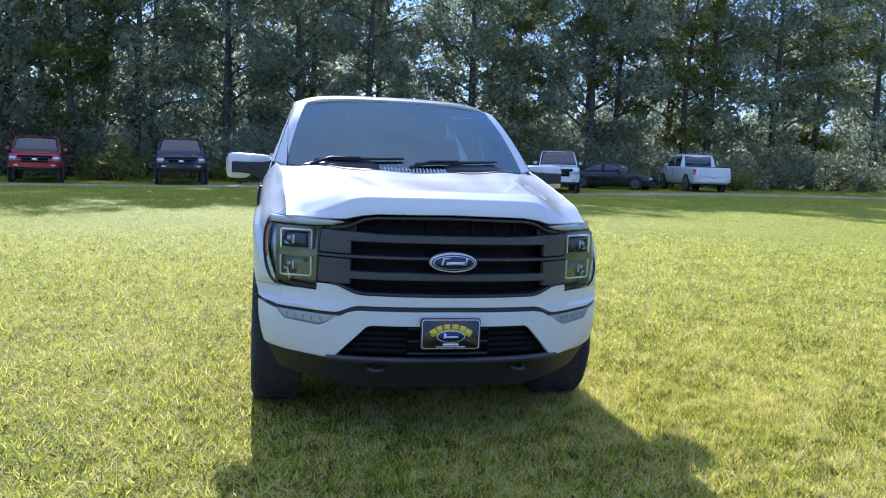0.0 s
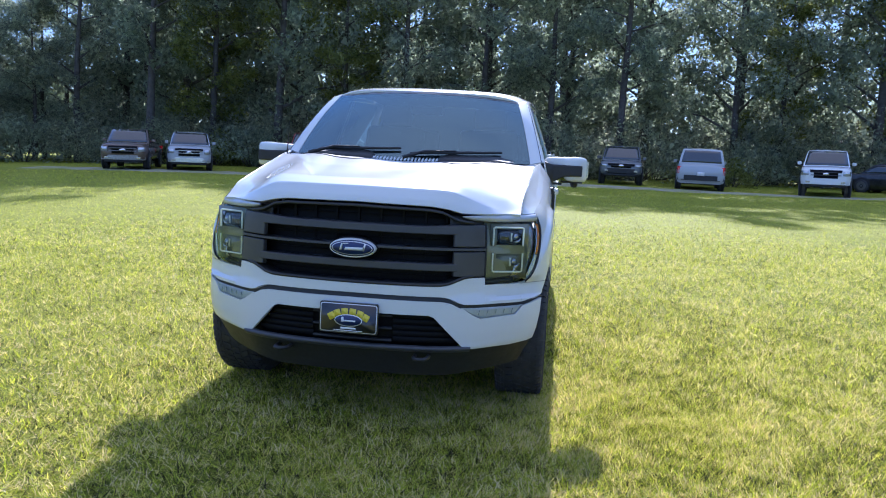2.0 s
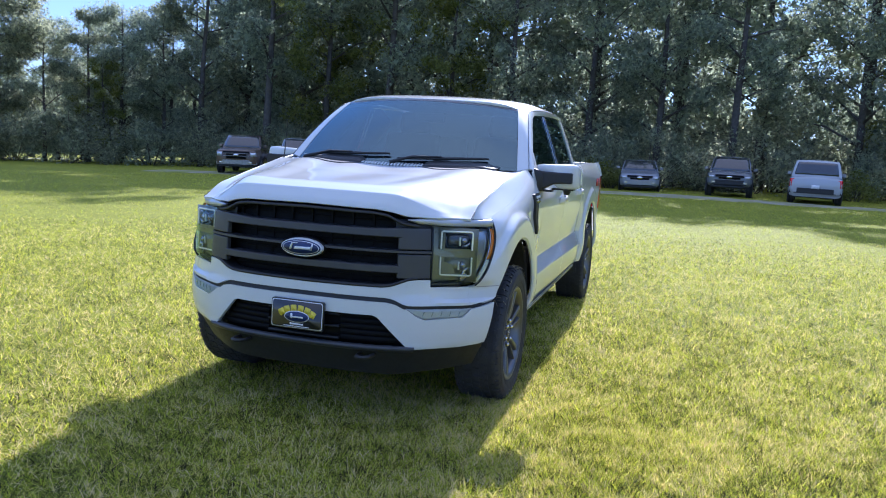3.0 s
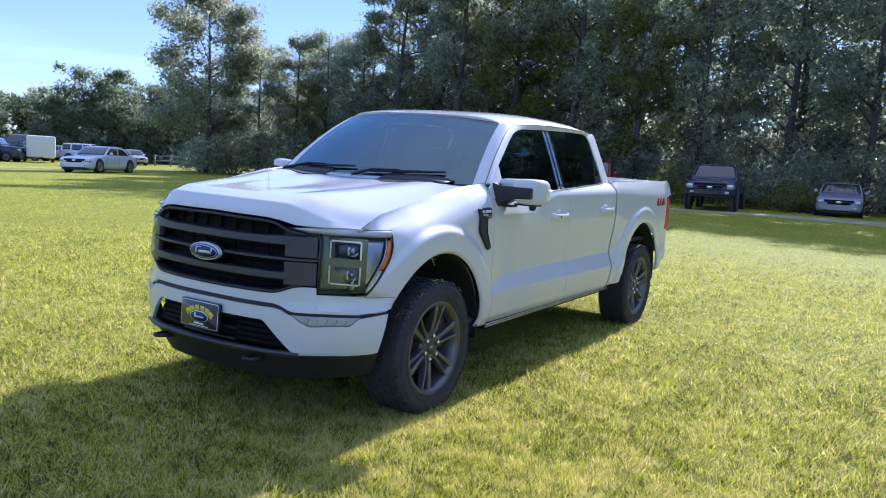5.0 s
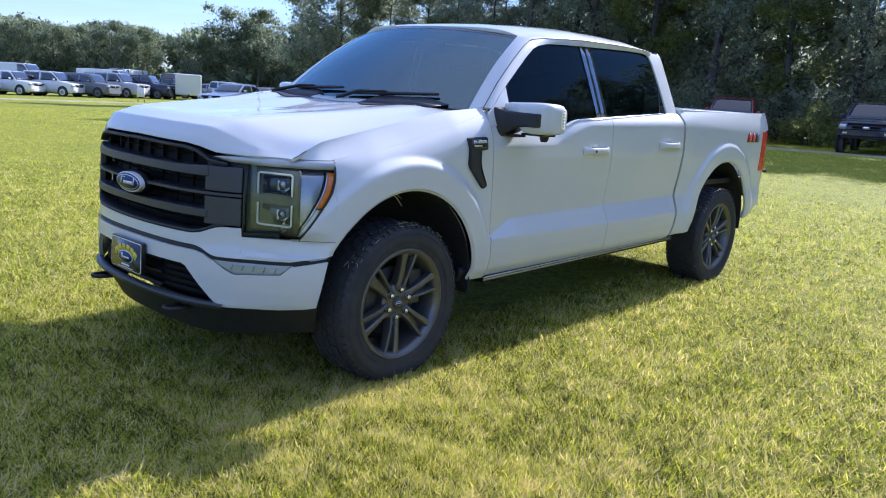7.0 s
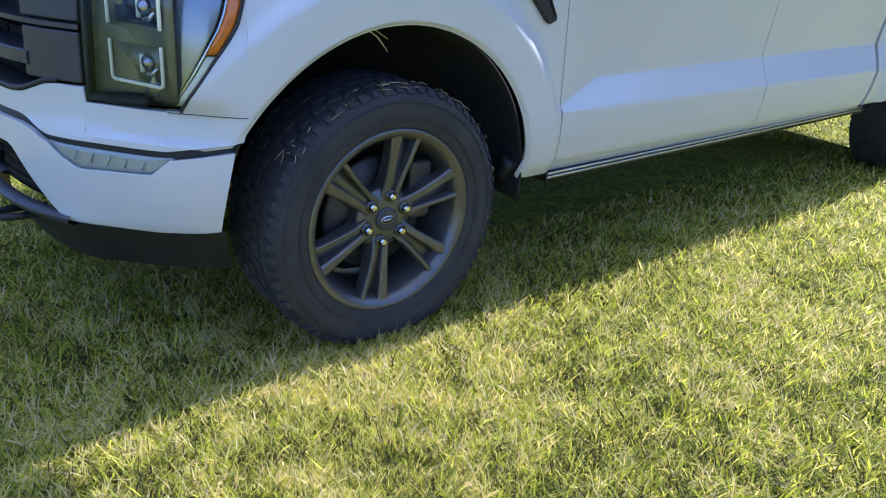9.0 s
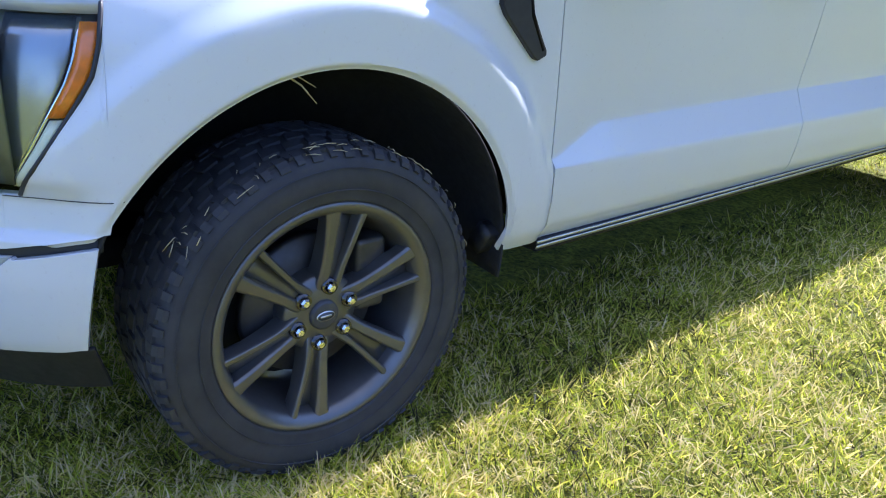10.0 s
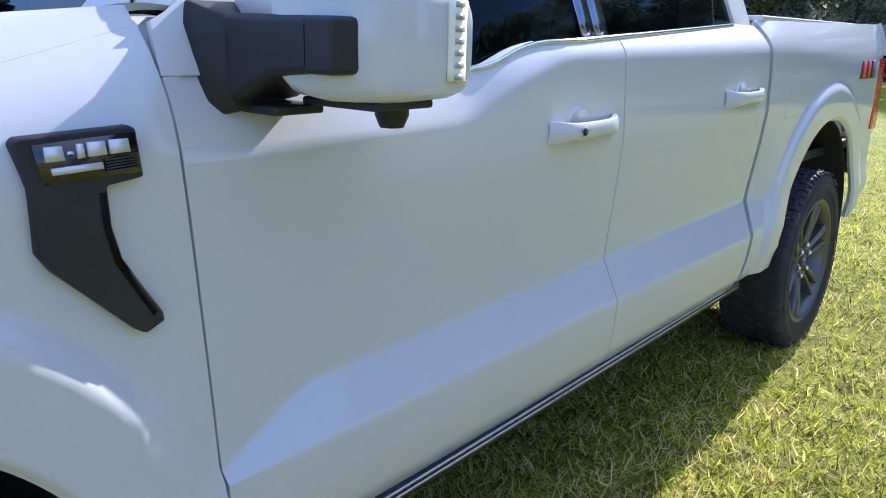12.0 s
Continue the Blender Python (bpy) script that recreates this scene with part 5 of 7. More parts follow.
def make_wheel(at, sgn, label, steer=0.0):
    """A wheel with its outer face towards +x (sgn 1) or -x (sgn -1)."""
    m = Matrix.Translation(at) @ pose(0, 0, 0, 0, 0, steer + (0 if sgn > 0 else 180))

    def wp(name, bm, mat, parent, lab="", **kw):
        bmesh.ops.transform(bm, matrix=m, verts=bm.verts[:])
        return part(name, bm, mat, parent, lab, **kw)
    wheel = wp("wheel", make_rim_barrel(), M_RIM, truck, label)
    tyre = wp("tyre", make_tyre(), M_TYRE, wheel, "black all-terrain tyre with bits of grass")
    tr = wp("tread", merge([tread_block(k, 46, r) for r in range(5) for k in range(46)]), M_TYRE, tyre, smooth=False)
    tr["kind"] = "stuff"
    tr = wp("tread_shoulder", merge([shoulder_block(k, 64, s) for s in (1, -1) for k in range(64)]), M_TYRE, tyre, smooth=False)
    tr["kind"] = "stuff"
    wp("sidewall_rib", merge([lathe([(r - 0.0015, 0.1395), (r, 0.1425), (r + 0.0015, 0.1395)], 72) for r in (0.368, 0.318)]), M_TYRE, tyre)
    for k in range(6):
        rot = pose(0, 0, 0, 60 * k - 11, 0, 0)
        for s in (1, -1):
            b = spoke(s)
            bmesh.ops.transform(b, matrix=rot, verts=b.verts[:])
            wp("spoke", b, M_RIM, wheel, bevel=0.003)
        rib = grid([[(lerp(t, [0, 0.25, 1], [0.086, 0.086, 0.080]), y, 0.05 + 0.215 * t) for y in (-lerp(t, [0, 1], [0.016, 0.040]), 0, lerp(t, [0, 1], [0.018, 0.045]))] for t in np.linspace(0, 1, 5)], (1, 0, 0))
        bmesh.ops.transform(rib, matrix=rot, verts=rib.verts[:])
        wp("spoke_web", rib, M_RIM, wheel, thick=0.02)
        nut = lathe([(0.001, 0.112), (0.008, 0.111), (0.0118, 0.106), (0.0118, 0.078), (0.016, 0.078)], 6)
        bmesh.ops.transform(nut, matrix=rot @ Matrix.Translation((0, 0, 0.0715)), verts=nut.verts[:])
        wp("lug_nut", nut, M_CHROME, wheel, "chrome lug nut", smooth=False)
        ring = lathe([(0.0125, 0.080), (0.013, 0.1005), (0.0185, 0.1015), (0.021, 0.08)], 18)
        bmesh.ops.transform(ring, matrix=rot @ Matrix.Translation((0, 0, 0.0715)), verts=ring.verts[:])
        wp("lug_seat", ring, M_GLOSS, wheel)
    wp("hub", lathe([(0.001, 0.092), (0.046, 0.092), (0.060, 0.090), (0.092, 0.082), (0.098, 0.072), (0.098, 0.03)], 48), M_RIM, wheel)
    cap = wp("centre_cap", lathe([(0.001, 0.103), (0.030, 0.103), (0.036, 0.100), (0.038, 0.088)], 32), M_GREY, wheel, "dark centre cap with an oval mark")
    wp("cap_mark", prism(oval(0.024, 0.0125), 0.0015, Matrix.Translation((0.103, 0, 0)) @ pose(0, 0, 0, 90, 0, 90)), M_ALU, cap)
    wp("cap_mark_field", prism(oval(0.0215, 0.0100), 0.0008, Matrix.Translation((0.1045, 0, 0)) @ pose(0, 0, 0, 90, 0, 90)), M_GREY, cap)
    wp("cap_mark_bar", prism(rect(0.030, 0.005, 0.002), 0.0006, Matrix.Translation((0.1052, 0, 0)) @ pose(0, 0, 0, 90, 0, 90)), M_ALU, cap)
    wp("brake_disc", lathe([(0.06, 0.030), (0.175, 0.030), (0.178, 0.02), (0.178, -0.002), (0.06, -0.002)], 48), M_DARKSTEEL, wheel)
    wp("brake_caliper", boxed(0.02, 0.145, 0.06, 0.10, 0.085, 0.19), M_DARKSTEEL, wheel, bevel=0.015)
    rng = np.random.default_rng(5)
    bits = []
    for k in range(46):
        a, x, q = rng.uniform(0.6, 2.9), rng.uniform(0.05, 0.137), rng.uniform(0, 6.28)
        rr = 0.414 - 0.012 * max(0, (x - 0.11) / 0.027) ** 2
        p = Vector((x, -rr * math.cos(a), rr * math.sin(a)))
        d = Vector((math.cos(q) * 0.6, -math.sin(q) * math.sin(a), -math.sin(q) * math.cos(a))) * rng.uniform(0.008, 0.022)
        bits.append(tube([p - d, p + Vector((0.003, 0, 0.003)), p + d], [0.0009, 0.0013, 0.0007], 4))
    wp("dry_grass", merge(bits), M_STRAW, tyre, "bits of dry grass")["kind"] = "stuff"
    wp("wheel_back", lathe([(0.001, -0.05), (0.22, -0.05)], 24), M_LINER, wheel)
    return wheel


W_X = 0.845
make_wheel((W_X, 0.0, 0.405), 1, "dark grey six-spoke alloy wheel")
make_wheel((W_X, 3.79, 0.405), 1, "dark grey six-spoke alloy wheel")
make_wheel((-W_X, 0.0, 0.405), -1, "dark grey six-spoke alloy wheel")
make_wheel((-W_X, 3.79, 0.405), -1, "dark grey six-spoke alloy wheel")

# dry stalks caught in the front wheel arch
stalk = thing("grass_stalk", "dry grass stalk hanging in the front wheel arch", "grass")
for line, thin in (([(0.93, -0.13, 0.985), (0.938, -0.10, 0.972), (0.945, -0.06, 0.945), (0.945, -0.025, 0.905)], [0.003, 0.0026, 0.0022, 0.0012]),
                   ([(0.935, -0.115, 0.978), (0.945, -0.075, 0.968), (0.95, -0.03, 0.940)], [0.002, 0.002, 0.001]),
                   ([(0.93, -0.22, 0.955), (0.94, -0.235, 0.93), (0.945, -0.262, 0.895)], [0.0018, 0.0016, 0.0008])):
    part("stem", tube(line, thin, 5), M_STRAW, stalk)

# ---- parked vehicles ----
M_CARS = {n: paint("car_paint_" + n, c) for n, c in (("red", (0.36, 0.010, 0.022)), ("navy", (0.012, 0.018, 0.045)), ("white", (0.72, 0.73, 0.74)), ("silver", (0.42, 0.43, 0.45)),
          ("brown", (0.10, 0.065, 0.045)), ("black", (0.012, 0.012, 0.014)), ("grey", (0.13, 0.14, 0.15)), ("pewter", (0.26, 0.27, 0.29)), ("blue", (0.03, 0.06, 0.16)))}
M_CARGLASS = simple("car_window", (0.02, 0.025, 0.03), 0.06, coat=1.0)
M_CARGLASS.node_tree.nodes["Principled BSDF"].inputs["Coat IOR"].default_value = 1.6
M_CARLAMP = simple("car_headlamp", (0.55, 0.56, 0.58), 0.15, 0.6, coat=1.0)
M_MUD = simple("dusty_tyre", (0.10, 0.09, 0.08), 0.9, var=0.3)


def body_loft(stations, crown):
    """Cross-sections along y: (y, half width, bottom, top)."""
    rows = []
    for y, w, z0, z1 in stations:
        h = z1 - z0
        half = [(w * 0.80, z0), (w * 0.95, z0 + 0.06), (w, z0 + h * 0.30), (w * 1.0, z0 + h * 0.62), (w * 0.975, z1 - 0.10 * min(1, h)), (w * 0.93, z1 - 0.03), (w * 0.86, z1), (w * 0.45, z1 + crown), (0, z1 + crown * 1.25)]
        ring = [(x, y, z) for x, z in half] + [(-x, y, z) for x, z in half[-2::-1]]
        rows.append(ring + [ring[0]])
    bm = grid(rows, (0, 0, 1))
    bmesh.ops.holes_fill(bm, edges=[e for e in bm.edges if e.is_boundary])
    bmesh.ops.recalc_face_normals(bm, faces=bm.faces[:])
    return bm


def vehicle(name, label, colour, kind, L, W, H, at, heading, group, wheel_r=0.36, clear=0.25, belt_h=None, trim=None, lamps=None, rack=False):
    """A parked car: its front towards -y before it is turned by heading. kind: pickup, suv, sedan, hatch or van."""
    mat = M_CARS[colour]
    x, y = at
    gz = ground_z(x, y)
    lean = math.degrees(math.atan((ground_z(x + 1, y) - ground_z(x - 1, y)) / 2))
    root = thing(name, label, {"pickup": "pickup truck", "suv": "car", "sedan": "car", "hatch": "car", "van": "van"}[kind], group)
    w = W / 2
    f, r = -L / 2, L / 2
    belt_h = belt_h or H * {"pickup": 0.655, "suv": 0.625, "sedan": 0.66, "hatch": 0.62, "van": 0.56}[kind]
    axle_f, axle_r = f + L * 0.175, r - L * (0.20 if kind == "pickup" else 0.19)
    hood = belt_h - (0.06 if kind in ("pickup", "suv") else 0.14 if kind == "sedan" else 0.12)
    ws0, ws1, b1, b0 = {"pickup": (0.235, 0.345, 0.60, 0.63), "suv": (0.24, 0.38, 0.93, 0.985), "sedan": (0.29, 0.44, 0.70, 0.85), "hatch": (0.22, 0.40, 0.90, 0.98), "van": (0.17, 0.30, 0.985, 0.995)}[kind]
    Y = lambda k: f + L * k
    deck = belt_h - 0.02 if kind != "sedan" else belt_h - 0.02
    st = [(f, w * 0.74, clear + 0.16, hood - 0.22), (f + 0.04, w * 0.86, clear + 0.08, hood - 0.10), (f + 0.14, w * 0.95, clear + 0.02, hood - 0.04), (f + 0.40, w * 0.99, clear, hood), (Y(ws0) - 0.05, w, clear, belt_h - 0.02),
          (Y(ws0) + 0.2, w, clear, belt_h), (Y(0.5), w, clear, belt_h), (Y(b0) - 0.1, w, clear, deck + 0.02), (r - 0.25, w * 0.985, clear + 0.04, deck), (r - 0.06, w * 0.95, clear + 0.10, deck - 0.03), (r, w * 0.88, clear + 0.18, deck - 0.10)]
    part("body", body_loft(st, 0.015), mat, root)
    # cabin: sections from the foot of the windscreen over the roof to the back, with rounded shoulders
    wb, wt2 = w * 0.93, w * (0.78 if kind != "van" else 0.88)
    zb, zt = belt_h - 0.03, H
    A, B, C, D = Y(ws0), Y(ws1), Y(b1), Y(b0)

    def roof(y):
        return lerp(y, [A, A + (B - A) * 0.5, B - 0.06, B + 0.16, (B + C) / 2, C - 0.16, C + 0.05 * (D - C), D], [zb, zb + (zt - zb) * 0.53, zt - 0.05, zt - 0.012, zt, zt - 0.012, zt - 0.05, zb])

    def wall(y, z, out=0.0):
        """A point on the cabin's side."""
        return (wb + (wt2 - wb) * ((z - zb) / (zt - zb)) ** 1.25 + out, y, z)
    rows = []
    for yc in spread(A, B - 0.06, 6) + spread(B, C, 7) + spread(C + 0.05 * (D - C), D, 5):
        h = roof(yc) - zb
        soft = min(0.09, h * 0.5)
        half = [wall(yc, zb + (h - soft) * t) for t in (0, 0.35, 0.7, 1.0)]
        x1 = half[-1][0]
        half += [(x1 - soft * 0.22, yc, zb + h - soft * 0.42), (x1 - soft * 0.75, yc, zb + h - soft * 0.08), (x1 * 0.55, yc, zb + h), (0, yc, zb + h + 0.008)]
        rows.append(half + [(-p[0], p[1], p[2]) for p in half[-2::-1]])
    part("cabin", grid(rows, (0, 0, 1)), mat, root)

    def screen_pane(y0, y1, share):
        """A pane on the sloping front or back of the cabin."""
        return grid([[(u * share * (wall(y, roof(y))[0] - 0.03), y, roof(y) + 0.010 + 0.010 * (1 - u * u)) for u in spread(-1, 1, 9)] for y in spread(y0, y1, 6)], (0, y0 - (A + D) / 2, 0.6))
    part("windscreen", screen_pane(A + 0.05 * (B - A), B - 0.05 - 0.05 * (B - A), 0.97), M_CARGLASS, root, thick=0.006)
    if kind == "pickup":
        part("rear_window", grid([[(u * wt2 * 0.9, D + (C - D) * t + 0.02, zb + 0.06 + (zt - zb - 0.16) * t) for u in spread(-1, 1, 5)] for t in (0, 0.5, 1)], (0, 1, 0.2)), M_CARGLASS, root, thick=0.006)
    elif kind != "van":
        part("rear_window", screen_pane(C + 0.16 * (D - C), C + 0.90 * (D - C), 0.92), M_CARGLASS, root, thick=0.006)
    cuts = {"pickup": [(0.08, 0.50), (0.54, 0.93)], "suv": [(0.07, 0.37), (0.40, 0.68), (0.72, 0.94)], "sedan": [(0.10, 0.50), (0.53, 0.90)], "hatch": [(0.08, 0.47), (0.51, 0.90)], "van": [(0.06, 0.26)]}[kind]
    for sg in (1, -1):
        for c0, c1 in cuts:
            y0, y1 = A + (D - A) * c0, A + (D - A) * c1
            pane = columns(spread(y0, y1, 9), lambda y: zb + 0.05, lambda y: max(zb + 0.06, min(roof(y) - 0.10, zt - 0.11)), 4, lambda y, z: wall(y, z, 0.008), (1, 0, 0))
            part("side_window", pane if sg > 0 else mirrored(pane), M_CARGLASS, root, thick=0.006)
        part("headlamp", grid([[(sg * w * kx, f + dy, z) for z in ((hood - 0.33 if kind == "pickup" else hood - 0.25), hood - 0.15)] for kx, dy in ((0.66, -0.022), (0.76, -0.02), (0.87, 0.018), (0.955, 0.11))], (sg * 0.4, -1, 0)), M_CARLAMP, root, thick=0.05)
        part("tail_lamp", grid([[(sg * w * kx, r - 0.02 + dy, z) for z in (deck - 0.42, deck - 0.10)] for kx, dy in ((0.78, 0.015), (0.90, 0.01), (0.985, -0.10))], (sg * 0.4, 1, 0)), M_RED, root, thick=0.04)
        mir = part("door_mirror", boxed(sg * (w + 0.09), Y(ws0) + 0.42, belt_h + 0.09, 0.17, 0.09, 0.14), mat if kind != "van" else M_TRIM, root, bevel=0.03)
        part("mirror_arm", boxed(sg * (w - 0.01), Y(ws0) + 0.42, belt_h + 0.04, 0.16, 0.05, 0.05), M_TRIM, mir)
        for ax in (axle_f, axle_r):
            # dark disc laid on the side for the shaded hollow of the arch
            part("arch_disc", lathe([(0.02, -0.10), (wheel_r * 1.15, -0.10), (wheel_r * 1.16, 0.0), (wheel_r * 1.10, 0.012), (0.02, 0.012)], 24, Matrix.Translation((sg * (w + 0.002), ax, wheel_r + 0.02)) @ pose(0, 0, 0, 0, 0, 0 if sg > 0 else 180)), M_LINER, root)
            wh = part("wheel", lathe([(0.02, 0.035), (wheel_r * 0.12, 0.035), (wheel_r * 0.16, 0.02), (wheel_r * 0.55, 0.035), (wheel_r * 0.66, 0.045), (wheel_r * 0.68, 0.0)], 20, Matrix.Translation((sg * (w - 0.01), ax, wheel_r - 0.02)) @ pose(0, 0, 0, 0, 0, 0 if sg > 0 else 180)), M_ALU if colour in ("white", "silver", "brown", "pewter") else M_RIM, root)
            part("tyre", lathe([(wheel_r * 0.64, -0.20), (wheel_r * 0.92, -0.22), (wheel_r, -0.19), (wheel_r, 0.01), (wheel_r * 0.92, 0.045), (wheel_r * 0.66, 0.04)], 24, Matrix.Translation((sg * (w - 0.01), ax, wheel_r - 0.02)) @ pose(0, 0, 0, 0, 0, 0 if sg > 0 else 180)), M_MUD if wheel_r > 0.40 else M_TYRE, wh)
    gw, g0, g1 = w * 0.62, hood - (0.44 if kind == "pickup" else 0.29), hood - 0.10
    part("grille", grid([[(gw * u, f - 0.012 + 0.02 * u * u, z) for z in spread(g0, g1, 3)] for u in spread(-1, 1, 7)], (0, -1, 0)), M_MESH, root, thick=0.03)
    for z in ((g0 + g1) / 2,) if kind != "pickup" else (g0 + (g1 - g0) * 0.36, g0 + (g1 - g0) * 0.70):
        part("grille_bar", boxed(0, f - 0.03, z, gw * 1.9, 0.02, 0.03), trim or M_GREY, root)
    part("badge", prism(oval(0.12, 0.05), 0.02, Matrix.Translation((0, f - 0.03, (g0 + g1) / 2)) @ pose(0, 0, 0, 90, 0, 0)), M_CHROME, root)
    b0_ = clear + (0.06 if kind == "pickup" else 0.10)
    part("front_bumper", grid([[(w * u, f - 0.05 + 0.26 * abs(u) ** 4, b0_ + z) for z in (0.0, 0.04, 0.17, 0.21)] for u in spread(-0.96, 0.96, 11)], (0, -1, 0)), trim or mat, root, thick=0.08, bevel=0.015)
    part("lower_grille", grid([[(w * 0.82 * u, f + 0.0 + 0.1 * abs(u) ** 4, z) for z in (clear - 0.04, b0_)] for u in spread(-1, 1, 9)], (0, -1, 0)), M_TRIM, root, thick=0.04)
    for sg in (1, -1):
        part("fog_lamp", boxed(sg * w * 0.68, f - 0.04, b0_ + 0.10, 0.16, 0.03, 0.07), M_CARLAMP if kind != "van" else M_TRIM, root, bevel=0.01)
        seam = tube([wall(A + (D - A) * 0.5 * (1 if kind != "van" else 0.6), z, 0.004) for z in (zb + 0.01, zb + 0.05)] , 0.006, 4)
        part("door_line", merge([boxed(w * 1.0 + 0.0015, A + (D - A) * c, (clear + belt_h) / 2 + 0.06, 0.006, 0.014, belt_h - clear - 0.30) for c in (0.04, 0.52)] + [seam]) if sg > 0 else mirrored(merge([boxed(w * 1.0 + 0.0015, A + (D - A) * c, (clear + belt_h) / 2 + 0.06, 0.006, 0.014, belt_h - clear - 0.30) for c in (0.04, 0.52)] + [seam])), M_TRIM, root)
    part("rear_bumper", grid([[(w * u, r + 0.05 - 0.2 * abs(u) ** 4, z) for z in (clear + 0.14, clear + 0.18, clear + 0.32, clear + 0.36)] for u in spread(-0.96, 0.96, 11)], (0, 1, 0)), trim or mat, root, thick=0.08, bevel=0.015)
    part("number_plate", boxed(0, r + 0.06 if kind != "pickup" else r + 0.06, clear + 0.42, 0.30, 0.02, 0.15), M_PRINT, root)
    part("underside", boxed(0, 0, clear + 0.02, W * 0.78, L * 0.8, 0.12), M_LINER, root, smooth=False)
    if kind == "pickup":
        # dark panel on the closed deck stands in for the bed's shaded inside
        part("bed_dark_panel", boxed(0, (Y(b0) + r) / 2 - 0.0, deck + 0.018, W * 0.80, r - Y(b0) - 0.16, 0.03), M_TRIM, root, smooth=False)
        part("tailgate", boxed(0, r + 0.004, deck - 0.26, W * 0.72, 0.05, 0.44), mat, root, bevel=0.02)
    if rack:
        for sg in (1, -1):
            part("roof_rail", tube([(sg * wt2 * 0.86, B + 0.2, zt - 0.02), (sg * wt2 * 0.86, B + 0.3, zt + 0.05), (sg * wt2 * 0.86, C - 0.3, zt + 0.05), (sg * wt2 * 0.86, C - 0.2, zt - 0.02)], 0.018, 6), M_TRIM, root)
    root.matrix_world = Matrix.Translation((x, y, gz)) @ pose(0, 0, 0, 0, -lean, 0) @ pose(0, 0, 0, 0, 0, heading)
    return root


TREE_CARS, LOT_CARS = "vehicles along the wood", "vehicles in the car park"
vehicle("pickup_truck", "brown older pickup truck with chrome bumper by the wood", "brown", "pickup", 5.4, 1.92, 1.78, (-18.6, 30.1), 20, TREE_CARS, 0.38, 0.34, trim=M_STEEL)
vehicle("pickup_truck", "silver older pickup truck with chrome bumper by the wood", "silver", "pickup", 5.4, 1.92, 1.74, (-16.5, 31.6), 24, TREE_CARS, 0.36, 0.30, trim=M_ALU)
vehicle("pickup_truck", "red lifted pickup truck with black grille by the wood", "red", "pickup", 5.7, 2.04, 1.96, (-11.1, 33.7), 12, TREE_CARS, 0.45, 0.56)
vehicle("pickup_truck", "dark blue lifted pickup truck on muddy tyres", "navy", "pickup", 5.8, 2.06, 2.00, (-5.0, 32.9), 7, TREE_CARS, 0.48, 0.62)
vehicle("sedan", "grey compact sedan parked before the bushes", "pewter", "sedan", 4.5, 1.80, 1.43, (-0.2, 34.9), 4, TREE_CARS, 0.32, 0.18)
vehicle("sport_utility_vehicle", "dark off-road vehicle with grey hood in the shade", "grey", "suv", 4.5, 1.90, 1.78, (3.9, 34.4), -4, TREE_CARS, 0.40, 0.42, trim=M_TRIM)
vehicle("sport_utility_vehicle", "silver sport utility vehicle parked tail to the field", "silver", "suv", 4.9, 2.0, 1.80, (7.3, 33.0), 172, TREE_CARS, 0.37, 0.28, trim=M_TRIM, rack=True)
vehicle("pickup_truck", "white lifted pickup truck facing the field", "white", "pickup", 5.3, 1.92, 1.95, (12.5, 32.2), -17, TREE_CARS, 0.42, 0.46)
vehicle("sedan", "black low sedan in the shade of trees", "black", "sedan", 4.7, 1.85, 1.40, (17.2, 36.2), 48, TREE_CARS, 0.33, 0.17)
vehicle("pickup_truck", "white crew cab pickup truck with black side stripes", "white", "pickup", 5.9, 2.03, 1.96, (21.6, 35.6), 171, TREE_CARS, 0.41, 0.36, trim=M_SILVER)
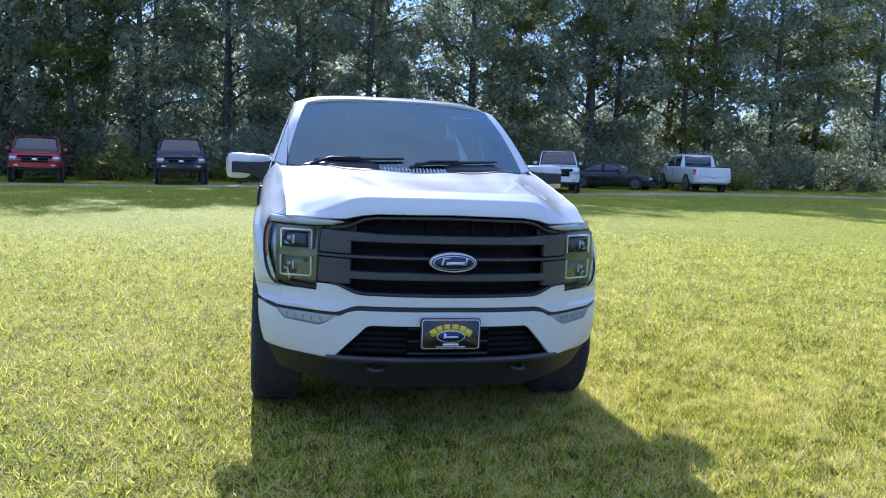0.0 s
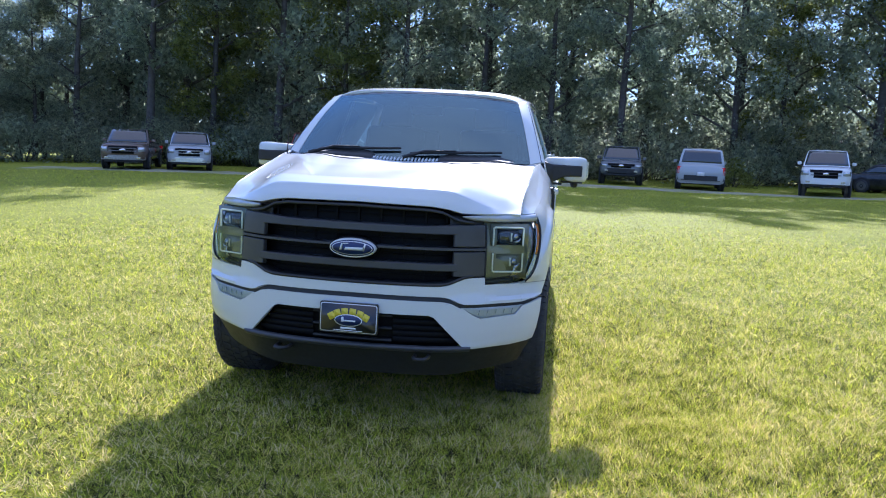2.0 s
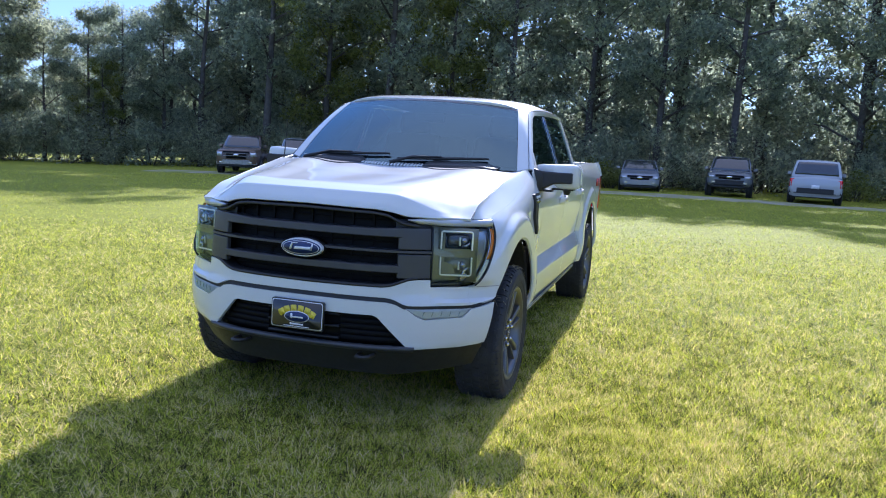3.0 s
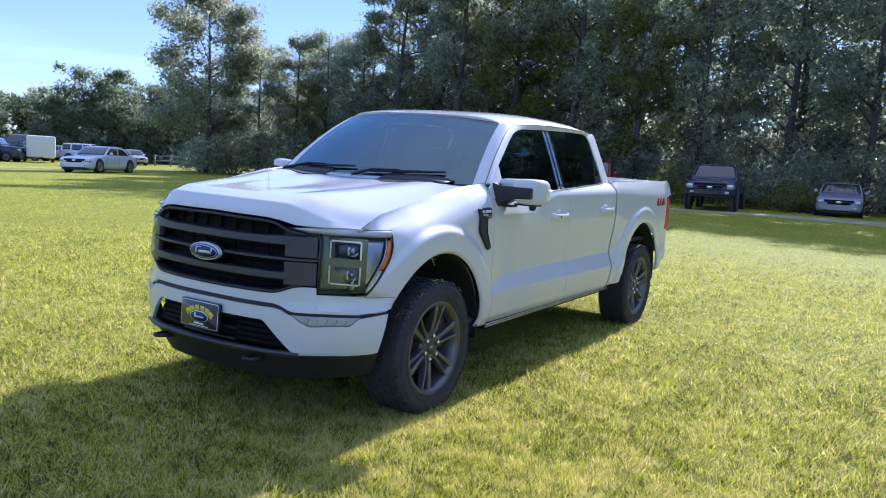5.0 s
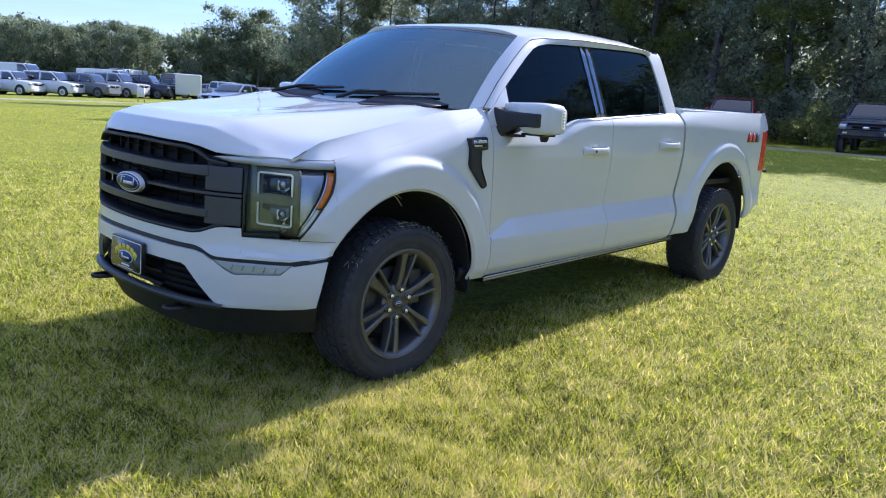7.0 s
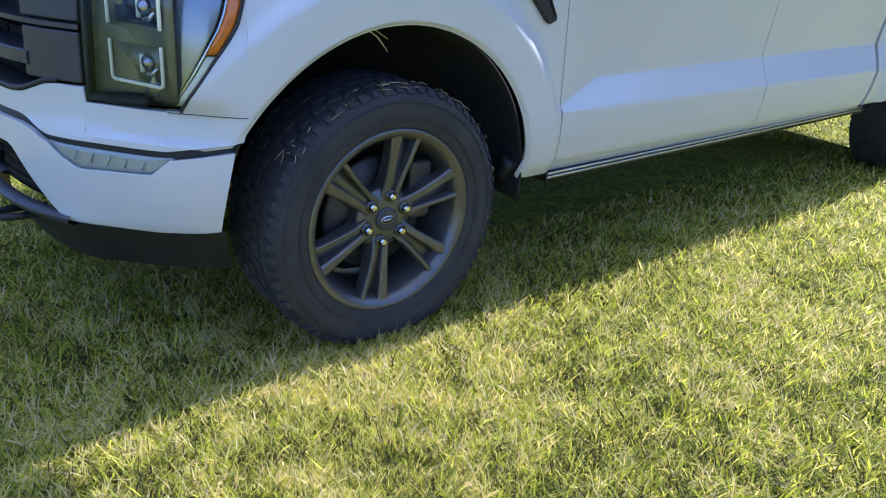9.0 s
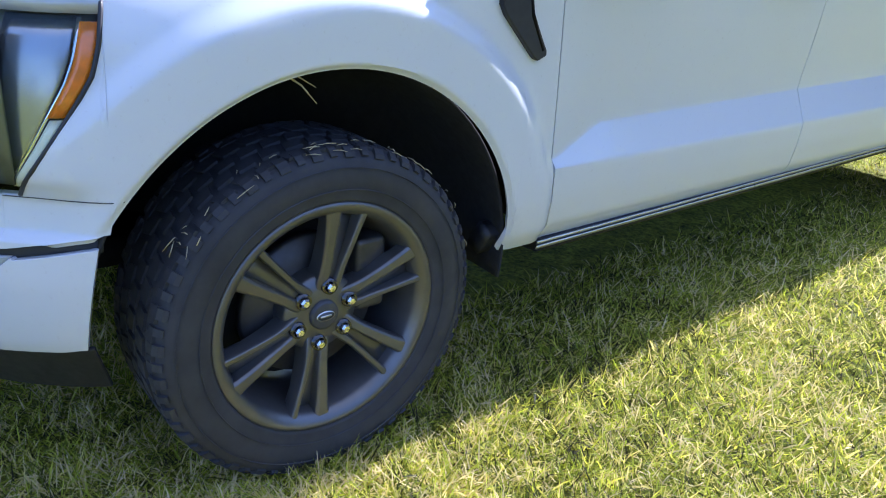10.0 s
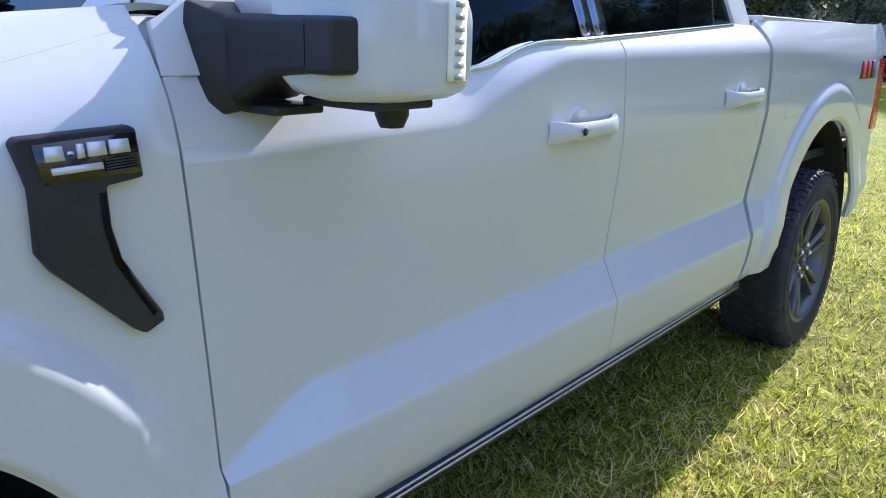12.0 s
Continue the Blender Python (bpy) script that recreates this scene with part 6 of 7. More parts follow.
# car park
vehicle("sedan", "white four-door sedan with black grille on the grass", "white", "sedan", 5.05, 1.88, 1.46, (-36.6, 24.1), 25, LOT_CARS, 0.35, 0.18)
lot = [("sport_utility_vehicle", "white sport utility vehicle with black lower trim", "white", "suv", 4.6, 1.88, 1.70, (-53.5, 15.4), 118),
       ("sport_utility_vehicle", "white crossover with dark windows", "white", "suv", 4.7, 1.92, 1.75, (-53.2, 18.0), 120),
       ("van", "white small delivery van", "white", "hatch", 4.6, 1.86, 1.84, (-52.6, 20.4), 122),
       ("sport_utility_vehicle", "dark grey sport utility vehicle", "grey", "suv", 4.8, 1.95, 1.80, (-52.0, 22.5), 120),
       ("sport_utility_vehicle", "silver large sport utility vehicle", "silver", "suv", 5.3, 2.02, 1.95, (-53.0, 25.0), 118),
       ("sedan", "silver sedan in the row", "silver", "sedan", 4.7, 1.84, 1.46, (-55.5, 27.4), 122),
       ("sedan", "red and white hatchback in the row", "white", "hatch", 4.2, 1.78, 1.50, (-56.0, 29.2), 120),
       ("pickup_truck", "dark pickup truck in the row", "navy", "pickup", 5.6, 2.0, 1.88, (-53.0, 26.9), 128),
       ("van", "white tall camper van behind the row", "white", "van", 6.5, 2.1, 2.45, (-63.0, 22.0), 125),
       ("van", "white tall cargo van behind the row", "white", "van", 5.9, 2.0, 2.4, (-62.0, 29.0), 125),
       ("pickup_truck", "silver pickup truck in the second row", "silver", "pickup", 5.7, 2.0, 1.9, (-67.0, 32.5), 122),
       ("sport_utility_vehicle", "white car in the second row", "white", "suv", 4.6, 1.85, 1.7, (-73.0, 34.0), 130),
       ("sedan", "silver car in the second row", "silver", "sedan", 4.6, 1.85, 1.45, (-70.0, 45.5), 118),
       ("sport_utility_vehicle", "white sport utility vehicle in the second row", "white", "suv", 4.7, 1.9, 1.75, (-72.0, 48.0), 122),
       ("sedan", "pale blue car in the second row", "pewter", "sedan", 4.6, 1.84, 1.46, (-67.5, 47.2), 128),
       ("sedan", "dark car at the end of the row", "black", "sedan", 4.6, 1.85, 1.45, (-64.6, 48.2), 70),
       ("sport_utility_vehicle", "dark grey car at the end of the row", "grey", "suv", 4.6, 1.88, 1.62, (-62.8, 49.6), 66),
       ("sedan", "blue sedan at the near end", "blue", "sedan", 4.6, 1.84, 1.46, (-54.0, 12.6), 118)]
for nm, lab, col, kd, ln, wd, ht, at, hd in lot:
    at = (3.6 + (at[0] - 3.6) * 1.13, -3.0 + (at[1] + 3.0) * 1.13)
    vehicle(nm, lab, col, kd, ln, wd, ht, at, hd, LOT_CARS, 0.36, 0.24)

for nm, lab, col, kd, ln, wd, ht, at, hd in (("sport_utility_vehicle", "white sport utility vehicle behind the trailer", "white", "suv", 4.7, 1.9, 1.75, (-66.7, 43.9), 118),
                                             ("sedan", "silver sedan behind the trailer", "silver", "sedan", 4.7, 1.85, 1.46, (-70.3, 44.0), 120),
                                             ("sedan", "dark grey sedan near the pipe fence", "grey", "sedan", 4.7, 1.85, 1.46, (-62.4, 44.2), 70),
                                             ("sedan", "silver sedan near the pipe fence", "silver", "sedan", 4.7, 1.85, 1.46, (-63.6, 46.6), 66),
                                             ("van", "white long camper van in the far row", "white", "van", 7.0, 2.2, 2.6, (-80.5, 39.5), 35),
                                             ("van", "white camper van in the far row", "white", "van", 6.4, 2.2, 2.5, (-79.0, 44.6), 40),
                                             ("pickup_truck", "black pickup truck in the second row", "black", "pickup", 5.6, 2.0, 1.88, (-69.0, 38.6), 122)):
    vehicle(nm, lab, col, kd, ln, wd, ht, at, hd, LOT_CARS, 0.36, 0.24)

# white enclosed trailer
tr_at = (-59.6, 34.6)
trailer = thing("cargo_trailer", "white enclosed box trailer in the car park", "trailer")
part("box", boxed(0, 0, 1.30, 2.1, 4.6, 1.75), M_CARS["white"], trailer, bevel=0.12)
part("door_frame", boxed(0, 2.31, 1.30, 1.9, 0.03, 1.6), M_ALU, trailer)
for sg in (1, -1):
    part("wheel", lathe([(0.02, 0.02), (0.2, 0.03), (0.34, 0.02), (0.35, -0.2)], 20, Matrix.Translation((sg * 1.12, 0.3, 0.34)) @ pose(0, 0, 0, 0, 0, 0 if sg > 0 else 180)), M_TYRE, trailer)
    part("fender", boxed(sg * 1.16, 0.3, 0.74, 0.22, 1.0, 0.06), M_TRIM, trailer)
part("tongue", tube([(0, -2.6, 0.5), (0, -3.6, 0.5)], 0.05, 6), M_TRIM, trailer)
trailer.matrix_world = Matrix.Translation((*tr_at, ground_z(*tr_at))) @ pose(0, 0, 0, 0, 0, 62)

# fence and poles at the far side of the field
fence = thing("fence", "low grey pipe fence along the car park", "fence")
fx = [(-60.8 + 0.9 * k, 47.0 + 1.1 * k) for k in range(5)]
for x, y in fx:
    part("post", tube([(x, y, ground_z(x, y) - 0.2), (x, y, ground_z(x, y) + 1.1)], 0.06, 6), M_STEEL, fence)
for h in (0.55, 1.0):
    part("rail", tube([(x, y, ground_z(x, y) + h) for x, y in fx], 0.035, 6), M_STEEL, fence)
for x, y, h in ((-62.0, 17.4, 5.0), (-61.5, 18.6, 5.4)):
    po = thing("pole", "thin grey metal pole in the car park", "pole")
    part("shaft", tube([(x, y, ground_z(x, y) - 0.3), (x, y, ground_z(x, y) + h)], [0.06, 0.045], 8), M_STEEL, po)
sign = thing("sign_board", "plain white board on two posts by the ditch", "sign")
sx, sy = -46.5, 23.5
part("board", boxed(sx, sy, ground_z(sx, sy) + 0.65, 0.9, 0.04, 0.6), M_PRINT, sign)
for d in (-0.4, 0.4):
    part("post", tube([(sx + d, sy + 0.04, ground_z(sx, sy) - 0.2), (sx + d, sy + 0.04, ground_z(sx, sy) + 0.95)], 0.03, 6), M_STEEL, sign)

# ---- woods ----
def leaf_material(name, dark, light):
    m, nt, b = material(name)
    geo = nt.nodes.new("ShaderNodeNewGeometry")
    col = ramp(nt, geo.outputs["Random Per Island"], [(0.0, dark), (0.6, tuple((a + c) / 2 for a, c in zip(dark, light))), (1.0, light)])
    nt.links.new(col, b.inputs["Base Color"])
    b.inputs["Roughness"].default_value = 0.5
    b.inputs["Specular IOR Level"].default_value = 0.35
    tr = nt.nodes.new("ShaderNodeBsdfTranslucent")
    nt.links.new(ramp(nt, geo.outputs["Random Per Island"], [(0.0, tuple(c * 1.3 for c in dark)), (1.0, tuple(min(1, c * 1.9) for c in light))]), tr.inputs[0])
    mx = nt.nodes.new("ShaderNodeMixShader")
    mx.inputs[0].default_value = 0.6
    nt.links.new(b.outputs[0], mx.inputs[1])
    nt.links.new(tr.outputs[0], mx.inputs[2])
    nt.links.new(mx.outputs[0], nt.nodes["Material Output"].inputs["Surface"])
    return m


# first two leaf colours lifted and greyed: haze before the wood put into them
M_LEAF = leaf_material("broad_leaves", (0.125, 0.155, 0.120), (0.31, 0.35, 0.23))
M_LEAF2 = leaf_material("grey_green_leaves", (0.125, 0.145, 0.105), (0.32, 0.34, 0.21))
M_LEAF4 = leaf_material("dark_oak_leaves", (0.075, 0.10, 0.06), (0.20, 0.235, 0.13))
M_LEAF3 = leaf_material("yellow_green_leaves", (0.075, 0.095, 0.025), (0.24, 0.26, 0.075))
M_BARK = simple("grey_bark", (0.085, 0.076, 0.068), 0.9, var=0.35, scale=5, bumps=0.8, dist=0.02)


def blades_mesh(name, co, per_face, mat):
    """A mesh of separate small faces, each of per_face corners."""
    n = len(co)
    me = bpy.data.meshes.new(name)
    me.vertices.add(n)
    me.vertices.foreach_set("co", co.ravel())
    me.loops.add(n)
    me.loops.foreach_set("vertex_index", np.arange(n, dtype=np.int32))
    me.polygons.add(n // per_face)
    me.polygons.foreach_set("loop_start", np.arange(0, n, per_face, dtype=np.int32))
    me.update(calc_edges=True)
    me.materials.append(mat)
    return me


def leaf_mesh(name, centres, sizes, per, leaf, rng, mat, flat=0.75, core=0.10):
    """Loose clumps: broad leaves in the heart of each, many small ones round them."""
    n = len(centres) * per
    c = np.repeat(np.array(centres), per, axis=0)
    rad = np.repeat(np.array(sizes), per)[:, None]
    inner = rng.random((n, 1)) < core
    d = rng.normal(size=(n, 3))
    d /= np.linalg.norm(d, axis=1)[:, None]
    reach = np.where(inner, 0.80 * rng.random((n, 1)) ** 0.5, 0.35 + 0.85 * rng.random((n, 1)) ** 0.7)
    p = c + d * rad * reach * np.array([1, 1, flat])
    u = rng.normal(size=(n, 3))
    u /= np.linalg.norm(u, axis=1)[:, None]
    v = np.cross(u, rng.normal(size=(n, 3)))
    v /= np.linalg.norm(v, axis=1)[:, None]
    s = leaf * (0.6 + 0.8 * rng.random((n, 1))) * np.where(inner, 1.45, 0.82)
    a, b = u * s, v * s * np.where(inner, 0.75, 0.5)
    return blades_mesh(name, np.stack([p - a, p + a * 0.3 + b, p + a * 0.8 - b * 0.8], axis=1).reshape(-1, 3), 3, mat)


def make_tree(name, label, height, spread_r, seed, mat, low=0.18, clumps=60, per=70, leaf=0.13, lean=0.3):
    """A tapered trunk with limbs, and a crown of loose clumps of leaves along the limbs."""
    rng = np.random.default_rng(seed)
    root = thing(name, label, "tree", "trees of the wood")
    bend = rng.normal(0, lean, 2)
    stem = lambda t: Vector((bend[0] * t * t + 0.12 * math.sin(5 * t + seed), bend[1] * t * t + 0.1 * math.cos(4 * t + seed), height * t))
    r0 = 0.013 * height + 0.05
    bms = [tube([stem(t) for t in np.linspace(-0.02, 0.96, 10)], [r0 * (1.25 if t < 0.02 else 1) * (1 - 0.88 * t) for t in np.linspace(0, 0.96, 10)], 9)]
    centres, sizes = [], []
    nl = 16
    for k in range(nl):
        t = low + (0.95 - low) * (k + rng.random()) / nl
        ang = k * 2.4 + rng.normal(0, 0.4)
        env = spread_r * (0.45 + 0.55 * math.sin(math.pi * min(1, (t - low * 0.6) / (1.02 - low * 0.6)) ** 0.8)) * (0.65 + 0.5 * rng.random())
        a = stem(t)
        tip = a + Vector((math.cos(ang) * env, math.sin(ang) * env, env * (0.15 + 0.5 * rng.random())))
        mid = a.lerp(tip, 0.5) + Vector((0, 0, 0.1 * env))
        bms.append(tube([a, mid, tip], [r0 * 0.42 * (1.1 - t), r0 * 0.24 * (1.1 - t), 0.012], 5))
        m = max(2, round(clumps / nl))
        for j in range(m):
            f = 0.35 + 0.7 * (j + rng.random()) / m
            q = a.lerp(tip, min(f, 1.08))
            jit = rng.normal(0, 0.17 * env, 3)
            centres.append((q.x + jit[0], q.y + jit[1], min(1.02 * height, max(0.4, q.z + jit[2] * 0.6 + 0.05 * env))))
            sizes.append((0.32 + 0.42 * rng.random()) * spread_r * 0.42)
    part("trunk", merge(bms), M_BARK, root)
    crown = new("crown", leaf_mesh("crown", centres, sizes, per, leaf, rng, mat))
    crown.parent = root
    return root


def make_bush(name, label, r, seed, mat, n=26, per=60, leaf=0.11):
    rng = np.random.default_rng(seed)
    root = thing(name, label, "bush", "undergrowth of the wood")
    cs, ss, bms = [], [], []
    for k in range(n):
        a, q = rng.random() * math.tau, rng.random() ** 0.5 * r
        z = (0.15 + 0.95 * rng.random()) * r * (1.15 - 0.6 * q / r)
        cs.append((math.cos(a) * q, math.sin(a) * q, z))
        ss.append(r * (0.22 + 0.2 * rng.random()))
        if k < 9:
            bms.append(tube([(0.1 * math.cos(a), 0.1 * math.sin(a), -0.1), (math.cos(a) * q * 0.6, math.sin(a) * q * 0.6, z * 0.6), (math.cos(a) * q, math.sin(a) * q, z)], [0.03, 0.02, 0.008], 5))
    part("trunk", merge(bms), M_BARK, root)
    ob = new("foliage", leaf_mesh("foliage", cs, ss, per, leaf, rng, mat))
    ob.parent = root
    return root


def placed(x, y, turn, s=1.0):
    return Matrix.Translation((x, y, ground_z(x, y) - 0.05)) @ pose(0, 0, 0, 0, 0, turn) @ Matrix.Scale(s, 4)


def put(kind, k, x, y, turn, s):
    """The first of a kind is moved to its place, later ones are copies of it."""
    src, used = kind[k % len(kind)]
    m = placed(x, y, turn, s)
    if not used:
        kind[k % len(kind)][1] = True
        src.matrix_world = m
        return src
    ob = copy_thing(src, Matrix.Identity(4))
    ob.matrix_basis = m
    return ob


rngw = np.random.default_rng(11)
BROAD = [[make_tree("tree", "tall broad-leaved tree at the edge of the wood", 15.5, 4.2, 1, M_LEAF, 0.12, 96, 190, 0.138), False],
         [make_tree("tree", "tall dark oak at the edge of the wood", 17.0, 4.8, 2, M_LEAF, 0.10, 104, 190, 0.138), False],
         [make_tree("tree", "slender grey-green tree at the edge of the wood", 16.0, 3.4, 3, M_LEAF2, 0.14, 90, 180, 0.138), False],
         [make_tree("tree", "tall tree with bare lower trunk", 17.5, 3.6, 4, M_LEAF, 0.26, 90, 190, 0.138), False],
         [make_tree("tree", "slim yellow-green young tree at the edge", 14.0, 3.2, 5, M_LEAF3, 0.16, 80, 180, 0.12), False]]
BUSH = [[make_bush("bush", "dense dark bush under the trees", 2.2, 21, M_LEAF, 30, 110, 0.10), False],
        [make_bush("bush", "sunlit yellow-green bush beside the track", 1.3, 22, M_LEAF3, 26, 120, 0.07), False],
        [make_bush("bush", "tall grey-green thicket under the trees", 2.8, 23, M_LEAF2, 34, 120, 0.10), False]]
BACK = [[make_tree("tree", "tall dark tree deeper in the wood", 16.5, 4.4, 41, M_LEAF, 0.06, 96, 70, 0.20), False],
        [make_tree("tree", "tall dense tree deeper in the wood", 17.5, 4.8, 42, M_LEAF, 0.10, 96, 70, 0.20), False]]
EDGE = [(-34, 37.0), (-20, 39.0), (-8, 40.0), (6, 40.5), (20, 41.5), (34, 43.0), (46, 42.0), (66, 42.0)]


def edge_y(x):
    return lerp(x, [p[0] for p in EDGE], [p[1] for p in EDGE])


k = 0
for row, (dy, gap, s0) in enumerate(((0.0, 3.9, 0.98), (4.6, 4.4, 1.06), (10.5, 5.2, 1.10))):
    x = -27.2 + row * 1.2
    while x < 52:
        xx, yy = x + rngw.normal(0, 0.7), edge_y(x) + dy + rngw.normal(0, 0.9)
        if row and xx > 10 and rngw.random() < 0.25:
            x += gap
            continue
        put(BROAD if row == 0 else BACK, int(rngw.integers(0, 5)), xx, yy, rngw.random() * 360, s0 * (0.88 + 0.22 * rngw.random()))
        x += gap * (0.8 + 0.4 * rngw.random())
x = -28.5
while x < 50:
    put(BUSH, (0, 2, 0, 2, 1)[k % 5], x, edge_y(x) - 1.2 + rngw.normal(0, 0.5), rngw.random() * 360, 0.8 + 0.5 * rngw.random())
    put(BUSH, (0, 2)[k % 2], x + 1.2, edge_y(x) + 3.5 + rngw.normal(0, 0.8), rngw.random() * 360, 1.1 + 0.4 * rngw.random())
    k += 1
    x += 2.3 + 1.0 * rngw.random()
for x, y, s in ((-8.2, 35.6, 1.2), (-1.6, 34.8, 0.85), (-2.4, 35.4, 0.9), (24.5, 36.2, 1.0), (9.6, 37.0, 0.9)):
    put(BUSH, 1, x, y, 40 * x, s)
for x, y, s in ((-26.5, 45.5, 0.95), (-24.0, 50.5, 1.0), (-28.0, 51.0, 0.95), (-20.5, 51.0, 1.0), (-30.5, 55.0, 0.95), (-32.6, 46.5, 0.75), (-30.6, 47.5, 0.85), (-36.2, 46.0, 0.55), (-40.0, 46.0, 0.5)):
    put(BACK, int(-x), x, y, 33 * x, s)
# trees added on the field's unseen side, for what the truck reflects
for n in range(10):
    put(BACK, n, 74.0 + rngw.normal(0, 1.0), 39.0 - 7.6 * n, rngw.random() * 360, 0.95 + 0.2 * rngw.random())
    put(BUSH, (0, 2)[n % 2], 71.0 + rngw.normal(0, 0.6), 37.0 - 7.6 * n, rngw.random() * 360, 1.5)
# the open group of trees before the car park, and the far tree line
CONE = [[make_tree("tree", "tall open-crowned tree standing before the wood", 15.6, 5.0, 31, M_LEAF2, 0.06, 260, 190, 0.15), False]]
put(CONE, 0, -37.6, 32.6, 0, 0.74)
for x, y, kk, s in ((-35.4, 35.0, 0, 0.52), (-33.6, 36.6, 2, 0.58), (-31.9, 36.0, 4, 0.46), (-32.2, 38.0, 1, 0.58), (-29.6, 38.6, 0, 0.60), (-40.2, 36.5, 1, 0.45), (-37.5, 38.5, 2, 0.54), (-34.0, 40.5, 0, 0.62), (-31.0, 41.5, 1, 0.60), (-42.5, 40.0, 0, 0.55), (-39.5, 43.0, 1, 0.6)):
    put(BROAD, kk, x, y, 70 * x, s)
for x, y, s in ((-36.0, 33.4, 1.0), (-38.8, 33.8, 0.9), (-33.4, 34.6, 1.1), (-31.0, 35.8, 1.0), (-40.6, 35.0, 0.9), (-42.6, 37.6, 0.9)):
    put(BUSH, 0 if x < -35 else 2, x, y, 50 * x, s)
OAK = [[make_tree("tree", "round dense oak beyond the car park", 9.5, 4.8, 51, M_LEAF4, 0.02, 110, 130, 0.20), False],
       [make_tree("tree", "dense spreading tree beyond the car park", 10.5, 5.2, 52, M_LEAF4, 0.02, 110, 130, 0.20), False]]
for n in range(30):
    t = n / 29
    bx, by = -52 - 72 * t + rngw.normal(0, 1.5), 82 - 78 * t + rngw.normal(0, 2.5)
    put(OAK, (0, 1, 0, 1, 1, 0)[n % 6], bx, by, rngw.random() * 360, (0.72 + 0.22 * rngw.random()) * (1.05 if t < 0.35 else 0.86))
# deep wood behind: one mass of foliage that closes the view
rngd = np.random.default_rng(77)
cs = []
for x in np.arange(-38, 62, 2.2):
    for z in np.arange(1.0, 13 if x < 9 else 8.5, 1.9):
        cs.append((x + rngd.normal(0, 0.8), edge_y(min(x, 66)) + 22 + rngd.normal(0, 1.5), z + rngd.normal(0, 0.5)))
for x in np.arange(-34, 60, 1.7):
    for z in np.arange(0.6, 6.4, 1.5):
        cs.append((x + rngd.normal(0, 0.6), edge_y(min(x, 66)) + 15 + rngd.normal(0, 1.0), z + rngd.normal(0, 0.4)))
deep = new("far_wood", leaf_mesh("far_wood", cs, [1.7] * len(cs), 120, 0.30, rngd, M_LEAF, core=0.5))
tagged(deep, "dense dark foliage deep in the wood", "woodland", kind="stuff")
cs = []
for t in np.linspace(0, 1, 90):
    for z in np.arange(0.6, 8.0, 1.5):
        cs.append((-50 - 85 * t + rngd.normal(0, 1), 96 - 84 * t + rngd.normal(0, 1.5), z - 2 + rngd.normal(0, 0.5)))
for t in np.linspace(0, 1, 70):
    for z in (0.3, 1.6):
        cs.append((-49 - 72 * t + rngd.normal(0, 0.8), 79 - 78 * t + rngd.normal(0, 1.2), z - 1.6 + rngd.normal(0, 0.3)))
deep = new("far_wood", leaf_mesh("far_wood", cs, [2.0] * len(cs), 110, 0.34, rngd, M_LEAF4, core=0.6))
tagged(deep, "hazy tree line beyond the car park", "woodland", kind="stuff")
# unseen foliage added beside and behind the camera, a dark band for reflections
cs = []
for y in np.arange(-40, 44, 2.6):
    for z in np.arange(0.8, 15, 2.2):
        cs.append((82 + rngd.normal(0, 1.2), y + rngd.normal(0, 0.8), z + 0.6))
for x in np.arange(-120, 60, 4.0):
    for z in np.arange(0.8, 9, 2.4):
        cs.append((x + rngd.normal(0, 1.0), -95 + rngd.normal(0, 2), z + 0.0135 * x - 1))
deep = new("far_wood", leaf_mesh("far_wood", cs, [2.2] * len(cs), 30, 0.7, rngd, M_LEAF, core=0.8))
tagged(deep, "added foliage closing the unseen sides of the field", "woodland", kind="stuff")

# ---- grass ----
def blade_material(name, mixed, base):
    """Green, yellowed and dry blades, mixed one by one and in patches of a hand's and of a step's width."""
    m, nt, b = material(name)
    geo = nt.nodes.new("ShaderNodeNewGeometry")

    def mul_add(src, k, plus):
        a = nt.nodes.new("ShaderNodeMath")
        a.operation = "MULTIPLY_ADD"
        a.inputs[1].default_value = k
        nt.links.new(src, a.inputs[0])
        if isinstance(plus, float):
            a.inputs[2].default_value = plus
        else:
            nt.links.new(plus, a.inputs[2])
        return a.outputs[0]
    tone = mul_add(geo.outputs["Random Per Island"], mixed, base)
    tone = mul_add(noise_node(nt, 8.0, 5), 1.60, tone)
    tone = mul_add(noise_node(nt, 1.3, 4), 0.95, tone)
    stops = [(0.0, (0.05, 0.045, 0.025)), (0.14, (0.14, 0.17, 0.035)), (0.42, (0.43, 0.49, 0.05)), (0.62, (0.63, 0.60, 0.10)), (0.76, (0.74, 0.61, 0.22)), (1.0, (0.86, 0.73, 0.42))]
    lit = [(0.0, (0.06, 0.06, 0.012)), (0.2, (0.26, 0.32, 0.015)), (0.45, (0.66, 0.73, 0.02)), (0.68, (0.79, 0.73, 0.08)), (1.0, (0.88, 0.71, 0.26))]
    nt.links.new(ramp(nt, tone, stops), b.inputs["Base Color"])
    b.inputs["Roughness"].default_value = 0.55
    b.inputs["Specular IOR Level"].default_value = 0.15
    tr = nt.nodes.new("ShaderNodeBsdfTranslucent")
    nt.links.new(ramp(nt, tone, lit), tr.inputs[0])
    mx = nt.nodes.new("ShaderNodeMixShader")
    mx.inputs[0].default_value = 0.55
    nt.links.new(b.outputs[0], mx.inputs[1])
    nt.links.new(tr.outputs[0], mx.inputs[2])
    nt.links.new(mx.outputs[0], nt.nodes["Material Output"].inputs["Surface"])
    return m


M_BLADE = blade_material("grass_blades", 1.15, -1.36)
M_BLADE_FAR = blade_material("grass_blades_far", 0.40, -1.04)


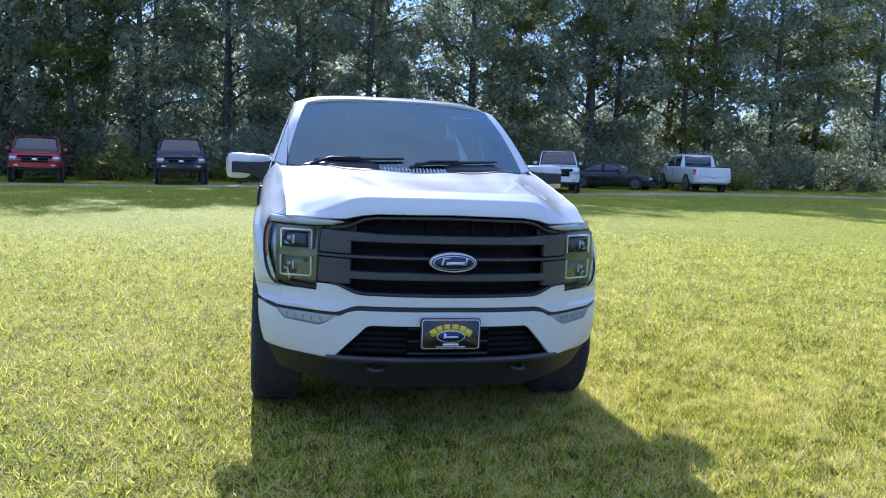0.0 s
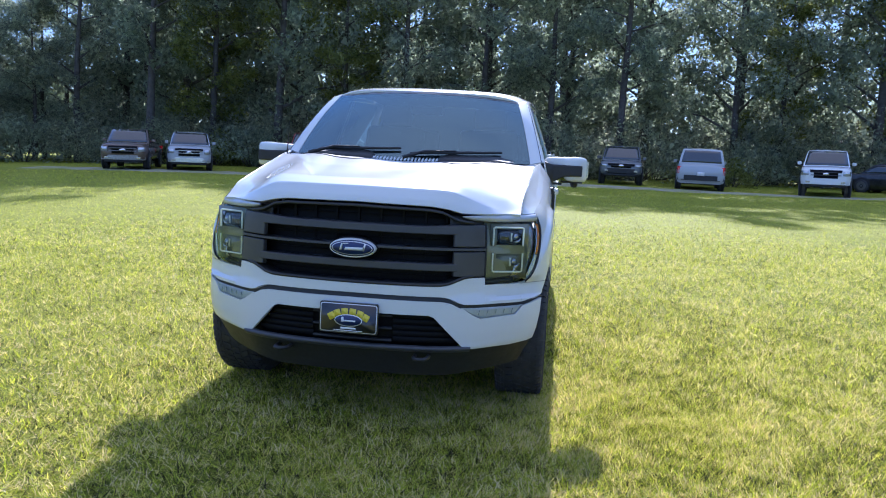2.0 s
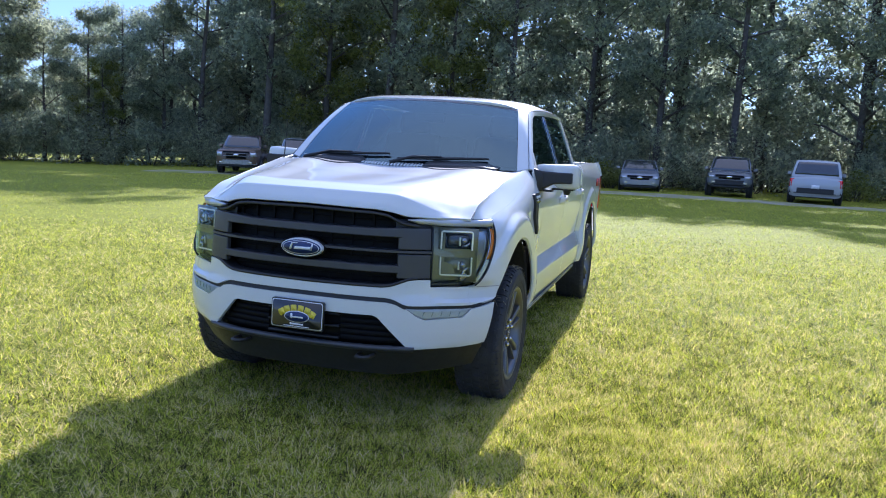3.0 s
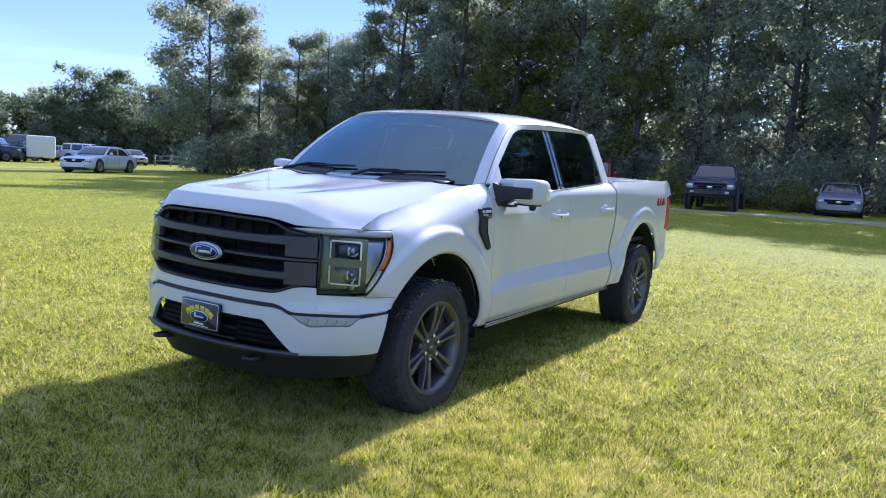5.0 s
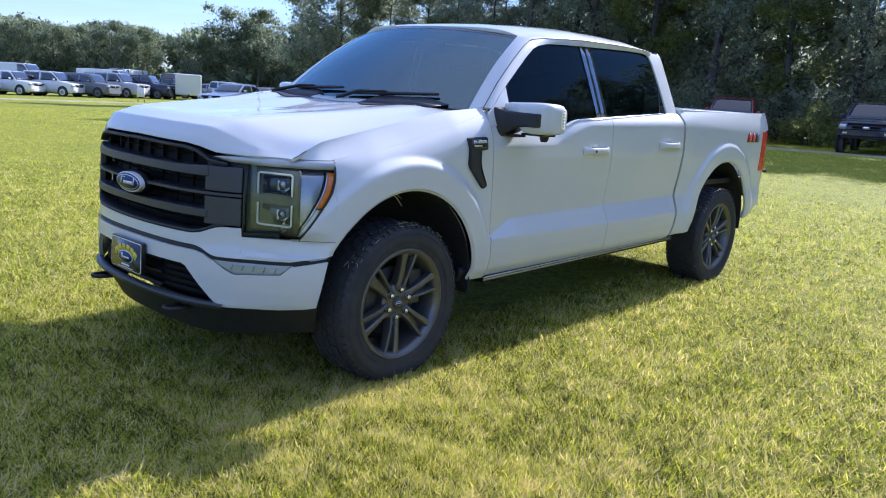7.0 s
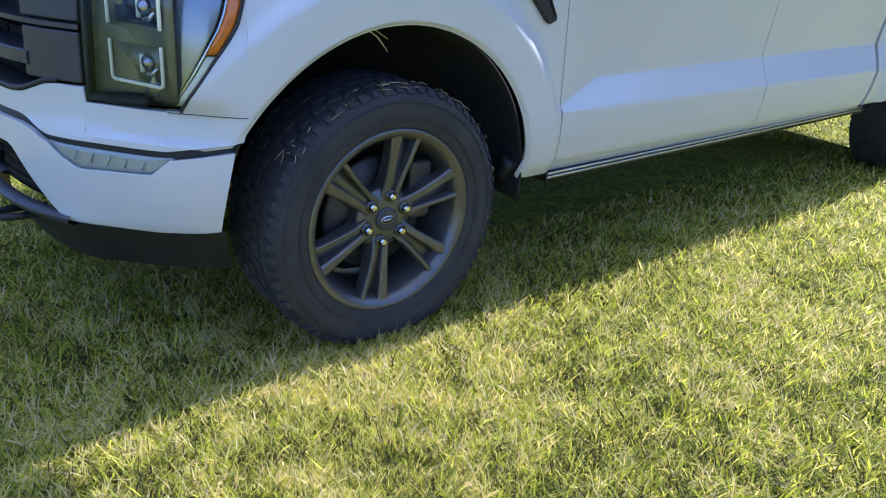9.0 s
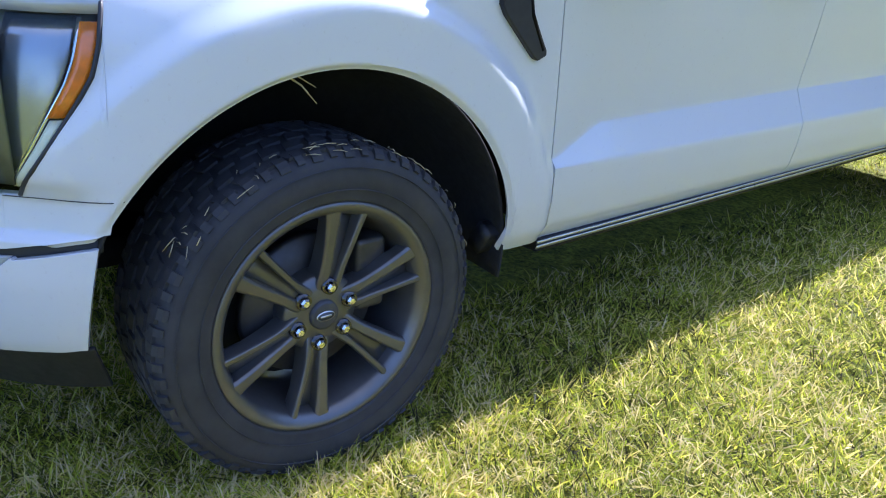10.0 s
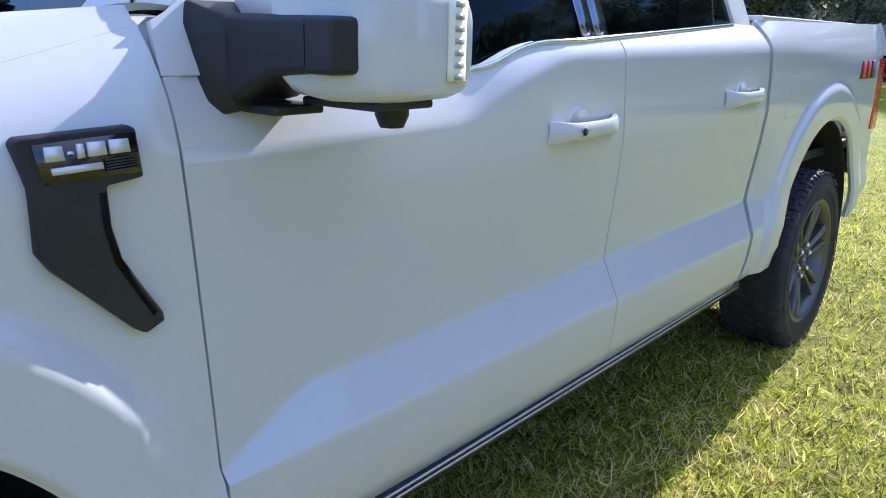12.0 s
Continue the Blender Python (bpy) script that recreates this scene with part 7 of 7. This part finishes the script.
def ground_zs(x, y):
    """ground_z over arrays."""
    xx, yy = 110 * np.tanh(x / 110), 70 * np.tanh(y / 70)
    z = 0.0135 * xx + 0.006 * yy - 0.132 * np.log1p(np.exp(np.minimum(30.0, (-xx - 20) / 6)))
    t = np.clip((np.hypot(x, y - 2) - 6) / 14, 0, 1)
    return z + t * t * (3 - 2 * t) * 0.05 * np.sin(x * 0.31 + 1.3) * np.sin(y * 0.23 + 0.4)


def grass_field(name, n, reach, power, length, width, seed, bent, mat, inside=0.0):
    """Single matted blades, leaning every way in loose tufts; thinner on the ground and broader with the distance from the truck's corner."""
    rng = np.random.default_rng(seed)
    r, a = inside + (reach - inside) * rng.random(n) ** power, rng.uniform(0, math.tau, n)
    x, y = 1.7 + r * np.cos(a), -0.6 + r * np.sin(a)
    ok = (y > -3.6) & ~((abs(x) < 0.5) & (y > 0.3) & (y < 3.6)) & (rng.random(n) < (r - inside + 0.01) / 3.0 + (inside == 0))
    if not inside:
        ok &= rng.random(n) < np.clip((reach - r) / (0.45 * reach), 0, 1)
    ok &= (np.abs(y - np.interp(x, [p[0] for p in WOOD_TRACK], [p[1] for p in WOOD_TRACK])) > 1.1 + 0.5 * rng.random(n)) | (y < 20)
    x, y, r, n = x[ok], y[ok], r[ok], int(ok.sum())
    tuft = rng.random(n) < 0.55
    cell = 0.06 + 0.012 * r
    gx, gy = np.round(x / cell) * cell, np.round(y / cell) * cell
    h = np.sin(gx * 127.1 + gy * 311.7) * 43758.5
    h -= np.floor(h)
    x = np.where(tuft, gx + (h - 0.5) * cell + rng.normal(0, 0.25, n) * cell, x)
    y = np.where(tuft, gy + (np.modf(h * 7.3)[0] - 0.5) * cell + rng.normal(0, 0.25, n) * cell, y)
    z = ground_zs(x, y)
    far = 1 + np.maximum(0, r - 1.2) * 0.09
    ang, lean = rng.uniform(0, math.tau, n), rng.uniform(0.5, 1.52, n)
    ln = length * rng.uniform(0.5, 1.4, n) * np.minimum(1.5, far ** 0.25)
    w = width * rng.uniform(0.6, 1.25, n) * far
    d = np.stack([np.cos(ang) * np.sin(lean), np.sin(ang) * np.sin(lean), np.cos(lean)], 1)
    tw = ang + rng.normal(math.pi / 2, 0.5, n)
    s = np.stack([np.cos(tw), np.sin(tw), rng.normal(0, 0.35, n)], 1) * w[:, None] / 2
    p0 = np.stack([x, y, z - 0.003 + rng.random(n) * 0.016], 1)
    if not bent:
        me = blades_mesh(name, np.stack([p0 - s, p0 + s, p0 + d * ln[:, None]], 1).reshape(-1, 3), 3, mat)
    else:
        p1 = p0 + d * (ln * 0.55)[:, None]
        d2 = d.copy()
        d2[:, 2] -= 0.75 * rng.random(n)
        p2 = p1 + d2 * (ln * 0.5)[:, None]
        p2[:, 2] = np.maximum(p2[:, 2], z + 0.004)
        co = np.stack([p0 - s, p0 + s, p1 + s * 0.8, p1 - s * 0.8, p2], 1).reshape(-1, 3)
        base = np.arange(n, dtype=np.int32)[:, None] * 5
        idx = np.concatenate([base + np.array([0, 1, 2, 3]), base + np.array([3, 2, 4])], 1).ravel().astype(np.int32)
        me = bpy.data.meshes.new(name)
        me.vertices.add(len(co))
        me.vertices.foreach_set("co", co.ravel())
        me.loops.add(len(idx))
        me.loops.foreach_set("vertex_index", idx)
        me.polygons.add(2 * n)
        me.polygons.foreach_set("loop_start", (np.arange(n, dtype=np.int32)[:, None] * 7 + np.array([0, 4])).ravel().astype(np.int32))
        me.update(calc_edges=True)
        me.materials.append(mat)
    return tagged(new(name, me), "short mown lawn grass with dry straw blades", "grass", kind="stuff")


grass_field("grass", 150000, 4.2, 0.75, 0.060, 0.0042, 1, True, M_BLADE)
grass_field("grass", 980000, 13.0, 1.15, 0.050, 0.0046, 2, False, M_BLADE)
grass_field("grass", 300000, 34.0, 1.15, 0.042, 0.0046, 3, False, M_BLADE_FAR, 4.5)
